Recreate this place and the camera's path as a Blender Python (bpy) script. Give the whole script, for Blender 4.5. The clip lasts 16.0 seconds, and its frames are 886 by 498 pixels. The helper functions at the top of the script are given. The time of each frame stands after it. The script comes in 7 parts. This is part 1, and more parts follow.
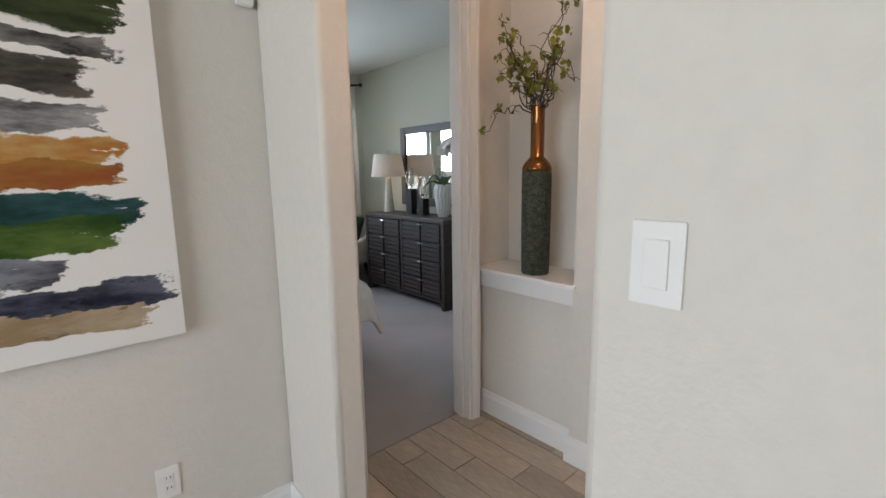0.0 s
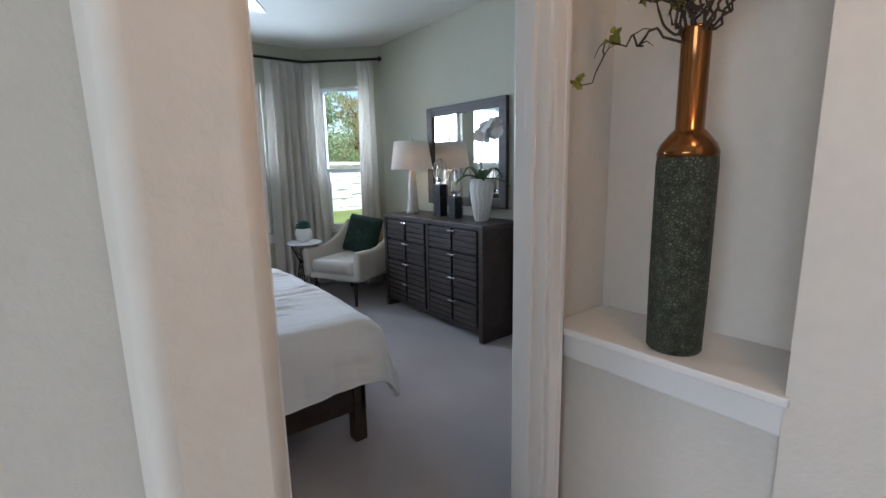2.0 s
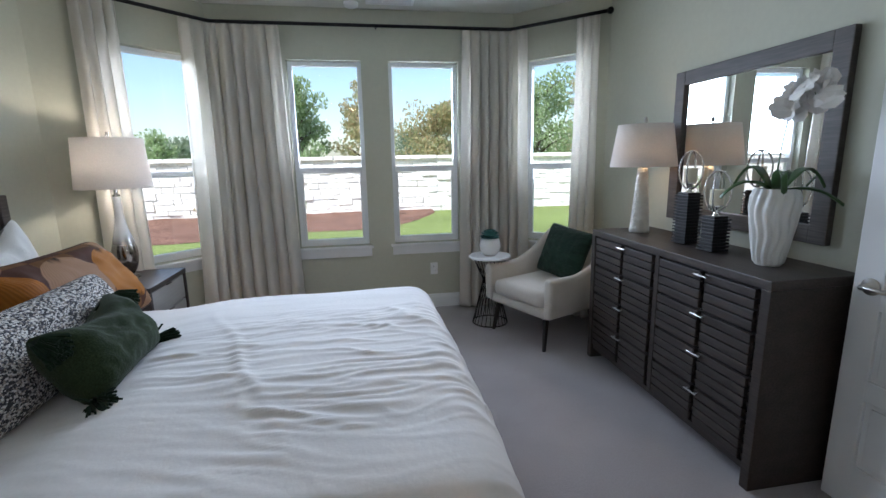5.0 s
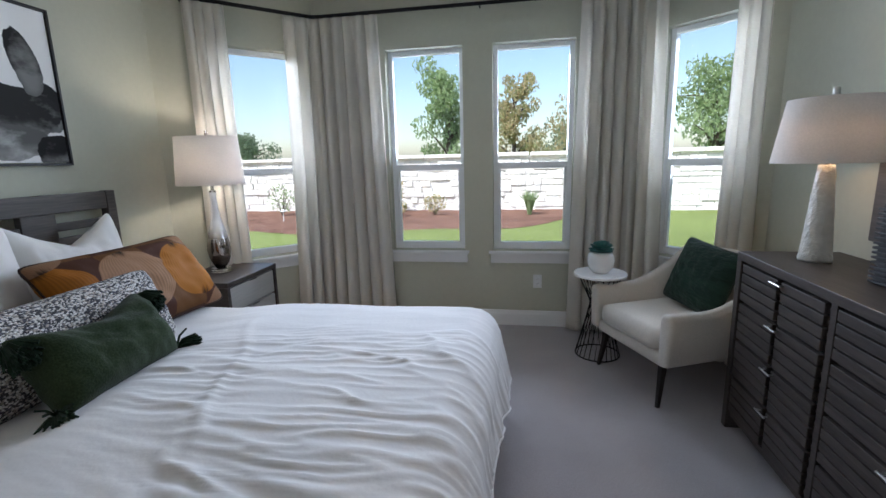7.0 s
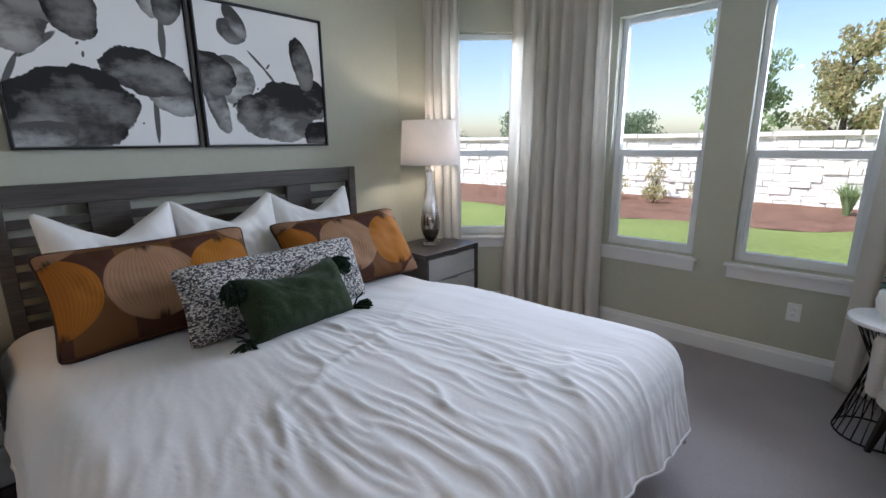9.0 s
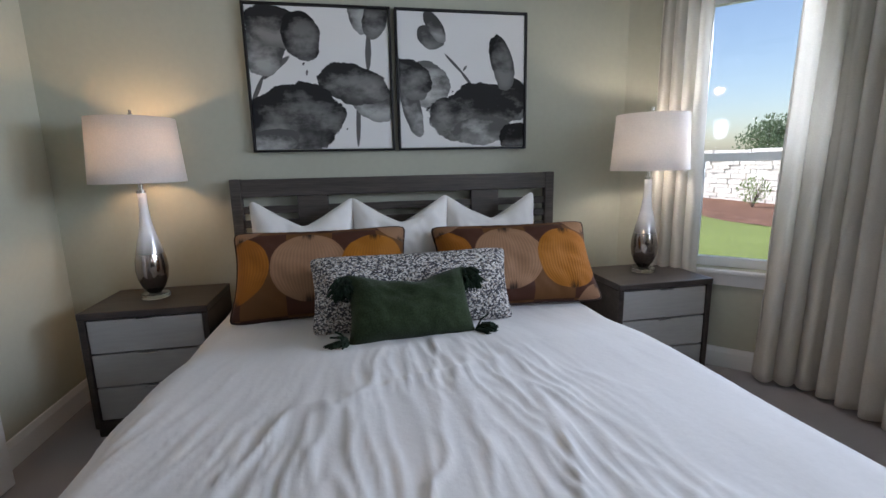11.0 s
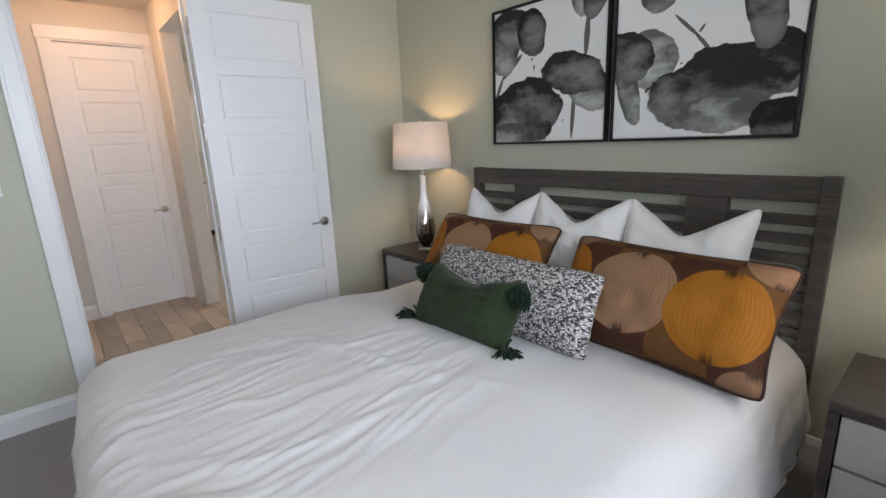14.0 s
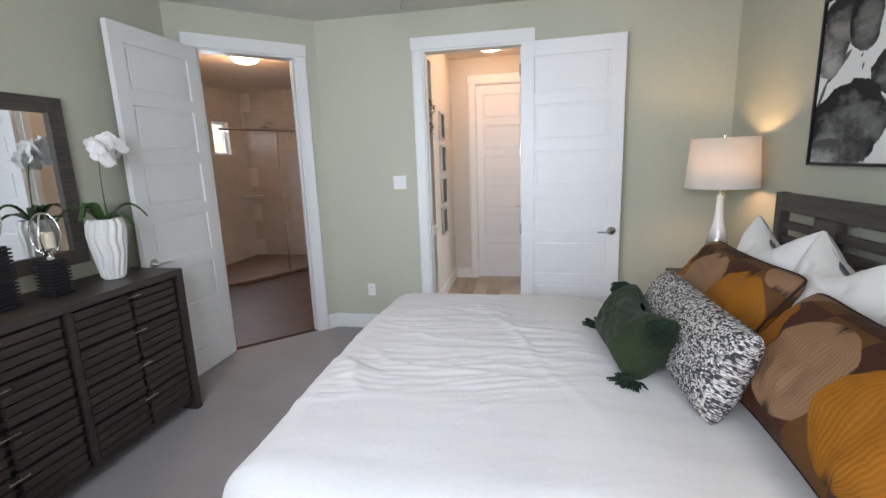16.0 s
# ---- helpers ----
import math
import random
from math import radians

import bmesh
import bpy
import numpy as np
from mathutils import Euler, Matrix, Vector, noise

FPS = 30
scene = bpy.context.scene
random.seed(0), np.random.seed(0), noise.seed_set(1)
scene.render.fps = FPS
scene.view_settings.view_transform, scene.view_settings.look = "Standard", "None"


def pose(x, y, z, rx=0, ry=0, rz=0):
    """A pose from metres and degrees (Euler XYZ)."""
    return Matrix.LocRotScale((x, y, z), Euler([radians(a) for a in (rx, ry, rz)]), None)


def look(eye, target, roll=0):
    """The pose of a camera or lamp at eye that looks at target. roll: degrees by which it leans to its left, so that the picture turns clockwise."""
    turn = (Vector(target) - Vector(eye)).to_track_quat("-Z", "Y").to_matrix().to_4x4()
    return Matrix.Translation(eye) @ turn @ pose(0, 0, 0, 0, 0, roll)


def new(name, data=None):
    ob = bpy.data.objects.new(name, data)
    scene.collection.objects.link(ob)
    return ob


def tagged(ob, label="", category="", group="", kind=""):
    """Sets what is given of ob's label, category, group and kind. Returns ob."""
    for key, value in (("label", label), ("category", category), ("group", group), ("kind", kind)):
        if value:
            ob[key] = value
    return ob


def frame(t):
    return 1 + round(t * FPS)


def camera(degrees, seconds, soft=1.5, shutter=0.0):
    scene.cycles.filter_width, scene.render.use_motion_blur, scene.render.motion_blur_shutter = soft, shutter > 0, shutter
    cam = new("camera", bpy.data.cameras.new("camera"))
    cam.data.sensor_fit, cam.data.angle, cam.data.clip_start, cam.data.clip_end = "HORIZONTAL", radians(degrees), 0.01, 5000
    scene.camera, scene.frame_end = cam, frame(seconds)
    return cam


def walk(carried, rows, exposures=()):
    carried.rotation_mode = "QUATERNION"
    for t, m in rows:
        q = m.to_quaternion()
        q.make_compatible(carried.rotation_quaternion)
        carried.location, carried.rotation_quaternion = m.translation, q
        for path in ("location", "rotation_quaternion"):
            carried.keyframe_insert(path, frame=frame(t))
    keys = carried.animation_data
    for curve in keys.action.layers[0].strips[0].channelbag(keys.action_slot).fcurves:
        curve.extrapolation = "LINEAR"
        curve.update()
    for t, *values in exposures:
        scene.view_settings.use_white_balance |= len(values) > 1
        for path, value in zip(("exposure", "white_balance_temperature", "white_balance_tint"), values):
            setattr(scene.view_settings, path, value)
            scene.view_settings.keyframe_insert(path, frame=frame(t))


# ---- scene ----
cam = camera(88.7, 16.0)
PATH = [
    (0, (0.687, -1.847, 1.407), (1.991, -0.367, 1.077), -0.85),
    (0.5, (0.860, -1.631, 1.392), (2.138, -0.130, 1.051), -1.01),
    (1, (1.031, -1.406, 1.407), (2.291, 0.107, 1.061), -0.84),
    (1.5, (1.156, -1.199, 1.418), (2.403, 0.323, 1.059), -1.01),
    (2, (1.324, -0.986, 1.400), (2.535, 0.565, 1.040), -1.12),
    (2.5, (1.486, -0.810, 1.399), (2.623, 0.794, 1.030), -1.38),
    (3, (1.641, -0.632, 1.410), (2.667, 1.044, 1.038), -1.18),
    (3.5, (1.713, -0.456, 1.439), (2.591, 1.297, 1.047), -1.14),
    (4, (1.879, -0.283, 1.426), (2.547, 1.563, 1.042), -1.06),
    (4.5, (1.996, -0.118, 1.443), (2.475, 1.786, 1.063), -1.07),
    (7, (2.593, 0.523, 1.426), (2.247, 2.455, 1.043), -1.47),
    (7.5, (2.771, 0.662, 1.412), (2.166, 2.528, 1.022), -1.43),
    (8, (2.873, 0.706, 1.451), (2.019, 2.465, 1.033), -1.23),
    (8.5, (2.997, 0.812, 1.485), (1.873, 2.405, 1.041), -1.04),
    (9, (2.917, 0.862, 1.469), (1.598, 2.293, 1.009), -0.66),
    (9.5, (2.744, 0.957, 1.443), (1.271, 2.232, 0.992), -0.47),
    (12, (3.021, 2.197, 1.349), (1.089, 1.856, 0.961), -1.03),
    (12.5, (2.973, 2.436, 1.416), (1.125, 1.810, 0.978), -0.98),
    (13, (2.827, 2.738, 1.470), (1.117, 1.810, 1.008), -1.38),
    (13.5, (2.616, 3.038, 1.491), (1.095, 1.828, 1.016), -1.80),
    (14, (2.389, 3.277, 1.505), (1.133, 1.794, 1.033), -2.40),
    (14.5, (2.132, 3.402, 1.467), (1.167, 1.704, 1.035), -1.96),
    (15, (1.872, 3.596, 1.502), (1.362, 1.707, 1.090), -2.86),
    (15.5, (1.685, 3.793, 1.513), (1.614, 1.834, 1.118), -2.32),
    (16, (1.528, 3.919, 1.551), (1.898, 1.992, 1.164), -2.04),
]
walk(cam, [(t, look(e, a, r)) for t, e, a, r in PATH], [(0, 0.52, 6100, 9), (1, 0.5, 6000, 9), (2, 0.45, 5700, 9), (3, 0.5, 5500, 8), (4.7, 0.5, 5750, 10), (7, 0.42, 5850, 12), (9.5, 0.42, 6000, 14), (12, 0.12, 6150, 14), (13, 0.26, 6350, 13), (14.5, 0.49, 6600, 13), (16, 0.6, 6600, 12)])

# ---------- world, sun, large lights ----------
def build_world():
    w = bpy.data.worlds.new("sky")
    scene.world = w
    w.use_nodes = True
    nt = w.node_tree
    bg = nt.nodes["Background"]
    sky = nt.nodes.new("ShaderNodeTexSky")
    sky.sky_type = 'NISHITA'
    sky.sun_disc = False
    sky.sun_elevation = radians(52)
    sky.sun_rotation = radians(200)
    sky.air_density, sky.dust_density, sky.ozone_density = 1.1, 1.2, 1.0
    nt.links.new(sky.outputs[0], bg.inputs[0])
    bg.inputs[1].default_value = 0.15


def area(name, loc, aim, w, h, power, col, spread=120):
    d = bpy.data.lights.new(name, 'AREA')
    d.shape, d.size, d.size_y, d.energy, d.color = 'RECTANGLE', w, h, power, col
    d.spread = radians(spread)
    o = new(name, d)
    o.matrix_world = look(loc, aim)
    return o


def bulb(name, loc, power, col, r=0.04):
    d = bpy.data.lights.new(name, 'POINT')
    d.energy, d.color, d.shadow_soft_size = power, col, r
    o = new(name, d)
    o.location = loc
    return o


build_world()
sd = bpy.data.lights.new("sun", 'SUN')
sd.energy, sd.angle, sd.color = 5.0, radians(0.5), (1.0, 0.96, 0.9)
so = new("sun", sd)
so.matrix_world = look((0, 0, 20), (0 + 5.5, 9.0, 20 - 14.5))

SKY = (0.77, 0.86, 1.0)
WARM = (1.0, 0.62, 0.32)
# daylight in the window openings of the bay
area("bay_daylight", (1.79, 4.465, 1.85), (1.79, 0, 1.7), 0.56, 0.8, 15, SKY)
area("bay_daylight", (2.67, 4.465, 1.85), (2.67, 0, 1.7), 0.56, 0.8, 15, SKY)
area("bay_daylight", (0.46, 4.13, 1.75), (1.4, 2.3, 1.2), 0.56, 1.0, 10, SKY)
area("bay_daylight", (3.905, 4.11, 1.75), (2.0, 2.2, 1.75), 0.56, 1.0, 10, SKY)
# hall daylight from a window behind the start of the walk
area("hall_daylight", (-2.3, -1.9, 1.5), (0.5, -1.0, 1.2), 2.2, 1.6, 44, (0.95, 0.97, 1.0), 170)
# bathroom window
area("bath_daylight", (6.28, -2.62, 2.0), (4.6, -1.6, 1.0), 0.36, 0.45, 8, SKY)
# lamps
bulb("bulb_bedside_south", (0.25, 0.55, 1.50), 5.0, WARM)
bulb("bulb_bedside_north", (0.435, 3.41, 1.48), 8.0, (1.0, 0.86, 0.70))
bulb("bulb_dresser", (3.88, 2.76, 1.45), 1.5, WARM)
bulb("bulb_vestibule", (1.93, -1.2, 2.60), 7.5, (1.0, 0.52, 0.25), 0.10)
bulb("bulb_kitchen", (-0.2, -4.3, 2.84), 9, (1.0, 0.72, 0.48), 0.10)
bulb("bulb_bath", (4.58, -0.88, 2.58), 20, (1.0, 0.60, 0.32), 0.10)


# ---------- materials ----------
MATS = {}


def mat(name, col, rough=0.6, metal=0.0, var=None, var2=None, bump=None, stretch=None, trans=0.0, ior=1.45, sheen=0.0, coat=0.0, emit=None, spec=0.5, coord="Object"):
    """A principled material with mottling at two scales and fine relief. var: (scale, amount); bump: (scale, strength)."""
    if name in MATS:
        return MATS[name]
    m = bpy.data.materials.new(name)
    m.use_nodes = True
    nt = m.node_tree
    b = nt.nodes["Principled BSDF"]
    b.inputs["Base Color"].default_value = (*col, 1)
    b.inputs["Roughness"].default_value = rough
    b.inputs["Metallic"].default_value = metal
    b.inputs["IOR"].default_value = ior
    b.inputs["Transmission Weight"].default_value = trans
    b.inputs["Sheen Weight"].default_value = sheen
    b.inputs["Coat Weight"].default_value = coat
    b.inputs["Specular IOR Level"].default_value = spec
    if emit:
        b.inputs["Emission Color"].default_value = (*emit[0], 1)
        b.inputs["Emission Strength"].default_value = emit[1]
    tc = nt.nodes.new("ShaderNodeTexCoord")
    mp = nt.nodes.new("ShaderNodeMapping")
    if stretch:
        mp.inputs["Scale"].default_value = stretch
    nt.links.new(tc.outputs[coord], mp.inputs[0])

    def noise_node(scale, detail=5):
        n = nt.nodes.new("ShaderNodeTexNoise")
        n.inputs["Scale"].default_value = scale
        n.inputs["Detail"].default_value = detail
        nt.links.new(mp.outputs[0], n.inputs["Vector"])
        return n
    last = None
    for v in (var, var2):
        if not v:
            continue
        n = noise_node(v[0])
        mr = nt.nodes.new("ShaderNodeMapRange")
        mr.inputs["From Min"].default_value, mr.inputs["From Max"].default_value = 0.3, 0.7
        mr.inputs["To Min"].default_value, mr.inputs["To Max"].default_value = 1 - v[1], 1 + v[1]
        nt.links.new(n.outputs["Fac"], mr.inputs["Value"])
        mx = nt.nodes.new("ShaderNodeMix")
        mx.data_type, mx.blend_type = 'RGBA', 'MULTIPLY'
        mx.inputs["Factor"].default_value = 1.0
        if last is None:
            mx.inputs["A"].default_value = (*col, 1)
        else:
            nt.links.new(last, mx.inputs["A"])
        nt.links.new(mr.outputs["Result"], mx.inputs["B"])
        last = mx.outputs["Result"]
    if last is not None:
        nt.links.new(last, b.inputs["Base Color"])
    if bump:
        n = noise_node(bump[0], 4)
        bp = nt.nodes.new("ShaderNodeBump")
        bp.inputs["Strength"].default_value = bump[1]
        bp.inputs["Distance"].default_value = 0.01 if len(bump) < 3 else bump[2]
        nt.links.new(n.outputs["Fac"], bp.inputs["Height"])
        nt.links.new(bp.outputs[0], b.inputs["Normal"])
    MATS[name] = m
    return m


SAGE = mat("sage_paint", (0.50, 0.50, 0.405), 0.75, var=(1.3, 0.03), var2=(30, 0.02), bump=(160, 0.12, 0.002), spec=0.3)
CREAM = mat("cream_paint", (0.68, 0.65, 0.60), 0.7, var=(1.1, 0.03), var2=(30, 0.02), bump=(80, 0.32, 0.004), spec=0.3)
CEIL = mat("ceiling_paint", (0.66, 0.66, 0.60), 0.85, var=(1.2, 0.03), bump=(90, 0.2, 0.003), spec=0.2)
TRIM = mat("trim_paint", (0.78, 0.78, 0.77), 0.35, var=(3, 0.02), bump=(60, 0.04, 0.001))
DOORP = mat("door_paint", (0.78, 0.78, 0.78), 0.38, var=(2.5, 0.02), bump=(80, 0.04, 0.001))
CARPET = mat("carpet_pile", (0.315, 0.285, 0.283), 0.95, var=(2.2, 0.09), var2=(160, 0.22), bump=(260, 0.8, 0.006), sheen=0.3, spec=0.1)
GROUT = mat("grout", (0.35, 0.31, 0.27), 0.9, var=(40, 0.1))
BATHFLOOR = mat("bath_floor_tile", (0.075, 0.040, 0.026), 0.5, var=(3, 0.15), var2=(25, 0.1), bump=(30, 0.1, 0.002))
BATHWALL = mat("bath_wall", (0.60, 0.52, 0.45), 0.7, var=(2, 0.04))
BATHTILE = mat("shower_tile", (0.62, 0.58, 0.54), 0.3, var=(2.5, 0.08), var2=(12, 0.05))
VINYL = mat("window_vinyl", (0.80, 0.82, 0.83), 0.4, var=(5, 0.02))
DARKWOOD = mat("charcoal_oak", (0.042, 0.032, 0.027), 0.48, var=(3, 0.25), var2=(22, 0.35), bump=(22, 0.25, 0.003), stretch=(4, 0.35, 6))
DARKWOOD_TOP = mat("charcoal_oak_top", (0.050, 0.040, 0.035), 0.42, var=(3, 0.2), var2=(20, 0.3), bump=(20, 0.2, 0.003), stretch=(5, 0.4, 5))
HEADWOOD = mat("headboard_oak", (0.07, 0.058, 0.05), 0.5, var=(3, 0.25), var2=(22, 0.3), bump=(22, 0.25, 0.003), stretch=(5, 0.35, 7))
BEDWOOD = mat("bed_rail_wood", (0.035, 0.02, 0.014), 0.45, var=(4, 0.25), bump=(20, 0.2, 0.003), stretch=(5, 0.4, 6))
BLACKM = mat("black_metal", (0.012, 0.012, 0.013), 0.45, 0.6, var=(20, 0.15))
LEGWOOD = mat("black_brown_leg", (0.018, 0.013, 0.011), 0.4, var=(12, 0.2))
CHROME = mat("polished_nickel", (0.75, 0.74, 0.72), 0.18, 1.0, var=(12, 0.04))
NICKEL = mat("satin_nickel", (0.50, 0.48, 0.45), 0.3, 1.0, var=(15, 0.06))
DUVET = mat("white_duvet", (0.59, 0.575, 0.56), 0.85, var=(3, 0.025), var2=(70, 0.02), bump=(55, 0.18, 0.004), sheen=0.25, spec=0.2)
WHITEFAB = mat("white_linen", (0.80, 0.78, 0.75), 0.9, var=(5, 0.03), bump=(240, 0.25, 0.002), sheen=0.2, spec=0.2)
CHAIRFAB = mat("oatmeal_weave", (0.60, 0.56, 0.50), 0.92, var=(4, 0.04), var2=(180, 0.10), bump=(260, 0.4, 0.003), sheen=0.3, spec=0.2)
GREENFAB = mat("deep_green_wool", (0.026, 0.038, 0.018), 0.95, var=(7, 0.2), var2=(150, 0.3), bump=(150, 0.6, 0.004), sheen=0.08, spec=0.1)
FRINGE = mat("green_fringe", (0.014, 0.026, 0.015), 0.95, var=(30, 0.35), sheen=0.05, spec=0.1)
TEALVELVET = mat("green_velvet_ruched", (0.012, 0.032, 0.022), 0.7, var=(9, 0.3), bump=(26, 0.9, 0.012), stretch=(1, 1, 3.2), sheen=0.1, spec=0.2)
MARBLE = mat("white_marble", (0.80, 0.80, 0.80), 0.25, var=(5, 0.05), var2=(20, 0.03))
CERAMIC = mat("white_ceramic", (0.78, 0.77, 0.74), 0.3, var=(4, 0.03), coat=0.3)
CANDLE = mat("cream_wax", (0.75, 0.68, 0.52), 0.5, var=(10, 0.04))
BLACKCER = mat("black_ribbed_ceramic", (0.014, 0.014, 0.016), 0.5, var=(15, 0.2))
LEAF = mat("orchid_leaf", (0.035, 0.085, 0.022), 0.4, var=(9, 0.25), coat=0.2)
PETAL = mat("white_petal", (0.80, 0.78, 0.76), 0.6, var=(20, 0.05))
SUCC = mat("blue_green_succulent", (0.05, 0.17, 0.15), 0.55, var=(20, 0.25))
GRASS = mat("lawn_grass", (0.19, 0.235, 0.075), 0.95, var=(0.4, 0.15), var2=(12, 0.25), bump=(40, 0.7, 0.03), spec=0.1)
MULCH = mat("bark_mulch", (0.185, 0.105, 0.075), 0.95, var=(2, 0.2), var2=(25, 0.45), bump=(30, 0.9, 0.03), spec=0.1)
STONE = mat("white_limestone", (0.82, 0.79, 0.73), 0.85, var=(1.5, 0.12), var2=(14, 0.12), bump=(14, 0.6, 0.02), spec=0.2)
MORTAR = mat("lime_mortar", (0.76, 0.73, 0.67), 0.95, var=(4, 0.12), bump=(30, 0.5, 0.01))
BARK = mat("tree_bark", (0.10, 0.075, 0.055), 0.9, var=(4, 0.3), bump=(18, 0.8, 0.02))
PLATE = mat("switch_plastic", (0.80, 0.80, 0.79), 0.35, var=(6, 0.02))
PAPER = mat("mat_board_cream", (0.70, 0.62, 0.50), 0.8, var=(8, 0.03))
PAPERW = mat("mat_board_white", (0.80, 0.80, 0.79), 0.8, var=(8, 0.02))
SILVERF = mat("silver_leaf_frame", (0.50, 0.50, 0.49), 0.42, 0.5, var=(20, 0.12))
BLACKF = mat("black_frame", (0.010, 0.009, 0.009), 0.4, var=(10, 0.15))


def glass_mat():
    m = bpy.data.materials.new("window_glass")
    m.use_nodes = True
    nt = m.node_tree
    nt.nodes.remove(nt.nodes["Principled BSDF"])
    t = nt.nodes.new("ShaderNodeBsdfTransparent")
    g = nt.nodes.new("ShaderNodeBsdfGlossy")
    g.inputs["Roughness"].default_value = 0.02
    f = nt.nodes.new("ShaderNodeFresnel")
    f.inputs[0].default_value = 1.3
    mx = nt.nodes.new("ShaderNodeMixShader")
    nt.links.new(f.outputs[0], mx.inputs[0])
    nt.links.new(t.outputs[0], mx.inputs[1])
    nt.links.new(g.outputs[0], mx.inputs[2])
    nt.links.new(mx.outputs[0], nt.nodes["Material Output"].inputs[0])
    return m


def cloth_mat(name, col, amount):
    """Woven cloth that lets part of the light through."""
    m = mat(name, col, 0.9, var=(6, 0.05), var2=(140, 0.07), bump=(220, 0.3, 0.002), sheen=0.2, spec=0.1)
    nt = m.node_tree
    b = nt.nodes["Principled BSDF"]
    t = nt.nodes.new("ShaderNodeBsdfTranslucent")
    t.inputs[0].default_value = (*col, 1)
    mx = nt.nodes.new("ShaderNodeMixShader")
    mx.inputs[0].default_value = amount
    nt.links.new(b.outputs[0], mx.inputs[1])
    nt.links.new(t.outputs[0], mx.inputs[2])
    nt.links.new(mx.outputs[0], nt.nodes["Material Output"].inputs[0])
    return m


GLASS = glass_mat()
CURTAIN = cloth_mat("linen_curtain", (0.84, 0.81, 0.75), 0.52)
SHADE = cloth_mat("white_lampshade", (0.82, 0.78, 0.74), 0.32)
MIRROR = mat("mirror_silver", (0.9, 0.91, 0.91), 0.01, 1.0)
MIRROR.node_tree.nodes["Principled BSDF"].inputs["Base Color"].default_value = (0.88, 0.9, 0.9, 1)
CRYSTAL = mat("clear_acrylic", (0.95, 0.97, 0.98), 0.03, trans=1.0, ior=1.47)


# ---------- mesh helpers ----------
def link(name, bm, material, parent=None, label="", smooth=False, kind="", category="", group=""):
    me = bpy.data.meshes.new(name)
    bmesh.ops.recalc_face_normals(bm, faces=bm.faces)
    bm.to_mesh(me)
    bm.free()
    for mm in (material if isinstance(material, (list, tuple)) else [material]):
        me.materials.append(mm)
    if smooth:
        me.polygons.foreach_set("use_smooth", [True] * len(me.polygons))
    ob = new(name, me)
    if parent is not None:
        ob.parent = parent
    return tagged(ob, label, category, group, kind)


def part(name, bm, material, parent, label="", smooth=False):
    return link(name, bm, material, parent, label, smooth)


def thing(name, m, label, category, group=""):
    e = new(name)
    e.empty_display_size = 0.05
    e.matrix_world = m
    return tagged(e, label, category, group)


def box(bm, x0, y0, z0, x1, y1, z1, bevel=0.0, m=None):
    r = bmesh.ops.create_cube(bm, size=1.0)
    vs = r["verts"]
    for v in vs:
        v.co = Vector(((x0 + x1) / 2 + v.co.x * (x1 - x0), (y0 + y1) / 2 + v.co.y * (y1 - y0), (z0 + z1) / 2 + v.co.z * (z1 - z0)))
    if bevel:
        es = list({e for v in vs for e in v.link_edges})
        r2 = bmesh.ops.bevel(bm, geom=es, offset=bevel, segments=2, affect='EDGES', profile=0.6)
        vs = list({v for f in r2["faces"] for v in f.verts} | {v for v in vs if v.is_valid})
    if m is not None:
        bmesh.ops.transform(bm, matrix=m, verts=[v for v in vs if v.is_valid])
    return bm


def B(x0, y0, z0, x1, y1, z1, bevel=0.0, m=None):
    return box(bmesh.new(), x0, y0, z0, x1, y1, z1, bevel, m)


def lathe(bm, prof, n=32, m=None, cap=True):
    """A turned shape round z from (radius, height) pairs."""
    rings = []
    for r, z in prof:
        ring = []
        for k in range(n):
            a = 2 * math.pi * k / n
            co = Vector((r * math.cos(a), r * math.sin(a), z))
            ring.append(bm.verts.new(m @ co if m is not None else co))
        rings.append(ring)
    for a, b in zip(rings, rings[1:]):
        for k in range(n):
            bm.faces.new((a[k], a[(k + 1) % n], b[(k + 1) % n], b[k]))
    if cap:
        if prof[0][0] > 1e-4:
            bm.faces.new(list(reversed(rings[0])))
        if prof[-1][0] > 1e-4:
            bm.faces.new(rings[-1])
    return bm


def tube(bm, pts, r, n=8, closed=False, taper=None):
    """A round bar along points."""
    pts = [Vector(p) for p in pts]
    rings = []
    up = Vector((0.13, 0.21, 0.97)).normalized()
    cnt = len(pts)
    for i, p in enumerate(pts):
        a = pts[(i - 1) % cnt] if (closed or i) else pts[0]
        b = pts[(i + 1) % cnt] if (closed or i < cnt - 1) else pts[-1]
        d = (b - a).normalized()
        u = d.cross(up)
        if u.length < 1e-3:
            u = d.cross(Vector((1, 0, 0)))
        u.normalize()
        w = d.cross(u)
        rr = r if taper is None else r + (taper - r) * i / max(1, cnt - 1)
        rings.append([bm.verts.new(p + rr * (math.cos(2 * math.pi * k / n) * u + math.sin(2 * math.pi * k / n) * w)) for k in range(n)])
    rng = range(cnt) if closed else range(cnt - 1)
    for i in rng:
        a, b = rings[i], rings[(i + 1) % cnt]
        for k in range(n):
            bm.faces.new((a[k], a[(k + 1) % n], b[(k + 1) % n], b[k]))
    if not closed:
        bm.faces.new(list(reversed(rings[0])))
        bm.faces.new(rings[-1])
    return bm


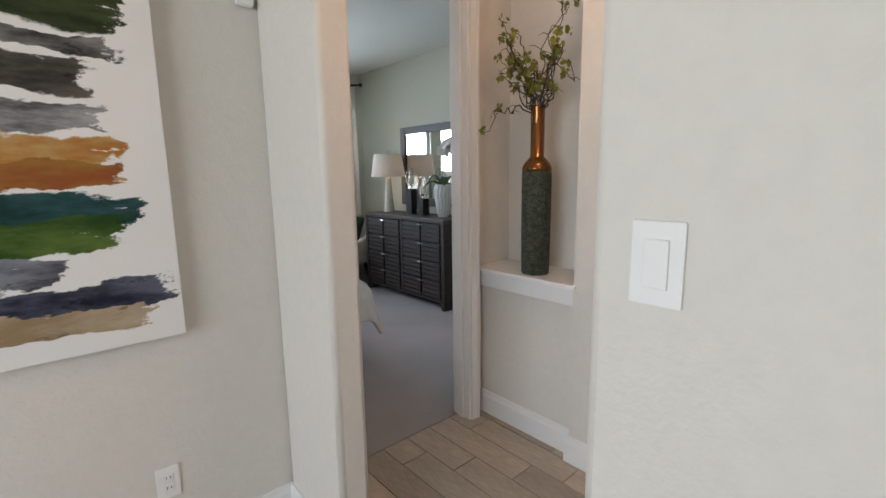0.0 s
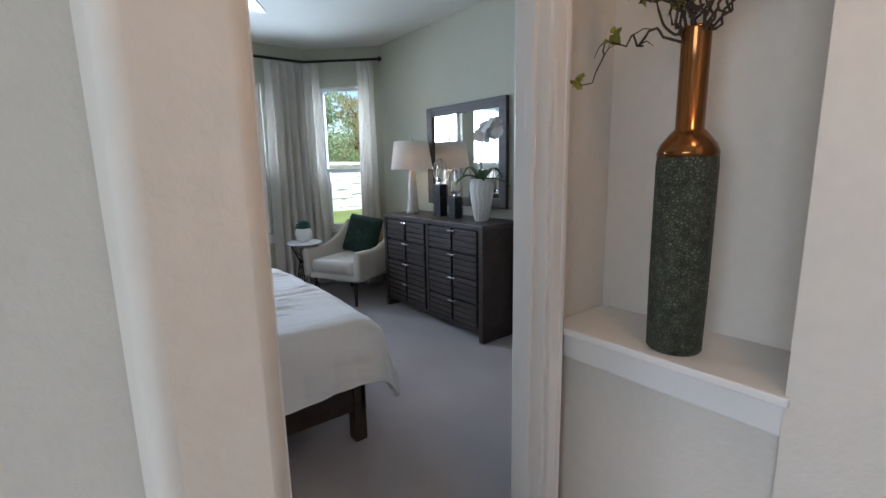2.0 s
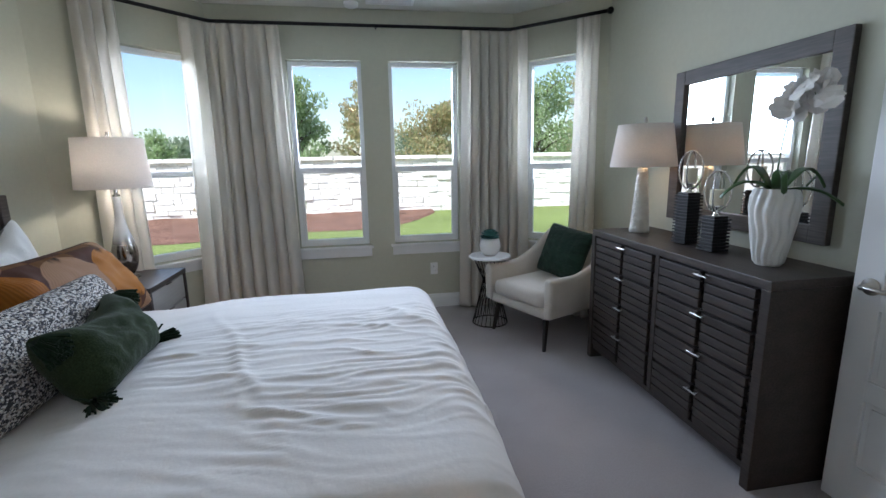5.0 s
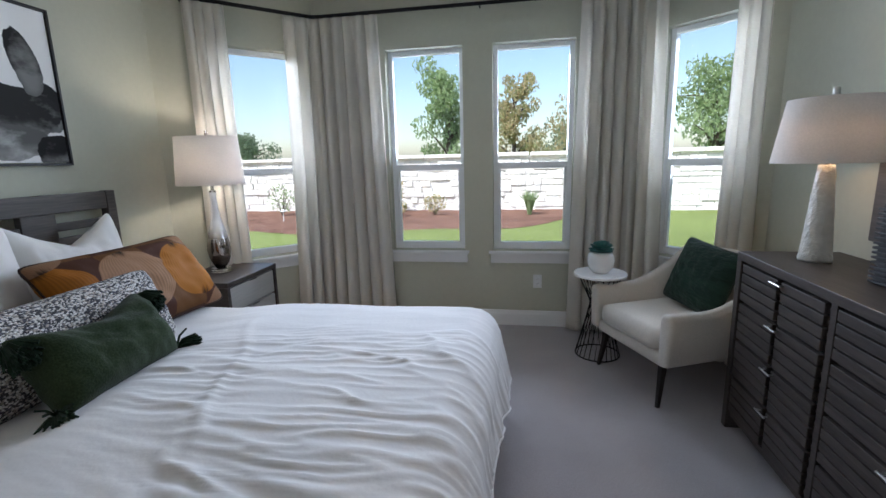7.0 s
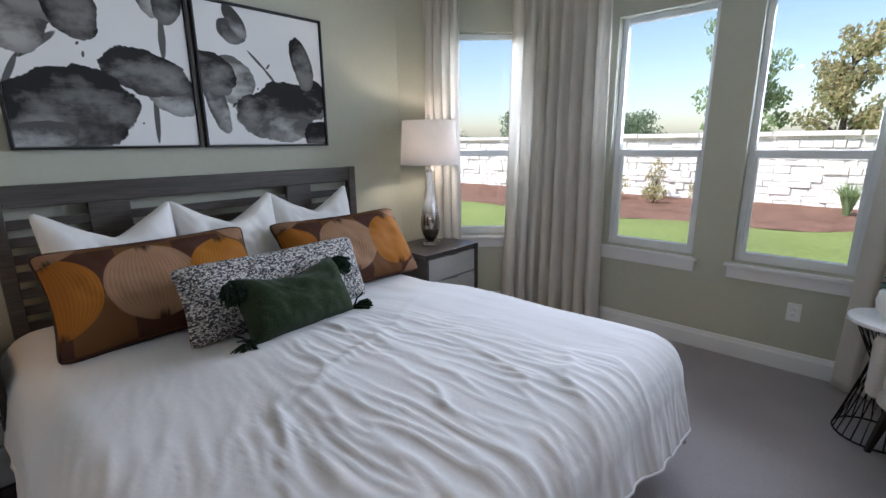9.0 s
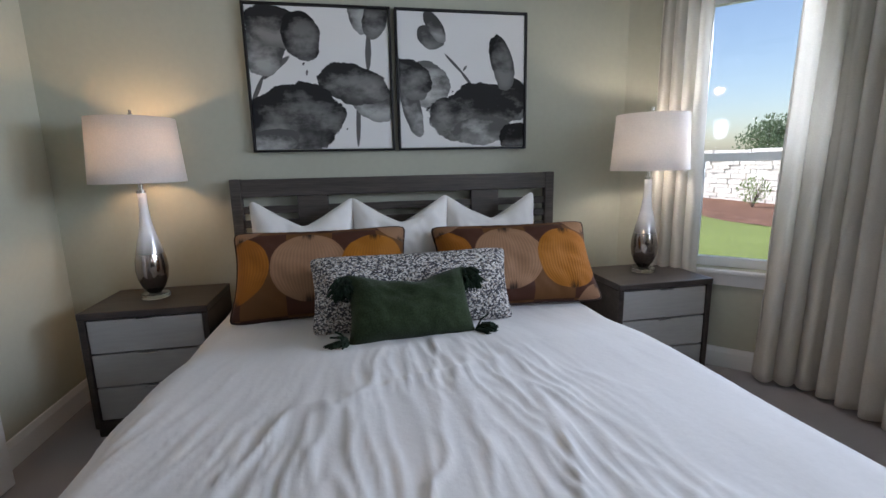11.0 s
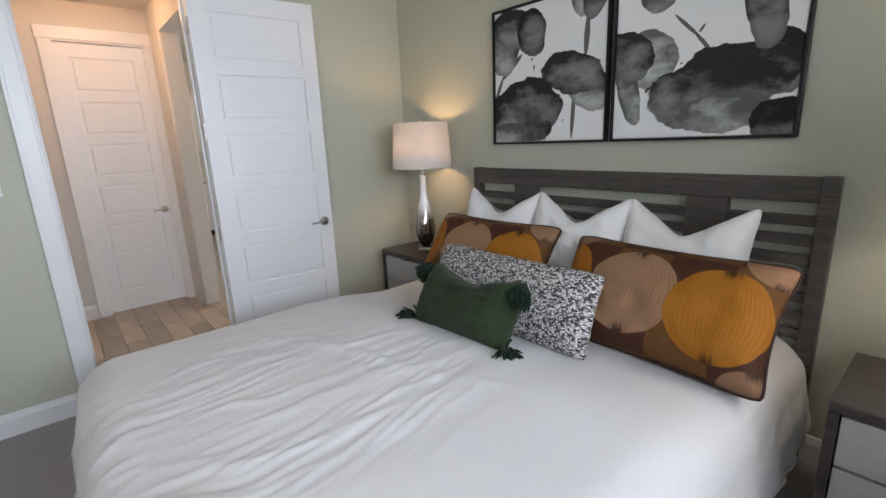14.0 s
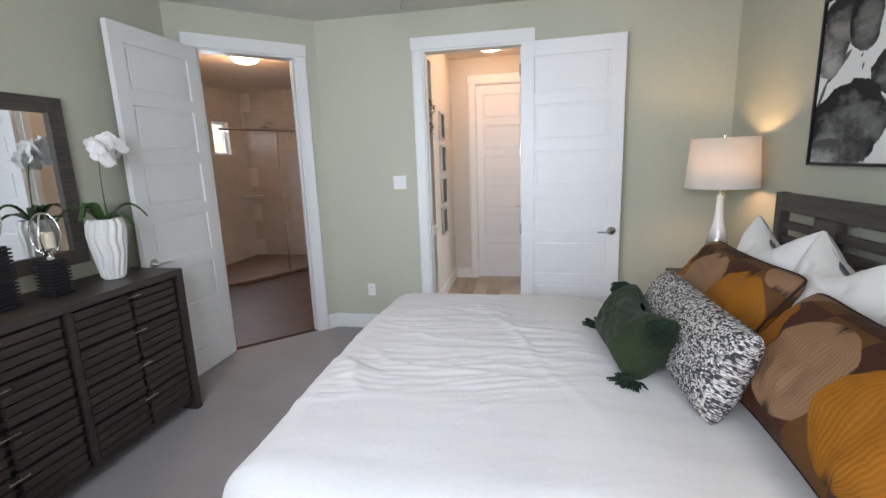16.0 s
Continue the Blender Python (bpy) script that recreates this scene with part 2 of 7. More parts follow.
def grid(bm, nu, nv, fn, wrap_u=False):
    vs = [[bm.verts.new(fn(i / (nu if wrap_u else nu - 1), j / (nv - 1))) for i in range(nu)] for j in range(nv)]
    for j in range(nv - 1):
        for i in range(nu if wrap_u else nu - 1):
            k = (i + 1) % nu
            bm.faces.new((vs[j][i], vs[j][k], vs[j + 1][k], vs[j + 1][i]))
    return vs


def wall(name, p0, p1, depth, height, material, openings=(), z0=0.0):
    """A wall from p0 to p1, its seen face on that line, its body depth metres to the right of the way; openings: (s0, s1, z0, z1)."""
    p0, p1 = Vector((*p0, 0)), Vector((*p1, 0))
    d = (p1 - p0)
    length = d.length
    d.normalize()
    nrm = Vector((d.y, -d.x, 0)) * depth
    ss = sorted({0.0, length, *[o[0] for o in openings], *[o[1] for o in openings]})
    zs = sorted({z0, height, *[o[2] for o in openings], *[o[3] for o in openings]})
    bm = bmesh.new()

    def solid(i, j):
        if not (0 <= i < len(ss) - 1 and 0 <= j < len(zs) - 1):
            return False
        s, z = (ss[i] + ss[i + 1]) / 2, (zs[j] + zs[j + 1]) / 2
        return not any(o[0] < s < o[1] and o[2] < z < o[3] for o in openings)

    cache = {}

    def V(i, j, k):
        if (i, j, k) not in cache:
            cache[i, j, k] = bm.verts.new(p0 + d * ss[i] + nrm * k + Vector((0, 0, zs[j])))
        return cache[i, j, k]
    for i in range(len(ss) - 1):
        for j in range(len(zs) - 1):
            if not solid(i, j):
                continue
            bm.faces.new((V(i, j, 0), V(i + 1, j, 0), V(i + 1, j + 1, 0), V(i, j + 1, 0)))
            bm.faces.new((V(i, j, 1), V(i, j + 1, 1), V(i + 1, j + 1, 1), V(i + 1, j, 1)))
            if not solid(i - 1, j):
                bm.faces.new((V(i, j, 0), V(i, j + 1, 0), V(i, j + 1, 1), V(i, j, 1)))
            if not solid(i + 1, j):
                bm.faces.new((V(i + 1, j, 0), V(i + 1, j, 1), V(i + 1, j + 1, 1), V(i + 1, j + 1, 0)))
            if not solid(i, j - 1):
                bm.faces.new((V(i, j, 0), V(i, j, 1), V(i + 1, j, 1), V(i + 1, j, 0)))
            if not solid(i, j + 1):
                bm.faces.new((V(i, j + 1, 0), V(i + 1, j + 1, 0), V(i + 1, j + 1, 1), V(i, j + 1, 1)))
    return link(name, bm, material, kind="structure", category="wall")


def strip(name, pts, prof, material, label=""):
    """A moulding along a line of floor points: prof are (out, up) pairs, out to the left of the way."""
    bm = bmesh.new()
    P = [Vector((*p, 0)) for p in pts]
    rings = []
    for i, p in enumerate(P):
        a = (P[i] - P[i - 1]).normalized() if i else (P[1] - P[0]).normalized()
        b = (P[i + 1] - P[i]).normalized() if i < len(P) - 1 else a
        na, nb = Vector((-a.y, a.x, 0)), Vector((-b.y, b.x, 0))
        n = (na + nb)
        n = n / max(0.3, n.dot(na))
        rings.append([bm.verts.new(p + n * o + Vector((0, 0, z))) for o, z in prof])
    m = len(prof)
    for a, b in zip(rings, rings[1:]):
        for k in range(m):
            bm.faces.new((a[k], b[k], b[(k + 1) % m], a[(k + 1) % m]))
    bm.faces.new(rings[0])
    bm.faces.new(list(reversed(rings[-1])))
    return link(name, bm, material, kind="structure", category="trim", label=label)


def frame_m(p0, p1, s, z=0.0):
    """A pose on the wall line p0 to p1: x along it, y out of the wall to the left of the way."""
    p0, p1 = Vector((*p0, 0)), Vector((*p1, 0))
    d = (p1 - p0).normalized()
    q = p0 + d * s + Vector((0, 0, z))
    return Matrix(((d.x, -d.y, 0, q.x), (d.y, d.x, 0, q.y), (0, 0, 1, q.z), (0, 0, 0, 1)))


# ---------- structure ----------
H = 2.75
WB, EB = 3.50, 3.72          # where the bay leaves the west and east walls
BY = 4.345                   # middle wall of the bay
BX0, BX1 = BY - WB, 4.14 - (BY - EB)
DX0, DY1 = 3.34, 0.80        # diagonal wall with the bathroom door
room = [(0, 0), (DX0, 0), (4.14, DY1), (4.14, EB), (BX1, BY), (BX0, BY), (0, WB)]
SILL, HEAD = 0.66, 2.325
RW = math.hypot(4.14 - BX1, BY - EB)
wall("wall_south", room[0], room[1], 0.055, H, SAGE, [(1.567, 2.405, 0, 2.45)])
wall("wall_diagonal", room[1], room[2], 0.12, H, SAGE, [(0.185, 0.945, 0, 2.45)])
wall("wall_east", room[2], room[3], 0.12, H, SAGE)
wall("wall_bay_east", room[3], room[4], 0.16, H, SAGE, [(RW / 2 - 0.32, RW / 2 + 0.32, SILL, HEAD)])
wall("wall_bay_middle", room[4], room[5], 0.16, H, SAGE, [(BX1 - 2.985, BX1 - 2.345, SILL, HEAD), (BX1 - 2.105, BX1 - 1.465, SILL, HEAD)])
wall("wall_bay_west", room[5], room[6], 0.16, H, SAGE, [(0.11, 0.75, SILL, HEAD)])
wall("wall_west", room[6], (0, -0.055), 0.16, H, SAGE)

# hall and vestibule
wall("wall_hall_north", (2.462, -0.12), (-2.6, -0.12), 0.06, 3.0, CREAM, [(0.057, 0.895, 0, 2.45)])
wall("wall_niche_side", (2.86, -0.078), (2.464, -0.078), 0.02, H, CREAM)
wall("wall_vestibule_east", (2.48, -1.9), (2.48, -0.72), 0.38, H, CREAM)
wall("wall_niche_back", (2.775, -0.76), (2.775, -0.0785), 0.085, H, CREAM, z0=0.86)
wall("wall_niche_low", (2.535, -0.72), (2.535, -0.0785), 0.32, 0.8635, CREAM)
wall("wall_niche_head", (2.482, -0.72), (2.482, -0.0785), 0.29, H, CREAM, z0=2.5)
wall("wall_vestibule_south", (1.29, -1.9), (2.85, -1.9), 0.12, H, CREAM, [(0.215, 0.895, 0, 2.45)])


def rounded_wall(name, x0, y0, x1, y1, z0, z1, r=0.02):
    bm = B(x0, y0, z0, x1, y1, z1)
    es = [e for e in bm.edges if abs(e.verts[0].co.z - e.verts[1].co.z) > 0.5]
    bmesh.ops.bevel(bm, geom=es, offset=r, segments=5, affect='EDGES', profile=0.5)
    ob = link(name, bm, CREAM, kind="structure", category="wall", smooth=False)
    for p in ob.data.polygons:
        p.use_smooth = abs(p.normal.z) < 0.5 and p.area < 0.05
    return ob


rounded_wall("wall_stub", 1.34, -0.562, 1.455, -0.118, 0, 3.0)
rounded_wall("wall_switch", 1.288, -3.4, 1.455, -1.494, 0, 3.0)
link("wall_header", B(1.342, -1.50, 2.5, 1.453, -0.56, 3.0), CREAM, kind="structure", category="wall")
wall("wall_hall_west", (-2.6, -0.12), (-2.6, -6.0), 0.15, 3.0, CREAM, [(0.7, 2.9, 0.7, 2.3)])
wall("wall_kitchen", (-2.6, -6.0), (1.4, -6.0), 0.12, 3.0, CREAM)
wall("wall_hall_east", (1.4, -6.0), (1.4, -3.4), 0.12, 3.0, CREAM)

# bathroom
wall("wall_bath_west", (2.86, -3.9), (2.86, -0.3), 0.05, H, BATHWALL)
wall("wall_bath_south", (2.8, -3.9), (6.3, -3.9), 0.12, H, BATHWALL)
wall("wall_bath_east", (6.25, -3.9), (6.25, 1.6), 0.12, H, BATHTILE, [(1.08, 1.48, 1.75, 2.25)])
wall("wall_bath_north", (6.3, 1.5), (4.27, 1.5), 0.12, H, BATHWALL)


def slab(name, pts, z0, z1, material, kind="structure", category="floor", label=""):
    bm = bmesh.new()
    lo = [bm.verts.new((x, y, z0)) for x, y in pts]
    hi = [bm.verts.new((x, y, z1)) for x, y in pts]
    bm.faces.new(hi)
    bm.faces.new(list(reversed(lo)))
    for k in range(len(pts)):
        j = (k + 1) % len(pts)
        bm.faces.new((lo[k], lo[j], hi[j], hi[k]))
    return link(name, bm, material, kind=kind, category=category, label=label)


slab("floor_carpet", [(-0.02, 0.0), (1.6, 0), (1.6, -0.02), (2.39, -0.02), (2.39, 0), (DX0, -0.02), (4.2, DY1 + 0.04), (4.2, EB + 0.05), (BX1 + 0.05, BY + 0.05), (BX0 - 0.05, BY + 0.05), (-0.05, WB + 0.02)], -0.12, 0.0, CARPET, label="greyish beige cut pile carpet over the bedroom")
slab("floor_hall_bed", [(-2.7, -6.1), (2.86, -6.1), (2.86, -0.021), (-2.7, -0.021)], -0.13, -0.008, GROUT, label="grout bed under the hall planks")
slab("floor_bath", [(2.865, -4.0), (6.3, -4.0), (6.3, 1.55), (4.27, 1.55), (4.27, DY1 + 0.0), (DX0 + 0.02, -0.10), (2.865, -0.10)], -0.13, -0.006, BATHFLOOR, label="dark brown tile bathroom floor")
slab("ceiling_bedroom", [(-0.1, -0.06), (DX0, -0.06), (4.25, DY1), (4.25, EB), (BX1, BY + 0.1), (BX0, BY + 0.1), (-0.1, WB)], H, H + 0.12, CEIL, category="ceiling")
slab("ceiling_vestibule", [(1.35, -2.0), (2.86, -2.0), (2.86, -0.061), (1.35, -0.061)], H, H + 0.12, CREAM, category="ceiling")
slab("ceiling_hall", [(-2.7, -6.1), (1.5, -6.1), (1.5, -2.0), (1.35, -2.0), (1.35, -0.061), (-2.7, -0.061)], 3.0, 3.12, CEIL, category="ceiling")
slab("ceiling_bath", [(2.861, -4.0), (6.35, -4.0), (6.35, 1.6), (4.27, 1.6), (4.27, DY1), (DX0 + 0.02, -0.09), (2.861, -0.09)], H, H + 0.12, BATHWALL, category="ceiling")

BASE = [(0.0, 0.0), (0.016, 0.0), (0.016, 0.10), (0.011, 0.115), (0.008, 0.132), (0.0, 0.134)]


def on(p0, p1, s):
    a, b = Vector((*p0, 0)), Vector((*p1, 0))
    q = a + (b - a).normalized() * s
    return (q.x, q.y)


strip("baseboard", [room[0], (1.475, 0)], BASE, TRIM)
strip("baseboard", [(2.49, 0), room[1], on(room[1], room[2], 0.095)], BASE, TRIM)
strip("baseboard", [on(room[1], room[2], 1.036), room[2], *room[3:], room[0]], BASE, TRIM)
strip("baseboard", [(1.339, -0.12), (-2.6, -0.12)], BASE, TRIM)
strip("baseboard", [(1.34, -0.563), (1.34, -0.12)][::-1], [(-o, z) for o, z in BASE], TRIM)
strip("baseboard", [(1.455, -0.122), (1.455, -0.563), (1.34, -0.563)], BASE, TRIM)
strip("baseboard", [(2.27, -1.9), (2.48, -1.9), (2.48, -0.719), (2.535, -0.719), (2.535, -0.080)], BASE, TRIM)

# niche shelf with its apron
bm = B(2.464, -0.730, 0.864, 2.775, -0.080, 0.888, 0.005)
shelf = link("niche_shelf", bm, TRIM, kind="structure", category="shelf", label="white painted ledge of the wall niche")
part("apron", B(2.488, -0.722, 0.781, 2.534, -0.081, 0.863, 0.006), TRIM, shelf)


# ---------- windows ----------
def window(name, p0, p1, s0, s1, label):
    L = (Vector(p1) - Vector(p0)).length
    m = frame_m(p0, p1, (s0 + s1) / 2)
    w, z0, z1 = (s1 - s0) / 2, SILL, HEAD
    e = tagged(new(name), label, "window", kind="structure")
    e.matrix_world = m
    y0, y1 = -0.13, -0.075
    bm = bmesh.new()
    f = 0.038
    box(bm, -w, y0, z0, -w + f, y1, z1, 0.004)
    box(bm, w - f, y0, z0, w, y1, z1, 0.004)
    box(bm, -w + f, y0, z1 - f, w - f, y1, z1, 0.004)
    box(bm, -w + f, y0, z0, w - f, y1, z0 + 0.06, 0.004)
    part("window_frame", bm, VINYL, e)
    zm = 1.37
    part("meeting_rail", B(-w + f, y0 + 0.005, zm - 0.025, w - f, y1 + 0.012, zm + 0.025, 0.004), VINYL, e)
    bm = bmesh.new()
    for x0, x1 in ((-w + f, -w + f + 0.022), (w - f - 0.022, w - f)):
        box(bm, x0, y0 + 0.01, z0 + 0.06, x1, y1 - 0.006, zm - 0.025, 0.003)
    part("lower_sash", bm, VINYL, e)
    for za, zb in ((z0 + 0.06, zm - 0.025), (zm + 0.025, z1 - f)):
        g = part("pane", B(-w + f + 0.002, -0.106, za, w - f - 0.002, -0.100, zb), GLASS, e)
        g.visible_shadow = False
    part("window_sill", B(-w - 0.035, -0.074, z0 - 0.026, w + 0.035, 0.045, z0 - 0.002, 0.006), TRIM, e)
    part("apron", B(-w - 0.02, 0.002, z0 - 0.105, w + 0.02, 0.018, z0 - 0.027, 0.004), TRIM, e)
    return e


WL = "white vinyl single hung window with painted stool"
window("window_1", room[5], room[6], 0.11, 0.75, WL)
window("window_2", room[4], room[5], BX1 - 2.105, BX1 - 1.465, WL)
window("window_3", room[4], room[5], BX1 - 2.985, BX1 - 2.345, WL)
window("window_4", room[3], room[4], RW / 2 - 0.32, RW / 2 + 0.32, WL)
bm = bmesh.new()
for za, zb in ((0.7, 0.76), (1.47, 1.53), (2.24, 2.3)):
    box(bm, -2.68, -3.02, za, -2.63, -0.82, zb, 0.004)
for ya in (-3.02, -1.95, -0.88):
    box(bm, -2.68, ya, 0.76, -2.63, ya + 0.06, 2.24, 0.004)
link("window_5", bm, VINYL, kind="structure", category="window")
bm = bmesh.new()
box(bm, 6.30, -2.82, 1.75, 6.34, -2.42, 1.79, 0.004)
box(bm, 6.30, -2.82, 2.21, 6.34, -2.42, 2.25, 0.004)
box(bm, 6.30, -2.82, 1.79, 6.34, -2.78, 2.21, 0.004)
box(bm, 6.30, -2.46, 1.79, 6.34, -2.42, 2.21, 0.004)
link("window_6", bm, VINYL, kind="structure", category="window")


# ---------- doors ----------
def casing(name, p0, p1, s0, s1, z1, depth, both=True):
    """The lining and the trim of a door opening in a wall line."""
    m = frame_m(p0, p1, 0)
    e = tagged(new(name), "white painted door casing and jamb", "door frame", kind="structure")
    e.matrix_world = m
    t = 0.018
    bm = bmesh.new()
    box(bm, s0, -depth - 0.004, 0, s0 + t, 0.004, z1 - t, 0.002)
    box(bm, s1 - t, -depth - 0.004, 0, s1, 0.004, z1 - t, 0.002)
    box(bm, s0, -depth - 0.004, z1 - t, s1, 0.004, z1, 0.002)
    part("jamb", bm, TRIM, e)
    bm = bmesh.new()
    mid = -depth / 2
    box(bm, s0 + t, mid - 0.02, 0, s0 + t + 0.011, mid + 0.014, z1 - t - 0.011, 0.002)
    box(bm, s1 - t - 0.011, mid - 0.02, 0, s1 - t, mid + 0.014, z1 - t - 0.011, 0.002)
    part("door_stop", bm, TRIM, e)
    for k, (ya, yb) in enumerate(((0.0045, 0.020), (-depth - 0.020, -depth - 0.0045))):
        if k and not both:
            continue
        c = 0.085 if k == 0 else 0.058
        out = 1 if k == 0 else -1
        bm = bmesh.new()
        for xa, xb in ((s0 - c + 0.006, s0 + 0.006), (s1 - 0.006, s1 + c - 0.006)):
            box(bm, xa, ya, 0, xb, yb, z1 - 0.006, 0.004)
            edge = xa if xa < s0 else xb - 0.018
            box(bm, edge, ya + out * 0.004, 0, edge + 0.018, yb + out * 0.006, z1 - 0.006, 0.003)
        part("side_casing", bm, TRIM, e)
        part("head_casing", B(s0 - c - 0.004, ya - (0.003 if k else 0), z1 - 0.005, s1 + c + 0.004, yb + (0 if k else 0.004), z1 + 0.095, 0.005), TRIM, e)
    return e


casing("door_frame_1", room[0], room[1], 1.567, 2.405, 2.45, 0.12)
casing("door_frame_2", room[1], room[2], 0.185, 0.945, 2.45, 0.12)
casing("door_frame_3", (1.29, -1.9), (2.85, -1.9), 0.215, 0.895, 2.45, 0.12, both=False)
part("strike_plate", B(2.384, -0.075, 0.90, 2.3875, -0.045, 0.99, 0.001), NICKEL, None)
bpy.data.objects["strike_plate"].parent = bpy.data.objects["door_frame_1"]


def door(name, m, w, h, lever_sides, label):
    """A leaf of six panels; local x from the hinge, y through the leaf, z up."""
    e = tagged(new(name), label, "door", kind="structure")
    e.matrix_world = m
    th, st, n = 0.038, 0.105, 6
    top, bot = 0.115, 0.19
    gap = 0.085
    ph = (h - top - bot - gap * (n - 1)) / n
    bm = bmesh.new()
    box(bm, 0.004, -th / 2 + 0.016, 0.004, w - 0.004, th / 2 - 0.016, h - 0.004)
    box(bm, 0, -th / 2, 0, st, th / 2, h, 0.004)
    box(bm, w - st, -th / 2, 0, w, th / 2, h, 0.004)
    z = 0.0
    for k in range(n + 1):
        hh = bot if k == 0 else (top if k == n else gap)
        box(bm, st - 0.003, -th / 2 + 0.0004, z, w - st + 0.003, th / 2 - 0.0004, z + hh, 0.004)
        z += hh + ph
    part("slab", bm, DOORP, e)
    z = bot
    for k in range(n):
        part("panel", B(st + 0.022, -th / 2 + 0.007, z + 0.020, w - st - 0.022, th / 2 - 0.007, z + ph - 0.020, 0.006), DOORP, e)
        z += ph + gap
    for sgn in lever_sides:
        bm = bmesh.new()
        rot = Matrix.Translation((w - 0.065, sgn * th / 2, 0.93)) @ Matrix.Rotation(-sgn * math.pi / 2, 4, 'X')
        lathe(bm, [(0.0, 0.0), (0.033, 0.0), (0.033, 0.006), (0.028, 0.011), (0.012, 0.013), (0.011, 0.05), (0.0, 0.052)], 24, rot)
        hd = part("door_handle", bm, NICKEL, e, "satin nickel lever", smooth=True)
        bm = bmesh.new()
        y = sgn * (th / 2 + 0.046)
        tube(bm, [(w - 0.062, y, 0.93), (w - 0.09, y + sgn * 0.003, 0.931), (w - 0.13, y, 0.928), (w - 0.172, y - sgn * 0.006, 0.924)], 0.0085, 10, taper=0.006)
        part("lever", bm, NICKEL, hd, smooth=True)
    for z in (0.20, 0.90, 1.56, 2.18):
        bm = bmesh.new()
        lathe(bm, [(0.007, z), (0.007, z + 0.09)], 10, Matrix.Translation((-0.006, -th / 2 - 0.002, 0)))
        part("hinge", bm, NICKEL, e)
    return e


DL = "white six panel interior door, standing open"
door("door_1", pose(1.585, 0.035, 0.008, 0, 0, 176.0), 0.785, 2.43, (1, -1), DL)
door("door_2", pose(3.995, 0.70, 0.008, 0, 0, 90.6), 0.755, 2.43, (1, -1), DL)
door("door_3", pose(2.182, -1.945, 0.012, 0, 0, 180), 0.673, 2.415, (-1,), "white six panel closet door, closed")

# ---------- bedroom furniture ----------
def bed():
    e = thing("bed", pose(0.03, 1.95, 0), "king bed with dark slatted headboard and white duvet", "bed")
    # headboard: posts, top rail, slats, two wide uprights
    for y in (-1.0, 0.94):
        part("headboard_post", B(0.02, y, 0, 0.075, y + 0.06, 1.30, 0.006), HEADWOOD, e)
    part("headboard_rail", B(0.024, -0.94, 1.195, 0.07, 0.94, 1.297, 0.006), HEADWOOD, e)
    z = 1.095
    for k in range(7):
        part("headboard_slat", B(0.03, -0.94, z, 0.058, 0.94, z + 0.045, 0.004), HEADWOOD, e)
        z -= 0.082
    for y in (-0.63, 0.44):
        part("headboard_upright", B(0.026, y, 0.45, 0.068, y + 0.18, 1.195, 0.005), HEADWOOD, e)
    for y in (-0.96, 0.92):
        part("side_rail", B(0.075, y, 0.17, 2.27, y + 0.03, 0.40, 0.006), BEDWOOD, e)
    part("foot_rail", B(2.27, -0.97, 0.17, 2.305, 0.97, 0.42, 0.006), BEDWOOD, e)
    for y in (-0.97, 0.90):
        part("leg", B(2.235, y, 0.0, 2.303, y + 0.07, 0.40, 0.006), BEDWOOD, e)
    part("mattress", B(0.08, -0.90, 0.30, 2.20, 0.90, 0.545, 0.06), WHITEFAB, e)
    return e


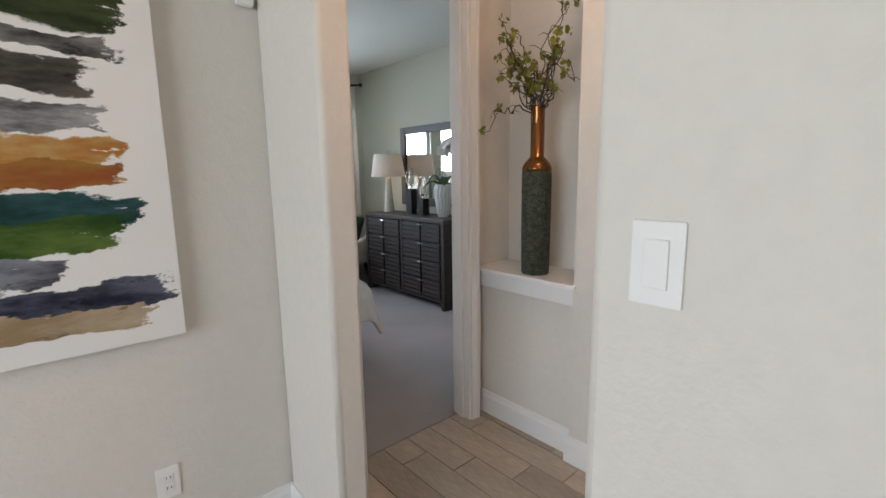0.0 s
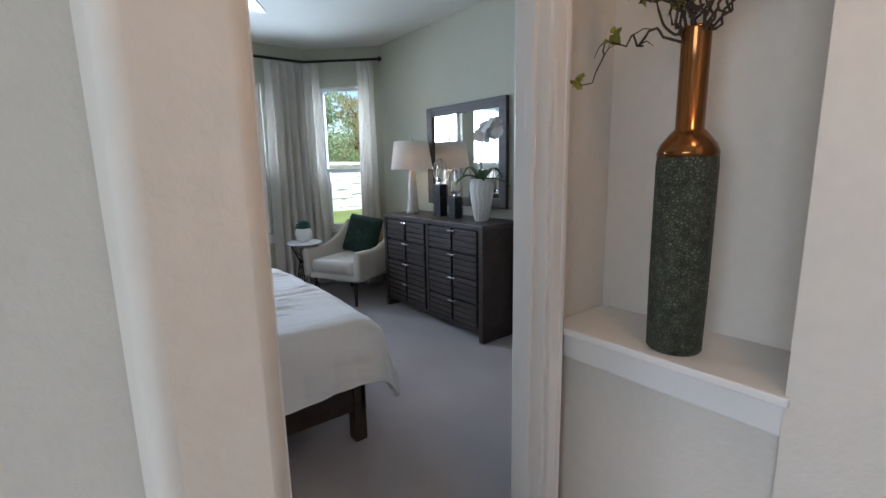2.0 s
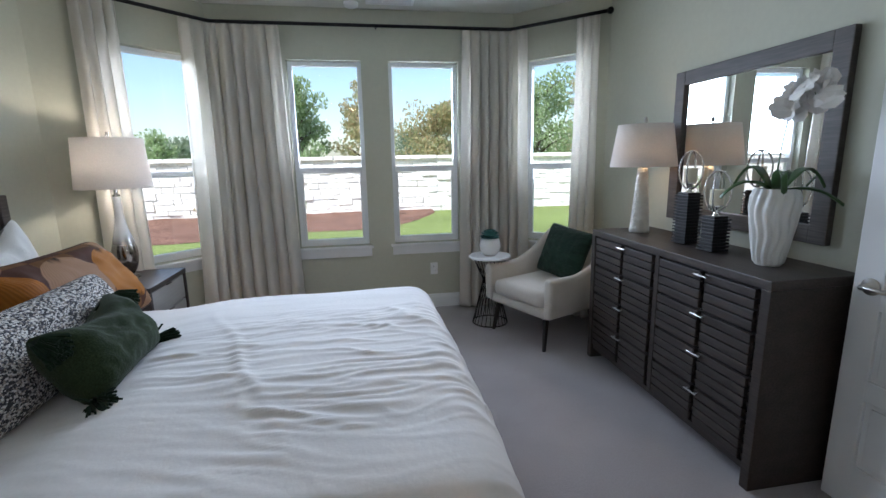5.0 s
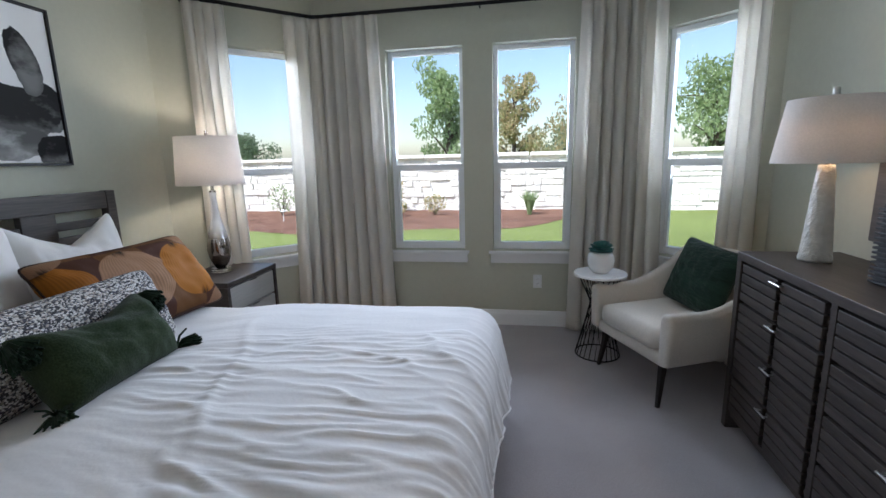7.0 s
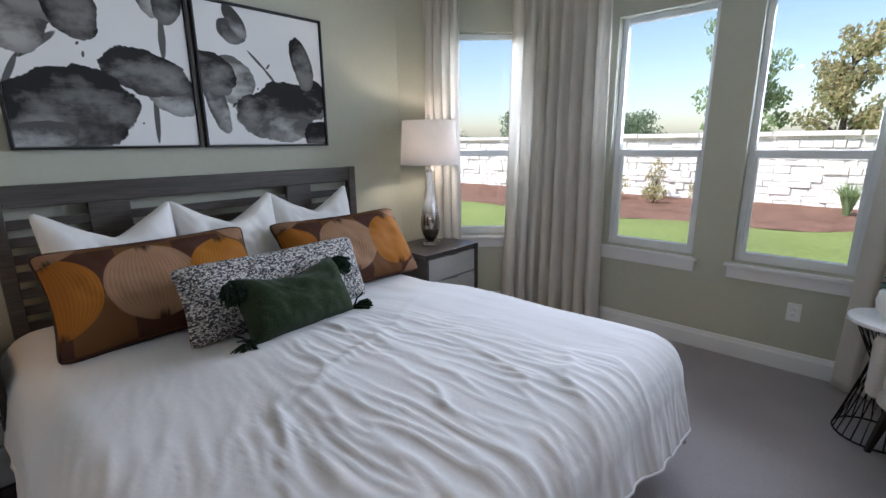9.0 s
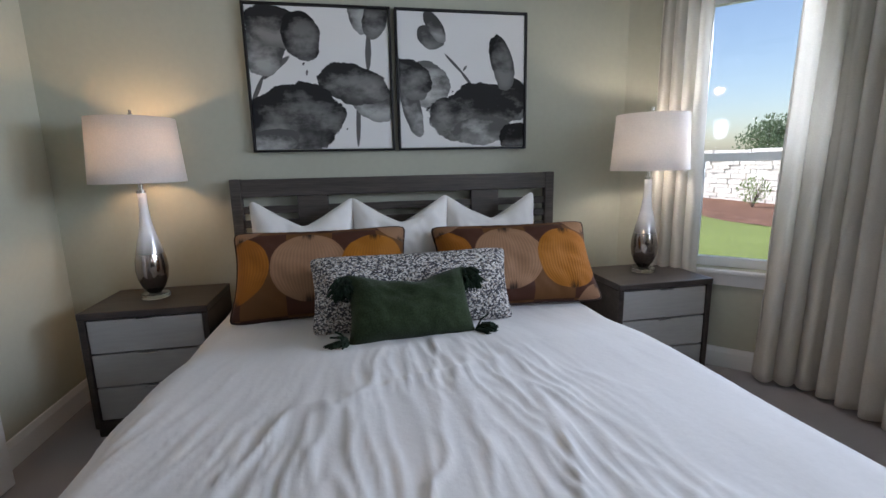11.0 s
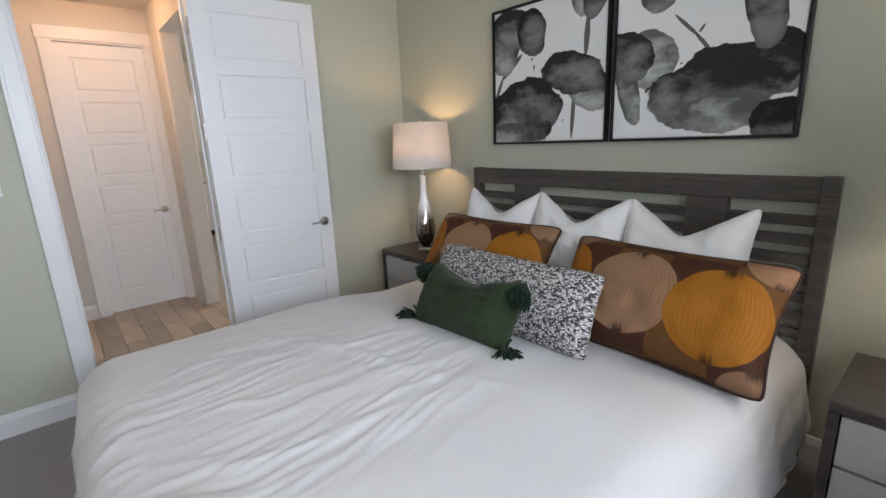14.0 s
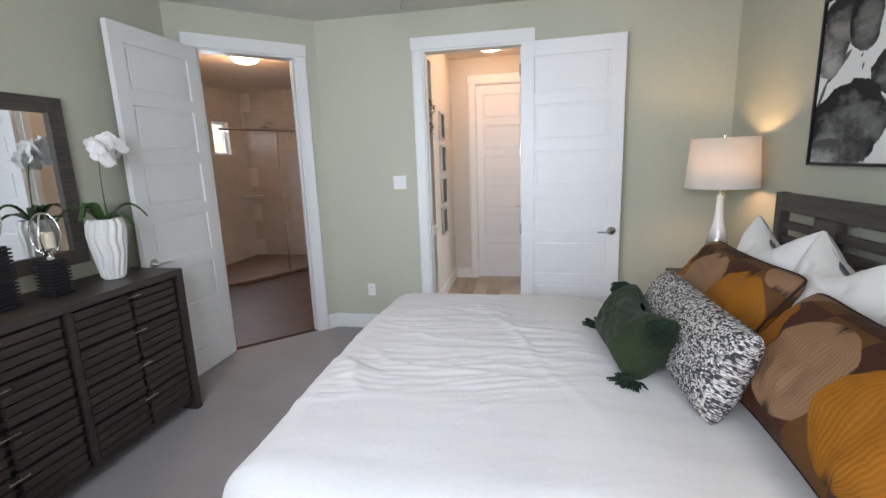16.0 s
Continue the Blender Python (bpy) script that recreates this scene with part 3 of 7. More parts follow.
def duvet():
    """One heavy cloth over the mattress: it rounds the edges, hangs at the sides and foot, and flares at the corners."""
    L0, W, top, r = 2.40, 1.035, 0.655, 0.175
    bm = bmesh.new()
    nv, nu = 230, 250

    def fold(d):
        if d <= 0:
            return 0.0, 0.0
        a = d / r
        if a < math.pi / 2:
            return r * math.sin(a), r * (1 - math.cos(a))
        rest = d - r * math.pi / 2
        return r + rest * 0.20, r + rest * 0.97

    def ease(q):
        q = max(0.0, min(1.0, q))
        return q * q * (3 - 2 * q)

    def fn(u, v):
        # the south side is pulled up, the north side hangs lower
        b = -(W + 0.20) + u * (2 * W + 0.20 + 0.30)
        L = L0 - 0.01 * ease((-b - 0.35) / 0.6)
        k = max(0.0, min(1.0, (b + 0.1) / 0.9))
        a = 0.02 + v * (L - 0.02 + 0.185 + 0.12 * k * k * (3 - 2 * k))
        dx, dy = max(0, a - (L - r)), max(0, abs(b) - (W - r))
        dd = math.hypot(dx, dy)
        out, drop = fold(dd)
        sx, sy = (dx / dd, dy / dd) if dd > 1e-6 else (0, 0)
        x, y = min(a, L - r) + sx * out, math.copysign(min(abs(b), W - r) + sy * out, b)
        # puffed filling, sagging toward the edges
        z = top - drop + 0.02 * math.cos(min(1, abs(b) / W) * math.pi / 2)
        # long creases that fan out toward the foot
        z -= 0.045 * ease((1.25 - x) / 0.45)
        p = Vector((x, y, 0))
        rad, th = math.hypot(a + 1.4, b), math.atan2(b, a + 1.4)
        wob = 1.1 * noise.noise(p * 1.3 + Vector((1, 4, 2))) + 0.22 * noise.noise(p * 5.0 + Vector((5, 1, 2)))
        w1 = noise.noise(Vector((rad * 1.7 + 0.3 * wob, th * 30 + 1.4 * wob + 1.2 * rad, 1.3)))
        w2 = noise.noise(Vector((rad * 2.9 + 4, th * 88 + 2.0 * wob - 1.5 * rad, 7.7)))
        w3 = noise.noise(Vector((x * 1.2 + 0.4 * y, y * 9.0, 3.1)))
        r1, r2 = max(0.0, 1 - abs(w1) * 2.6) ** 1.7, max(0.0, 1 - abs(w2) * 2.4) ** 1.6
        grow = max(0.15, min(1.0, (a - 0.80) / 0.7))
        patch = ease(0.42 + 1.7 * noise.noise(p * 1.9 + Vector((3, 1, 5))))
        patch2 = ease(0.40 + 2.0 * noise.noise(p * 3.1 + Vector((8, 2, 1))))
        side = 1 - 0.75 * ease((b - 0.15) / 0.5) * (1 - ease((a - 2.0) / 0.35))
        mask = grow * side * (0.20 + 0.80 * patch)
        crease = mask * (0.019 * r1 * (0.30 + 0.70 * patch2) + 0.0085 * r2) + 0.004 * w3
        # one long ridge below the cushions
        rg = a - 1.40 + 0.42 * (b - 0.1) + 0.12 * noise.noise(Vector((b * 3, 1, 1)))
        crease += 0.016 * (0.6 + 0.8 * noise.noise(Vector((b * 4, 3, 2)))) * math.exp(-(rg / 0.028) ** 2) * max(0, 1 - abs(b + 0.05) / 0.75)
        flat = 1.0 if dd <= 0 else max(0.45, 1 - dd * 1.2)
        z += crease * flat + 0.012 * noise.noise(p * 2.1)
        if dd > r:
            k2 = min(1, (dd - r) * 4)
            x += sx * k2 * (0.012 * r1 + 0.005 * r2) * (0.4 + 0.6 * mask)
            y += math.copysign(sy * k2 * (0.012 * r1 + 0.005 * r2) * (0.4 + 0.6 * mask), b)
        # hanging folds
        if dd > r:
            along = (y if sx > sy else x)
            k = min(1, (dd - r) * 3.2)
            wv = 0.020 * k * (math.sin(along * 17 + 2.5 * noise.noise(Vector((along * 2, 0, 4)))) * 0.6 + noise.noise(Vector((along * 6, dd * 2, 9))))
            x += sx * wv
            y += math.copysign(sy * wv, b)
            z += 0.02 * noise.noise(Vector((along * 3.0, 2.2, 1)))
        return Vector((x, y, max(0.10, z)))
    grid(bm, nu, nv, fn)
    hem = [fn(0, k / 60) for k in range(5, 60)] + [fn(k / 90, 1) for k in range(91)] + [fn(1, 1 - k / 60) for k in range(1, 55)]
    ob = link("duvet", bm, DUVET, label="creased white cotton duvet spread over the bed", category="bedding", smooth=True)
    ob.location = (0.03 + 0.06, 1.905, 0)
    sm = ob.modifiers.new("thick", 'SOLIDIFY')
    sm.thickness = 0.02
    sm.offset = -1
    bh = bmesh.new()
    tube(bh, hem, 0.006, 6)
    part("hem", bh, DUVET, ob, "stitched white hem", smooth=True)
    return ob


def pillow_mesh(w, h, t, nu=44, nv=34, chop=0.0, ear=0.10, seed=0, crumple=0.006):
    """A stuffed cushion: x across, z up from its lower edge, y through; corners drawn out, edges pinched."""
    bm = bmesh.new()
    uvl = bm.loops.layers.uv.new("UVMap")
    sides = []
    for sgn in (1, -1):
        def fn(u, v, sgn=sgn):
            a, b = u * 2 - 1, v * 2 - 1
            # edges sink between the corners
            x = a * (w / 2) * (1 - ear * (1 - abs(b) ** 2.2) * abs(a) ** 3 * 0.55)
            z = b * (h / 2) * (1 - ear * (1 - abs(a) ** 2.2) * abs(b) ** 3 * 0.55)
            cr = (abs(a) * abs(b)) ** 9
            x *= 1 - 0.045 * cr
            z *= 1 - 0.075 * cr
            thick = max(0, (1 - abs(a) ** (2.7 * max(1, w / h)))) ** 0.6 * max(0, (1 - abs(b) ** 2.7)) ** 0.6
            y = sgn * t / 2 * thick
            if chop:
                g = max(0.0, 1 - (a * a + 0.004) ** 0.5 / 0.93) * max(0, (b + 0.35) / 1.35) ** 1.6
                z -= chop * g
                y *= 1 - 0.25 * g
                y += sgn * 0.02 * math.sin(a * 9 + b * 3) * g
            p = Vector((a * 2.1 + seed * 7.3, b * 2.1, sgn * 1.5 + seed))
            y += sgn * thick * crumple * 2.0 * noise.noise(p * 1.6)
            y += sgn * thick * crumple * (1 - abs(noise.noise(Vector((a * 5 + b * 2 + seed, b * 2.0 - a, sgn)))) * 3)
            return Vector((x, y, z + h / 2))
        vs = grid(bm, nu, nv, fn)
        sides.append(vs)
    bm.verts.index_update()
    fs = list(bm.faces)
    n1 = (nu - 1) * (nv - 1)
    for i, f in enumerate(fs):
        k = i % n1
        ci, cj = k % (nu - 1), k // (nu - 1)
        for lp, (di, dj) in zip(f.loops, ((0, 0), (1, 0), (1, 1), (0, 1))):
            lp[uvl].uv = ((ci + di) / (nu - 1), (cj + dj) / (nv - 1))
    bmesh.ops.remove_doubles(bm, verts=bm.verts, dist=0.0004)
    return bm


def pillow(name, m, w, h, t, material, label, group="", **kw):
    ob = link(name, pillow_mesh(w, h, t, **kw), material, label=label, category="pillow", smooth=True, group=group)
    ob.matrix_world = m
    return ob


def lean(x, y, z, yaw, tilt):
    """A pose for a cushion whose lower edge lies at the place, facing +x turned by yaw, leaning back by tilt degrees."""
    return pose(x, y, z, 0, 0, 90 + yaw) @ pose(0, 0, 0, -tilt, 0, 0)


def uvmat(name, build, rough=0.85, bump=None):
    """A material whose colour is painted in the piece's own flat coordinates."""
    m = bpy.data.materials.new(name)
    m.use_nodes = True
    nt = m.node_tree
    b = nt.nodes["Principled BSDF"]
    b.inputs["Roughness"].default_value = rough
    b.inputs["Specular IOR Level"].default_value = 0.25
    uv = nt.nodes.new("ShaderNodeUVMap")
    sep = nt.nodes.new("ShaderNodeSeparateXYZ")
    nt.links.new(uv.outputs[0], sep.inputs[0])
    K = Kit(nt, uv.outputs[0], sep.outputs[0], sep.outputs[1])
    col, hgt = build(K)
    nt.links.new(col, b.inputs["Base Color"])
    if hgt is not None:
        bp = nt.nodes.new("ShaderNodeBump")
        bp.inputs["Strength"].default_value = 0.5
        bp.inputs["Distance"].default_value = 0.004
        nt.links.new(hgt, bp.inputs["Height"])
        nt.links.new(bp.outputs[0], b.inputs["Normal"])
    return m


class Kit:
    """Small node arithmetic."""

    def __init__(self, nt, uv, u, v):
        self.nt, self.uv, self.u, self.v = nt, uv, u, v

    def math(self, op, a, b=0.0, c=0.0, clamp=False):
        n = self.nt.nodes.new("ShaderNodeMath")
        n.operation, n.use_clamp = op, clamp
        for i, s in enumerate((a, b, c)):
            if isinstance(s, (int, float)):
                n.inputs[i].default_value = s
            else:
                self.nt.links.new(s, n.inputs[i])
        return n.outputs[0]

    def noise(self, scale, detail=4, vec=None, rough=0.55):
        n = self.nt.nodes.new("ShaderNodeTexNoise")
        n.inputs["Scale"].default_value, n.inputs["Detail"].default_value, n.inputs["Roughness"].default_value = scale, detail, rough
        self.nt.links.new(vec or self.uv, n.inputs["Vector"])
        return n.outputs["Fac"]

    def cells(self, vec):
        """A random number a cell, and the distance from the cell's middle."""
        n = self.nt.nodes.new("ShaderNodeTexVoronoi")
        n.inputs["Scale"].default_value = 1.0
        self.nt.links.new(vec, n.inputs["Vector"])
        s = self.nt.nodes.new("ShaderNodeSeparateColor")
        self.nt.links.new(n.outputs["Color"], s.inputs[0])
        return s.outputs[0], n.outputs["Distance"]

    def scaled(self, sx, sy, ox=0.0, oy=0.0, rot=0.0):
        n = self.nt.nodes.new("ShaderNodeMapping")
        n.inputs["Scale"].default_value = (sx, sy, 1)
        n.inputs["Location"].default_value = (ox, oy, 0)
        n.inputs["Rotation"].default_value = (0, 0, rot)
        self.nt.links.new(self.uv, n.inputs[0])
        return n.outputs[0]

    def step(self, x, lo, hi):
        n = self.nt.nodes.new("ShaderNodeMapRange")
        n.interpolation_type = 'SMOOTHSTEP'
        n.inputs["From Min"].default_value, n.inputs["From Max"].default_value = lo, hi
        self.nt.links.new(x, n.inputs["Value"])
        return n.outputs["Result"]

    def mix(self, f, a, b, mode='MIX'):
        n = self.nt.nodes.new("ShaderNodeMix")
        n.data_type, n.blend_type = 'RGBA', mode
        for s, key in ((f, "Factor"), (a, "A"), (b, "B")):
            if isinstance(s, (int, float)):
                n.inputs[key].default_value = s
            elif isinstance(s, tuple):
                n.inputs[key].default_value = (*s, 1)
            else:
                self.nt.links.new(s, n.inputs[key])
        return n.outputs["Result"]

    def ellipse(self, cx, cy, rx, ry, rot=0.0, warp=0.0, warp_scale=4.0, seed=0.0):
        """Distance from the middle, 1 on the rim."""
        c, s = math.cos(rot), math.sin(rot)
        du, dv = self.math('SUBTRACT', self.u, cx), self.math('SUBTRACT', self.v, cy)
        a = self.math('DIVIDE', self.math('ADD', self.math('MULTIPLY', du, c), self.math('MULTIPLY', dv, s)), rx)
        b = self.math('DIVIDE', self.math('SUBTRACT', self.math('MULTIPLY', dv, c), self.math('MULTIPLY', du, s)), ry)
        d = self.math('SQRT', self.math('ADD', self.math('MULTIPLY', a, a), self.math('MULTIPLY', b, b)))
        if warp:
            nz = self.noise(warp_scale, 4, self.scaled(1, 1, seed, seed * 0.7))
            d = self.math('ADD', d, self.math('MULTIPLY', self.math('SUBTRACT', nz, 0.5), warp))
        return d


def sham_pattern(K):
    """Large pleated discs in tan and amber over brown checks."""
    base = (0.060, 0.020, 0.010)
    chk = K.math('GREATER_THAN', K.math('MULTIPLY', K.math('SINE', K.math('MULTIPLY', K.math('SUBTRACT', K.u, 0.06), 12.6)), K.math('SINE', K.math('MULTIPLY', K.math('SUBTRACT', K.v, 0.02), 7.2))), 0.0)
    col = K.mix(chk, base, (0.125, 0.052, 0.014))
    hgt = None
    asp = 0.58
    for cx, cy, r, c1 in ((0.02, 0.52, 0.20, (0.31, 0.105, 0.007)), (0.43, 0.50, 0.205, (0.31, 0.17, 0.092)), (0.80, 0.47, 0.20, (0.35, 0.128, 0.008)), (0.97, 1.07, 0.17, (0.30, 0.165, 0.09)), (0.97, -0.10, 0.15, (0.27, 0.145, 0.08)), (0.05, 1.10, 0.15, (0.27, 0.145, 0.08))):
        d = K.ellipse(cx, cy, r, r / asp * 1.02)
        inside = K.math('SUBTRACT', 1.0, K.step(d, 0.985, 1.015))
        # pleats meet at the disc's top and bottom
        dv = K.math('ABSOLUTE', K.math('SUBTRACT', K.v, cy))
        du = K.math('SUBTRACT', K.u, cx)
        half = K.math('SQRT', K.math('MAXIMUM', 0.004, K.math('SUBTRACT', 1.0, K.math('POWER', K.math('DIVIDE', dv, r / asp * 1.02), 2.0))))
        ang = K.math('DIVIDE', du, K.math('MULTIPLY', half, r))
        line = K.math('SINE', K.math('MULTIPLY', ang, 66.0))
        # gathered knots at the poles, with rays of shadowed ink
        knot = K.math('SQRT', K.math('ADD', K.math('POWER', K.math('DIVIDE', du, r), 2.0), K.math('POWER', K.math('SUBTRACT', K.math('DIVIDE', dv, r / asp * 1.02), 1.0), 2.0)))
        rays = K.math('MULTIPLY', K.math('SUBTRACT', K.noise(1.0, 2, K.scaled(90, 3, cx * 9, 0)), 0.5), 0.35)
        dark = K.step(K.math('ADD', knot, rays), 0.0, 0.26)
        shade = K.math('MULTIPLY', K.math('ADD', 0.10, K.math('MULTIPLY', dark, 0.9)), K.math('ADD', 0.93, K.math('MULTIPLY', line, 0.085)))
        cc = K.mix(1.0, c1, K.mix(shade, (0, 0, 0), (1, 1, 1)), 'MULTIPLY')
        col = K.mix(inside, col, cc)
        h = K.math('MULTIPLY', K.math('MULTIPLY', line, inside), 0.16)
        hgt = h if hgt is None else K.math('ADD', hgt, h)
    return col, hgt


def tweed_pattern(K):
    # thick looped yarn: short nubs of black, chalk, grey and tan
    rnd, dist = K.cells(K.scaled(118, 70))
    col = K.mix(K.math('GREATER_THAN', rnd, 0.36), (0.055, 0.053, 0.058), (0.66, 0.63, 0.59))
    col = K.mix(K.math('GREATER_THAN', rnd, 0.62), col, (0.42, 0.37, 0.32))
    col = K.mix(K.math('GREATER_THAN', rnd, 0.80), col, (0.12, 0.12, 0.14))
    col = K.mix(K.math('GREATER_THAN', rnd, 0.90), col, (0.72, 0.70, 0.67))
    col = K.mix(K.math('MULTIPLY', K.step(dist, 0.35, 0.75), 0.45), col, (0.05, 0.05, 0.055))
    return col, K.math('SUBTRACT', 1.0, dist)


SHAM = uvmat("pleated_disc_print", sham_pattern, 0.7)
TWEED = uvmat("black_white_boucle", tweed_pattern, 0.95)

bed()
duvet()
for y, yaw, sd in ((1.37, 2, 1), (1.91, -2, 2), (2.45, -4, 3)):
    pillow("euro_pillow", lean(0.385, y, 0.615, yaw, 15), 0.59, 0.60, 0.24, WHITEFAB, "white linen square pillow with a chopped top, against the headboard", "white pillows on the bed", chop=0.155, ear=0.14, seed=sd, crumple=0.008)
PIPING = mat("brown_piping", (0.03, 0.012, 0.007), 0.7, var=(30, 0.1))


def sham(m, sd):
    w, h = 0.91, 0.50
    ob = pillow("pillow_sham", m, w, h, 0.22, SHAM, "brown and amber pillow sham printed with pleated discs", "patterned shams on the bed", ear=0.15, seed=sd, crumple=0.008)
    bm = bmesh.new()
    pts = []
    for k in range(96):
        s = k / 96 * 4
        i, f = int(s), s % 1
        a, b = ((-1 + 2 * f, -1), (1, -1 + 2 * f), (1 - 2 * f, 1), (-1, 1 - 2 * f))[i]
        e = 0.15
        x = a * (w / 2) * (1 - e * (1 - abs(b) ** 2.2) * abs(a) ** 3 * 0.55)
        z = b * (h / 2) * (1 - e * (1 - abs(a) ** 2.2) * abs(b) ** 3 * 0.55)
        cr = (abs(a) * abs(b)) ** 9
        pts.append((x * (1 - 0.045 * cr), 0, z * (1 - 0.075 * cr) + h / 2))
    tube(bm, pts, 0.006, 6, closed=True)
    part("piping", bm, PIPING, ob, smooth=True)


sham(lean(0.70, 1.48, 0.620, 1, 34), 4)
sham(lean(0.765, 2.495, 0.620, -2, 36), 5)
pillow("lumbar_pillow", lean(0.925, 1.91, 0.612, 1.0, 22), 0.965, 0.37, 0.20, TWEED, "black and white boucle lumbar pillow on the bed", ear=0.10, seed=6)
gp = pillow("tassel_pillow", lean(1.15, 1.87, 0.640, 4, 33), 0.56, 0.325, 0.23, GREENFAB, "dark green wool lumbar pillow with four tassels", ear=0.20, seed=7, chop=0.06, crumple=0.006)
for sx in (-1, 1):
    for z in (0.018, 0.300):
        bm = bmesh.new()
        rng = random.Random(int(sx * 3 + z * 50 + 9))
        base = Vector((sx * 0.268, 0.0, z))
        for k in range(170):
            a, bb = rng.uniform(-1, 1), rng.uniform(-1, 1)
            d = Vector((sx * (0.75 if z < 0.1 else 0.15) + 0.62 * a, (-0.35 if z < 0.1 else -0.75) + 0.65 * bb, (-0.15 if z < 0.1 else -0.75) + 0.4 * rng.uniform(-1, 1))).normalized()
            ln = rng.uniform(0.070, 0.105)
            tube(bm, [base, base + d * ln * 0.5 + Vector((0, 0, 0.006)), base + d * ln + Vector((0, 0, -0.018))], 0.0058, 4, taper=0.0042)
        part("tassel", bm, FRINGE, gp, "green wool tassel")


def nightstand(m):
    e = thing("nightstand", m, "dark oak nightstand with three grey lacquered drawers", "nightstand", "nightstands by the bed")
    w, d, h = 0.60, 0.46, 0.675
    part("top", B(0, -w / 2, h - 0.035, d, w / 2, h, 0.005), DARKWOOD_TOP, e)
    for y in (-w / 2, w / 2 - 0.03):
        part("side_panel", B(0.005, y, 0.05, d - 0.003, y + 0.03, h - 0.036, 0.004), DARKWOOD, e)
    part("back_panel", B(0.005, -w / 2 + 0.03, 0.08, 0.02, w / 2 - 0.03, h - 0.036), DARKWOOD, e)
    part("plinth", B(0.01, -w / 2 + 0.03, 0.05, d - 0.006, w / 2 - 0.03, 0.085, 0.003), DARKWOOD, e)
    for y in (-w / 2, w / 2 - 0.10):
        for x in (0.02, d - 0.08):
            part("foot", B(x, y + 0.01, 0, x + 0.07, y + 0.09, 0.05, 0.006), DARKWOOD, e)
    z = 0.09
    dh = (h - 0.04 - z) / 3
    for k in range(3):
        dr = part("drawer", B(0.03, -w / 2 + 0.034, z + 0.004, d - 0.012, w / 2 - 0.034, z + dh - 0.006, 0.004), GREYLAC, e, "grey lacquered drawer")
        part("pull", B(d - 0.014, -0.04, z + dh - 0.010, d + 0.003, 0.04, z + dh - 0.004, 0.002), CHROME, dr, "slim chrome edge pull")
        z += dh
    return e


GREYLAC = mat("grey_lacquer", (0.36, 0.35, 0.33), 0.3, var=(3, 0.08), var2=(25, 0.05), stretch=(1, 0.4, 3))
nightstand(pose(0.03, 0.577, 0))
nightstand(pose(0.24, 3.39, 0))


def ombre_glass():
    m = mat("ombre_mercury_glass", (0.6, 0.58, 0.55), 0.12, 0.85, var=(6, 0.1))
    nt = m.node_tree
    b = nt.nodes["Principled BSDF"]
    tc = nt.nodes.new("ShaderNodeTexCoord")
    sp = nt.nodes.new("ShaderNodeSeparateXYZ")
    nt.links.new(tc.outputs["Object"], sp.inputs[0])
    rp = nt.nodes.new("ShaderNodeValToRGB")
    mr = nt.nodes.new("ShaderNodeMapRange")
    mr.inputs["From Min"].default_value, mr.inputs["From Max"].default_value = 0.03, 0.50
    nt.links.new(sp.outputs[2], mr.inputs[0])
    nt.links.new(mr.outputs[0], rp.inputs[0])
    el = rp.color_ramp.elements
    el[0].position, el[0].color = 0.0, (0.16, 0.13, 0.11, 1)
    el[1].position, el[1].color = 0.62, (0.80, 0.81, 0.82, 1)
    el.new(0.38).color = (0.36, 0.31, 0.27, 1)
    nt.links.new(rp.outputs[0], b.inputs["Base Color"])
    r2 = nt.nodes.new("ShaderNodeMapRange")
    r2.inputs["From Min"].default_value, r2.inputs["From Max"].default_value = 0.22, 0.36
    r2.inputs["To Min"].default_value, r2.inputs["To Max"].default_value = 0.9, 0.0
    nt.links.new(sp.outputs[2], r2.inputs[0])
    nt.links.new(r2.outputs[0], b.inputs["Metallic"])
    return m


OMBRE = ombre_glass()


def shade_mesh(r0, r1, h, t=0.003):
    return lathe(bmesh.new(), [(r0, 0), (r1, h), (r1 - t, h), (r0 - t, 0), (r0, 0)], 56, cap=False)


def glass_lamp(m):
    e = thing("table_lamp", m, "smoky glass table lamp with a white drum shade", "lamp", "bedside lamps")
    part("base", lathe(bmesh.new(), [(0.0, 0), (0.068, 0), (0.070, 0.004), (0.070, 0.022), (0.066, 0.027), (0.0, 0.027)], 40), CRYSTAL, e, "clear acrylic disc", smooth=False)
    prof = [(r_, 0.028 + (z_ - 0.028) * 1.08) for r_, z_ in [(0.030, 0.028), (0.036, 0.035), (0.055, 0.06), (0.072, 0.10), (0.079, 0.15), (0.075, 0.20), (0.060, 0.26), (0.043, 0.32), (0.030, 0.38), (0.023, 0.44), (0.021, 0.50), (0.022, 0.53)]]
    part("body", lathe(bmesh.new(), prof, 48), OMBRE, e, smooth=True)
    part("neck", lathe(bmesh.new(), [(0.014, 0.57), (0.024, 0.571), (0.024, 0.585), (0.012, 0.588), (0.012, 0.64), (0.006, 0.642), (0.006, 0.965)], 20), CHROME, e, smooth=False)
    s = part("shade", shade_mesh(0.222, 0.200, 0.325), SHADE, e, "white linen drum shade", smooth=True)
    s.location = (0, 0, 0.625)
    bm = bmesh.new()
    for k in range(3):
        a = k * 2.094
        tube(bm, [(0, 0, 0.938), (0.199 * math.cos(a), 0.199 * math.sin(a), 0.943)], 0.002, 6)
    part("spider", bm, CHROME, e)
    part("finial", lathe(bmesh.new(), [(0.0, 0.958), (0.010, 0.960), (0.010, 0.976), (0.006, 0.979), (0.009, 0.990), (0.0, 0.995)], 16), CHROME, e, smooth=True)
    return e


glass_lamp(pose(0.25, 0.55, 0.676))
glass_lamp(pose(0.435, 3.41, 0.676))


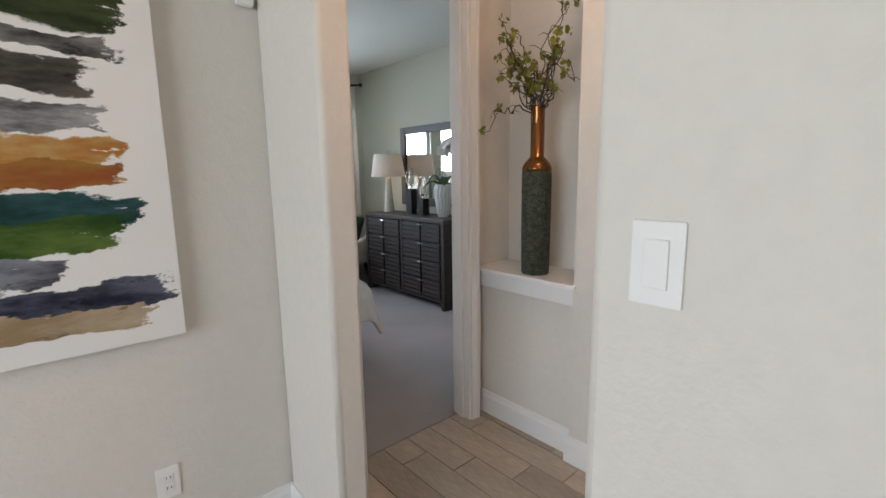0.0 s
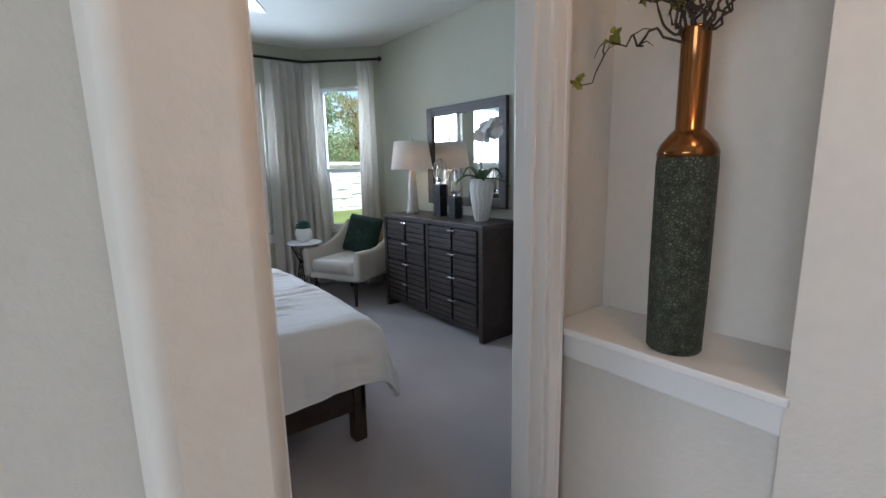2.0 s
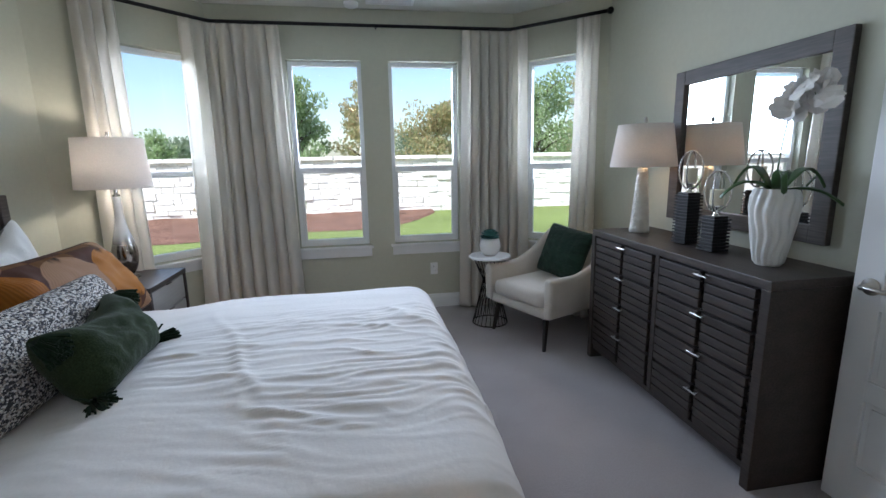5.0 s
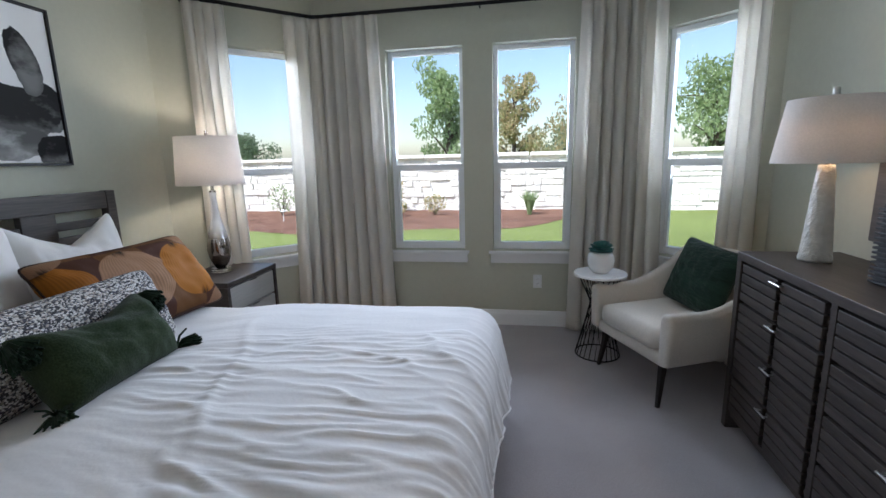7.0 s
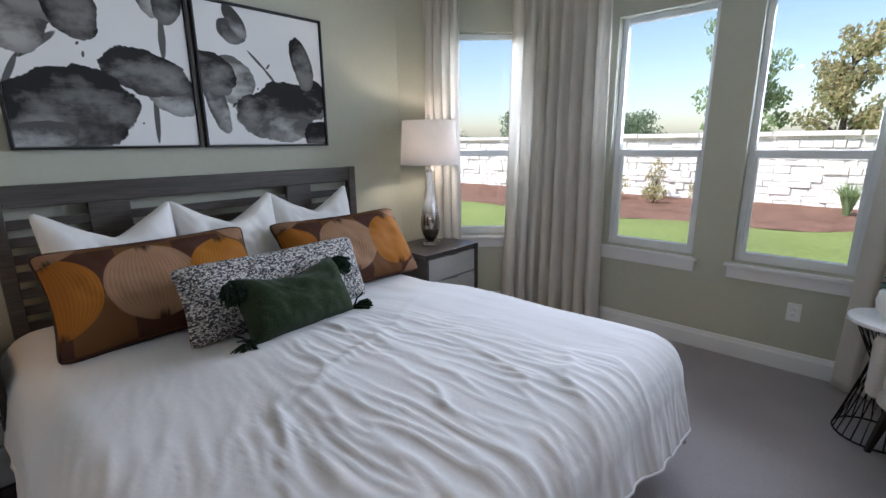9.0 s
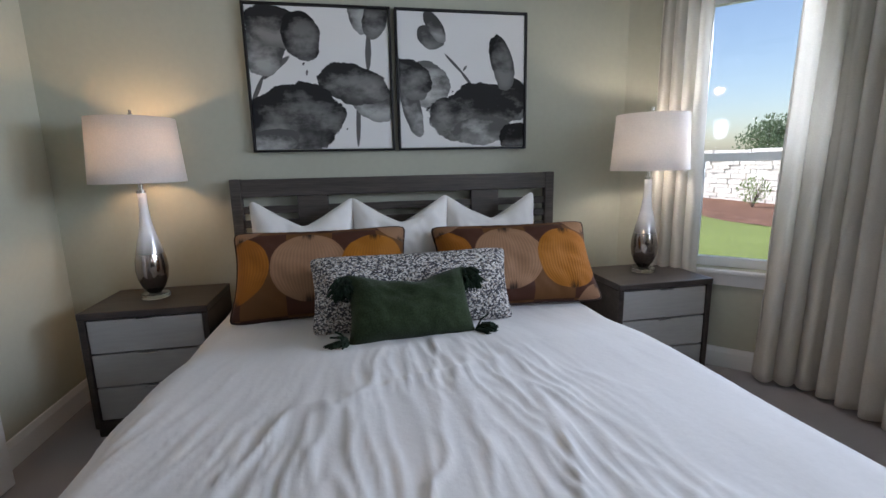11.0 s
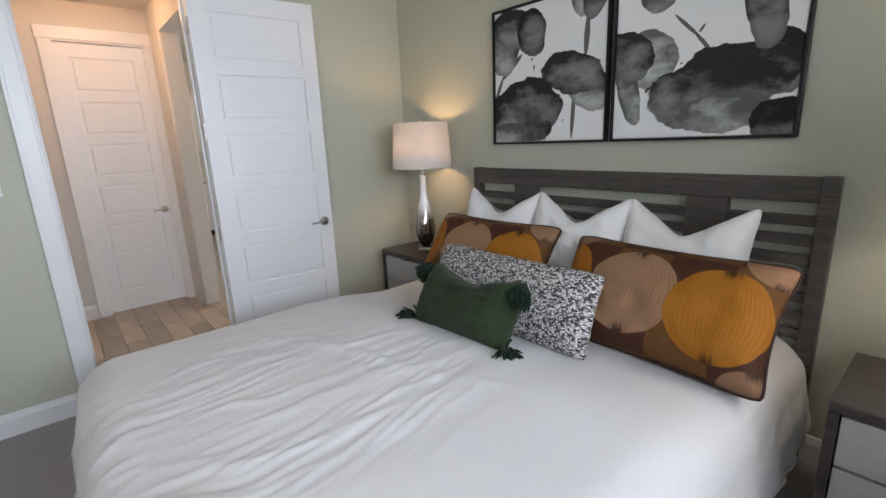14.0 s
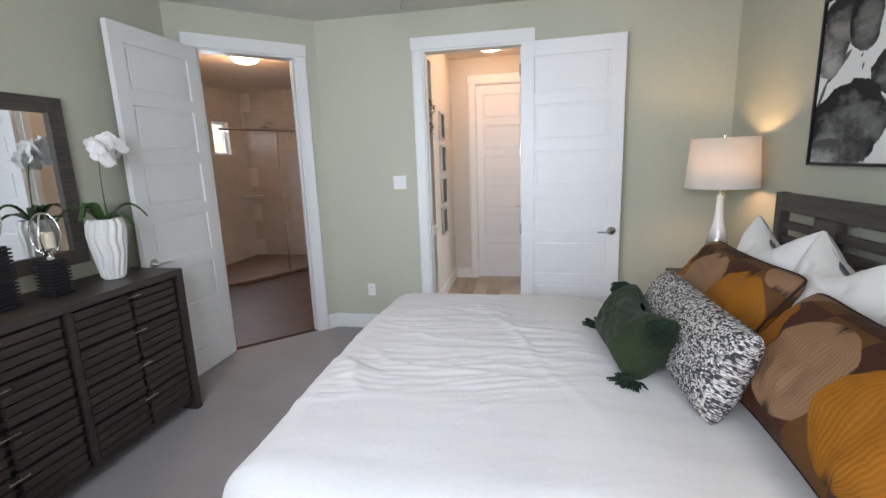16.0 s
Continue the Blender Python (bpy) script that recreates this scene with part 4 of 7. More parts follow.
def dresser(m):
    """Two banks of four drawers with louvred fronts; local x toward the wall, y along the front."""
    e = thing("dresser", m, "dark charcoal oak dresser with eight slatted drawers", "dresser")
    W, D, Hh = 1.455, 0.45, 0.945
    part("top", B(0, 0, Hh - 0.04, D, W, Hh, 0.004), DARKWOOD_TOP, e)
    for y in (0, W - 0.045):
        part("side_panel", B(0.0, y, 0.0, D, y + 0.045, Hh - 0.0405, 0.004), DARKWOOD, e)
    part("back_panel", B(D - 0.02, 0.045, 0.07, D - 0.005, W - 0.045, Hh - 0.041), DARKWOOD, e)
    part("bottom_rail", B(0.02, 0.045, 0.07, D - 0.02, W - 0.045, 0.10), DARKWOOD, e)
    part("centre_post", B(0.006, W / 2 - 0.016, 0.10, D - 0.03, W / 2 + 0.016, Hh - 0.041, 0.003), DARKWOOD, e)
    z0, z1 = 0.102, Hh - 0.046
    dh = (z1 - z0) / 4
    for ya, yb in ((0.048, W / 2 - 0.018), (W / 2 + 0.018, W - 0.048)):
        for k in range(4):
            z = z0 + k * dh
            d = part("drawer", B(0.030, ya + 0.003, z + 0.003, D - 0.05, yb - 0.003, z + dh - 0.003), BLACKF, e)
            ym = (ya + yb) / 2
            sh = (dh - 0.010) / 4
            for j in range(4):
                zz = z + 0.005 + j * sh
                bm = bmesh.new()
                box(bm, 0.006, ya + 0.030, zz + 0.004, 0.029, ym - 0.016, zz + sh - 0.003, 0.003)
                box(bm, 0.006, ym + 0.016, zz + 0.004, 0.029, yb - 0.004, zz + sh - 0.003, 0.003)
                box(bm, 0.022, ya + 0.004, zz + 0.016, 0.029, yb - 0.004, zz + sh - 0.016)
                part("slat", bm, DARKWOOD, d)
            bm = bmesh.new()
            hz = z + dh - 0.022
            tube(bm, [(-0.012, ym - 0.042, hz), (-0.012, ym + 0.042, hz)], 0.004, 8)
            for yy in (ym - 0.03, ym + 0.03):
                tube(bm, [(-0.012, yy, hz), (0.012, yy, hz)], 0.004, 6)
            part("handle", bm, NICKEL, d, "slim metal bar pull")
    return e


dresser(pose(3.655, 1.51, 0))


def mirror():
    e = thing("wall_mirror", pose(4.14, 2.25, 1.495), "dark wood framed rectangular mirror hung over the dresser", "mirror")
    w, h, f = 1.10, 0.93, 0.085
    bm = bmesh.new()
    box(bm, -0.038, -w / 2, -h / 2, -0.004, -w / 2 + f, h / 2, 0.005)
    box(bm, -0.038, w / 2 - f, -h / 2, -0.004, w / 2, h / 2, 0.005)
    box(bm, -0.037, -w / 2 + f, h / 2 - f, -0.004, w / 2 - f, h / 2, 0.005)
    box(bm, -0.037, -w / 2 + f, -h / 2, -0.004, w / 2 - f, -h / 2 + f, 0.005)
    part("frame", bm, HEADWOOD, e)
    part("mirror_glass", B(-0.018, -w / 2 + f - 0.004, -h / 2 + f - 0.004, -0.012, w / 2 - f + 0.004, h / 2 - f + 0.004), MIRROR, e, "bevelled mirror glass")
    return e


mirror()

# ---------- curtains ----------
ROD = [(0.12, 3.44), (0.91, 4.235), (3.45, 4.235), (4.08, 3.63)]
RODZ = 2.585


def curtain_rod():
    e = thing("curtain_rod", pose(0, 0, 0), "black metal curtain rod bent round the bay", "curtain rod")
    bm = bmesh.new()
    pts = [Vector((x, y, RODZ)) for x, y in ROD]
    fine = [pts[0]]
    for a, b, c in zip(pts, pts[1:], pts[2:]):
        fine += [b + (a - b).normalized() * 0.05, b + (a - b).normalized() * 0.012 + (c - b).normalized() * 0.012, b + (c - b).normalized() * 0.05]
    fine.append(pts[-1])
    tube(bm, fine, 0.014, 12)
    part("pole", bm, BLACKM, e, smooth=True)
    for x, y in (ROD[0], ROD[-1]):
        bm = bmesh.new()
        bmesh.ops.create_uvsphere(bm, u_segments=16, v_segments=10, radius=0.027, matrix=Matrix.Translation((x, y, RODZ)))
        part("finial", bm, BLACKM, e, smooth=True)
    for (x, y), n in (((0.25, 3.575), (-0.707, 0.707)), ((1.0, 4.235), (0, 1)), ((2.25, 4.235), (0, 1)), ((3.36, 4.235), (0, 1)), ((3.99, 3.715), (0.707, 0.707))):
        bm = bmesh.new()
        tube(bm, [(x, y, RODZ), (x + n[0] * 0.10, y + n[1] * 0.10, RODZ)], 0.007, 8)
        part("bracket", bm, BLACKM, e)


curtain_rod()


def curtain(pts, folds, label, seed, flare=0.05):
    """A pleated panel hanging from the rod along a line of floor points."""
    P = [Vector((*p, 0)) for p in pts]
    seg = [(b - a).length for a, b in zip(P, P[1:])]
    tot = sum(seg)

    def at(s):
        s = max(0, min(1, s)) * tot
        for a, b, l in zip(P, P[1:], seg):
            if s <= l or b is P[-1]:
                d = (b - a).normalized()
                return a + d * min(s, l), Vector((d.y, -d.x, 0))
            s -= l
    bm = bmesh.new()

    def fn(u, v):
        z = 2.57 - v * 2.545
        mid = 0.5 + (u - 0.5) * (0.90 + (0.10 + flare) * v)
        q, n = at(mid)
        q2, n2 = at(min(1, mid + 0.06))
        q0, n0 = at(max(0, mid - 0.06))
        n = (n + n2 + n0).normalized()
        ph = u * folds * 2 * math.pi + 0.9 * noise.noise(Vector((u * 5, v * 0.8, seed)))
        amp = 0.030 + 0.020 * v + 0.012 * noise.noise(Vector((u * 7, 3, seed)))
        if v < 0.045:
            amp *= 0.45 + 0.5 * v / 0.045
        w = math.sin(ph) + 0.35 * math.sin(2 * ph + 1.1 + 2 * noise.noise(Vector((u * 4, v * 1.5, seed + 4))))
        d = (at(min(1, mid + 0.01))[0] - at(max(0, mid - 0.01))[0])
        d = d.normalized() if d.length > 1e-6 else Vector((1, 0, 0))
        q = q - n * amp * w + d * 0.018 * math.cos(ph) * (0.5 + v)
        q.z = z + (0.004 * math.sin(ph * 1.0) if v < 0.01 else 0)
        return q
    grid(bm, int(folds * 14), 46, fn)
    ob = link("curtain", bm, CURTAIN, label=label, category="curtain", smooth=True, group="linen curtains in the bay")
    sm = ob.modifiers.new("thick", 'SOLIDIFY')
    sm.thickness = 0.0025
    return ob


CL = "floor length oatmeal linen curtain gathered in pleats"
curtain([(0.23, 3.55), (0.46, 3.78)], 4.5, CL, 1)
curtain([(0.70, 4.02), (0.90, 4.225), (1.50, 4.235)], 8.5, CL + " at the bay corner", 2)
curtain([(2.96, 4.235), (3.44, 4.235), (3.60, 4.09)], 7.5, CL + " at the bay corner", 3)
curtain([(3.87, 3.83), (4.04, 3.67)], 3.5, CL, 4)


# ---------- armchair with cushion, side table ----------
def armchair(m):
    """Local x to the sitter's front, y to the left, z up."""
    e = thing("armchair", m, "small oatmeal upholstered armchair with dark tapered legs", "armchair")
    for x, y in ((0.30, -0.27), (0.30, 0.27), (-0.24, -0.24), (-0.24, 0.24)):
        bm = bmesh.new()
        k = 1 if x > 0 else -1
        lathe(bm, [(0.014, 0.0), (0.025, 0.27)], 4, Matrix(((1, 0, -k * 0.16, x + k * 0.04), (0, 1, -(1 if y > 0 else -1) * 0.10, y + (1 if y > 0 else -1) * 0.025), (0, 0, 1, 0), (0, 0, 0, 1))) @ Matrix.Rotation(math.pi / 4, 4, 'Z'))
        part("leg", bm, LEGWOOD, e)
    part("seat_frame", B(-0.32, -0.33, 0.245, 0.345, 0.33, 0.33, 0.03), CHAIRFAB, e, smooth=True)
    bm = B(-0.24, -0.265, 0.32, 0.37, 0.265, 0.455, 0.05)
    for v in bm.verts:
        v.co.z += 0.012 * math.cos(v.co.x * 3) * math.cos(v.co.y * 4)
    part("seat_cushion", bm, CHAIRFAB, e, smooth=True)
    bm = bmesh.new()

    def back(u, v):
        y = (u - 0.5) * 2 * 0.335
        z = 0.28 + v * 0.54 - 0.02 * abs(u - 0.5) ** 2 * 4 * v
        x = -0.27 - v * 0.15 + 0.05 * (abs(u - 0.5) * 2) ** 2
        return Vector((x, y, z))
    grid(bm, 16, 12, back)
    ob = part("backrest", bm, CHAIRFAB, e, smooth=True)
    sm = ob.modifiers.new("thick", 'SOLIDIFY')
    sm.thickness, sm.offset = 0.10, 0
    bv = ob.modifiers.new("round", 'BEVEL')
    bv.width, bv.segments, bv.limit_method = 0.035, 3, 'ANGLE'
    for s in (-1, 1):
        bm = bmesh.new()
        prof = []
        n = 22
        for k in range(n):
            t = k / (n - 1)
            x = 0.37 - t * 0.74
            ztop = 0.575 - 0.02 * t if t < 0.35 else 0.568 + 0.25 * max(0, (t - 0.35) / 0.65) ** 1.8
            prof.append((x, ztop))
        rings = []
        for x, zt in prof:
            wdt = 0.085 - 0.015 * (0.37 - x)
            xl = x - 0.10 * max(0, (zt - 0.575)) 
            yo = s * 0.385
            yi = s * (0.385 - wdt)
            pts = [(yi, 0.27), (yi, zt - 0.03), (yi + s * 0.02, zt - 0.006), ((yi + yo) / 2, zt), (yo - s * 0.018, zt - 0.008), (yo, zt - 0.035), (yo - s * 0.012, 0.27)]
            rings.append([bm.verts.new((xl, yy, zz)) for yy, zz in pts])
        for a, b in zip(rings, rings[1:]):
            for k in range(7):
                bm.faces.new((a[k], a[(k + 1) % 7], b[(k + 1) % 7], b[k]))
        bm.faces.new(rings[0])
        bm.faces.new(list(reversed(rings[-1])))
        ob = part("arm", bm, CHAIRFAB, e, smooth=True)
        bv = ob.modifiers.new("round", 'BEVEL')
        bv.width, bv.segments, bv.limit_method, bv.angle_limit = 0.02, 3, 'ANGLE', radians(50)
    return e


CH = pose(3.555, 3.49, 0, 0, 0, 204)
armchair(CH)
pillow("green_cushion", CH @ pose(-0.06, 0.02, 0.465, 0, 0, 90) @ pose(0, 0, 0, -20, 7, 0), 0.46, 0.44, 0.15, TEALVELVET, "dark green ruched velvet cushion on the armchair", ear=0.10, seed=9, crumple=0.004)


def side_table(m):
    e = thing("side_table", m, "round white top side table on a black wire hourglass base", "side table")
    part("tabletop", lathe(bmesh.new(), [(0.0, 0.595), (0.175, 0.595), (0.182, 0.600), (0.182, 0.612), (0.178, 0.617), (0.0, 0.617)], 56), MARBLE, e, smooth=False)
    for nm, r, z in (("top_ring", 0.145, 0.588), ("base_ring", 0.155, 0.006), ("waist_ring", 0.062, 0.40)):
        bm = bmesh.new()
        tube(bm, [(r * math.cos(k * math.pi / 20), r * math.sin(k * math.pi / 20), z) for k in range(40)], 0.005, 6, closed=True)
        part(nm, bm, BLACKM, e)
    for k in range(24):
        a = k * 2 * math.pi / 24
        bm = bmesh.new()
        c, s = math.cos(a), math.sin(a)
        c2, s2 = math.cos(a + 0.5), math.sin(a + 0.5)
        c3, s3 = math.cos(a + 0.8), math.sin(a + 0.8)
        tube(bm, [(0.155 * c, 0.155 * s, 0.006), (0.062 * c2, 0.062 * s2, 0.40), (0.145 * c3, 0.145 * s3, 0.588)], 0.0032, 5)
        part("wire", bm, BLACKM, e)
    return e


side_table(pose(3.14, 3.80, 0))


def succulent(m):
    e = thing("potted_succulent", m, "blue green succulent in a round white pot", "plant")
    part("pot", lathe(bmesh.new(), [(0.0, 0), (0.048, 0), (0.056, 0.006), (0.082, 0.04), (0.092, 0.085), (0.084, 0.125), (0.068, 0.150), (0.064, 0.148), (0.078, 0.12), (0.06, 0.11), (0.0, 0.11)], 40), CERAMIC, e, smooth=True)
    bm = bmesh.new()
    rng = random.Random(5)
    for ring, (n, tilt, ln, z) in enumerate(((9, 8, 0.088, 0.150), (9, 22, 0.085, 0.160), (8, 38, 0.072, 0.170), (7, 55, 0.055, 0.178), (5, 72, 0.038, 0.186))):
        for k in range(n):
            a = 2 * math.pi * (k + 0.5 * (ring % 2)) / n + rng.uniform(-0.1, 0.1)
            t = radians(tilt + rng.uniform(-5, 5))
            mm = Matrix.Translation((0, 0, z)) @ Matrix.Rotation(a, 4, 'Z') @ Matrix.Rotation(-t, 4, 'Y')
            w = ln * 0.42
            sec = [(0.0, 0.25), (0.35, 0.75), (0.65, 1.0), (0.88, 0.7), (1.0, 0.06)]
            rows = []
            for f, ww in sec:
                rows.append([bm.verts.new(mm @ Vector((ln * f, w * ww * yy, 0.010 * (1 - f) * (1 if zz else -1) + (0.006 * abs(yy) if zz else 0)))) for yy, zz in ((-1, 1), (0, 1), (1, 1), (0, 0))])
            for r0, r1 in zip(rows, rows[1:]):
                for i in range(4):
                    bm.faces.new((r0[i], r0[(i + 1) % 4], r1[(i + 1) % 4], r1[i]))
    part("leaves", bm, SUCC, e, "blue green rosette leaves", smooth=True)
    return e


succulent(pose(3.14, 3.80, 0.618))

# ---------- on the dresser ----------
HAMMER = mat("hammered_pearl_ceramic", (0.62, 0.60, 0.55), 0.3, 0.15, var=(20, 0.1), bump=(42, 0.9, 0.01))


def dresser_lamp(m):
    e = thing("table_lamp", m, "hammered pearl column lamp with a white tapered shade", "lamp")
    part("body", lathe(bmesh.new(), [(0.0, 0), (0.062, 0.0), (0.064, 0.012), (0.060, 0.03), (0.052, 0.14), (0.042, 0.28), (0.034, 0.39), (0.030, 0.42), (0.0, 0.422)], 36), HAMMER, e, smooth=True)
    part("neck", lathe(bmesh.new(), [(0.013, 0.42), (0.013, 0.46), (0.005, 0.462), (0.005, 0.715)], 16), NICKEL, e)
    s = part("shade", shade_mesh(0.205, 0.165, 0.265), SHADE, e, "white linen tapered shade", smooth=True)
    s.location = (0, 0, 0.43)
    bm = bmesh.new()
    for k in range(3):
        a = k * 2.094
        tube(bm, [(0, 0, 0.685), (0.164 * math.cos(a), 0.164 * math.sin(a), 0.690)], 0.002, 6)
    part("spider", bm, NICKEL, e)
    part("finial", lathe(bmesh.new(), [(0.0, 0.71), (0.012, 0.712), (0.012, 0.735), (0.008, 0.742), (0.0, 0.742)], 14), NICKEL, e)
    return e


dresser_lamp(pose(3.88, 2.76, 0.946))


def candle_stand(m, h):
    e = thing("candle_holder", m, "black ribbed block candle holder with silver rings and cream candle", "candle holder", "candle holders on the dresser")
    part("core", B(-0.042, -0.042, 0, 0.042, 0.042, h, 0.003), BLACKCER, e)
    n = int(h / 0.0175)
    for k in range(n):
        z = 0.004 + k * (h - 0.008) / n
        part("rib", B(-0.052, -0.052, z, 0.052, 0.052, z + 0.009, 0.002), BLACKCER, e)
    part("stem", lathe(bmesh.new(), [(0.018, h), (0.012, h + 0.012), (0.008, h + 0.03), (0.014, h + 0.045), (0.034, h + 0.05), (0.034, h + 0.056), (0.0, h + 0.056)], 20), CHROME, e)
    part("candle", lathe(bmesh.new(), [(0.0, h + 0.057), (0.033, h + 0.057), (0.034, h + 0.062), (0.034, h + 0.132), (0.031, h + 0.136), (0.0, h + 0.133)], 28), CANDLE, e, "cream pillar candle", smooth=False)
    for a in (0.5, 2.1):
        bm = bmesh.new()
        c, s = math.cos(a), math.sin(a)
        tube(bm, [(0.062 * math.cos(t * math.pi / 20) * c, 0.062 * math.cos(t * math.pi / 20) * s, h + 0.125 + 0.105 * math.sin(t * math.pi / 20)) for t in range(40)], 0.0050, 8, closed=True)
        part("ring", bm, CHROME, e, "silver wire ring", smooth=True)
    return e


candle_stand(pose(3.90, 2.335, 0.946, 0, 0, 4), 0.29)
candle_stand(pose(3.88, 2.10, 0.946, 0, 0, 2), 0.185)


def orchid(m):
    e = thing("potted_orchid", m, "white orchid in a tall fluted white vase", "plant")
    bm = bmesh.new()
    prof = [(0.050, 0), (0.056, 0.01), (0.068, 0.08), (0.084, 0.18), (0.094, 0.26), (0.092, 0.31), (0.078, 0.345), (0.073, 0.345), (0.082, 0.30), (0.0, 0.28)]

    def fn(u, v):
        k = v * (len(prof) - 1)
        i = min(len(prof) - 2, int(k))
        f = k - i
        r = prof[i][0] * (1 - f) + prof[i + 1][0] * f
        z = prof[i][1] * (1 - f) + prof[i + 1][1] * f
        a = u * 2 * math.pi
        if 0 < i < 7:
            r += 0.0055 * math.sin(a * 14 + 1.1 * math.sin(z * 34))
        return Vector((r * math.cos(a), r * math.sin(a), z))
    grid(bm, 112, 60, fn, wrap_u=True)
    part("vase", bm, CERAMIC, e, "white vase with wavy flutes", smooth=True)
    rng = random.Random(3)
    for k, (a, ln, up) in enumerate(((0.2, 0.20, 0.10), (1.4, 0.17, 0.12), (2.5, 0.22, 0.06), (3.6, 0.19, 0.10), (4.7, 0.22, 0.03), (5.6, 0.18, 0.11))):
        bm = bmesh.new()
        rows = []
        for j in range(9):
            t = j / 8
            r = 0.02 + ln * t
            z = 0.33 + up * math.sin(t * 2.4) * 1.1 - 0.07 * t * t
            w = 0.030 * math.sin(min(1, t * 1.25 + 0.16) * math.pi * 0.92) + 0.002
            c, s = math.cos(a), math.sin(a)
            rows.append([bm.verts.new((r * c - s * w * q, r * s + c * w * q, z + 0.010 * abs(q))) for q in (-1, 0, 1)])
        for r0, r1 in zip(rows, rows[1:]):
            for i in range(2):
                bm.faces.new((r0[i], r0[i + 1], r1[i + 1], r1[i]))
        ob = part("leaf", bm, LEAF, e, smooth=True)
        sm = ob.modifiers.new("thick", 'SOLIDIFY')
        sm.thickness = 0.003
    bm = bmesh.new()
    stem = []
    for j in range(14):
        t = j / 13
        stem.append((-0.02 + 0.03 * t - 0.10 * t ** 3, 0.0 - 0.13 * t ** 2.2, 0.32 + 0.50 * math.sin(t * 1.9) * 0.92 - 0.04 * t ** 4))
    tube(bm, stem, 0.004, 6, taper=0.002)
    part("stem", bm, LEAF, e, smooth=True)
    for k in range(15):
        t = 0.58 + 0.42 * k / 14
        i = t * 13
        a, b = Vector(stem[min(13, int(i))]), Vector(stem[min(13, int(i) + 1)])
        p = a.lerp(b, i % 1) + Vector((rng.uniform(-0.05, 0.05), rng.uniform(-0.05, 0.05), rng.uniform(-0.07, 0.025)))
        bm = bmesh.new()
        rot = Matrix.Translation(p) @ Euler((rng.uniform(0.9, 1.9), rng.uniform(-0.4, 0.4), rng.uniform(-1.2, 1.2) - 1.2)).to_matrix().to_4x4()
        for q in range(5):
            aa = q * 2 * math.pi / 5
            rr = 0.064 if q in (1, 4) else 0.053
            ww = 0.75 if q in (1, 4) else 0.5
            c, s = math.cos(aa), math.sin(aa)
            pts = [(0.004, 0, 0.0), (0.45, 0.8 * ww, 0.006), (0.8, 0.7 * ww, 0.004), (1.0, 0, -0.002), (0.8, -0.7 * ww, 0.004), (0.45, -0.8 * ww, 0.006)]
            bm.faces.new([bm.verts.new(rot @ Vector((rr * (x * c - y * s), rr * (x * s + y * c), z + 0.0015 * q))) for x, y, z in pts])
        part("flower", bm, PETAL, e, "white orchid bloom")
    return e


orchid(pose(3.885, 1.765, 0.946, 0, 0, 25))


# ---------- pictures ----------
def art_panel(name, m, w, h, depth, material, label, frame=0.0):
    """A flat picture: its face in the x z plane looking to -y, the wall behind at y = 0."""
    e = thing(name, m, label, "wall art")
    bm = bmesh.new()
    uvl = bm.loops.layers.uv.new("UVMap")
    x0, x1, z0, z1 = -w / 2 + frame, w / 2 - frame, -h / 2 + frame, h / 2 - frame
    y = -depth + (0.012 if frame else 0)
    f = bm.faces.new([bm.verts.new(p) for p in ((x0, y, z0), (x1, y, z0), (x1, y, z1), (x0, y, z1))])
    for lp, uv in zip(f.loops, ((0, 0), (1, 0), (1, 1), (0, 1))):
        lp[uvl].uv = uv
    me = bpy.data.meshes.new("canvas")
    bm.to_mesh(me)
    bm.free()
    me.materials.append(material)
    c = new("canvas", me)
    c.parent = e
    part("stretcher", B(x0 + 0.001, y + 0.001, z0 + 0.001, x1 - 0.001, -0.003, z1 - 0.001), PAPERW, e)
    if frame:
        bm = bmesh.new()
        g = frame - 0.004
        box(bm, -w / 2, -depth, -h / 2, -w / 2 + g, -0.004, h / 2, 0.002)
        box(bm, w / 2 - g, -depth, -h / 2, w / 2, -0.004, h / 2, 0.002)
        box(bm, -w / 2 + g, -depth, h / 2 - g, w / 2 - g, -0.004, h / 2, 0.002)
        box(bm, -w / 2 + g, -depth, -h / 2, w / 2 - g, -0.004, -h / 2 + g, 0.002)
        part("frame", bm, BLACKF, e, "thin black floating frame")
    return e


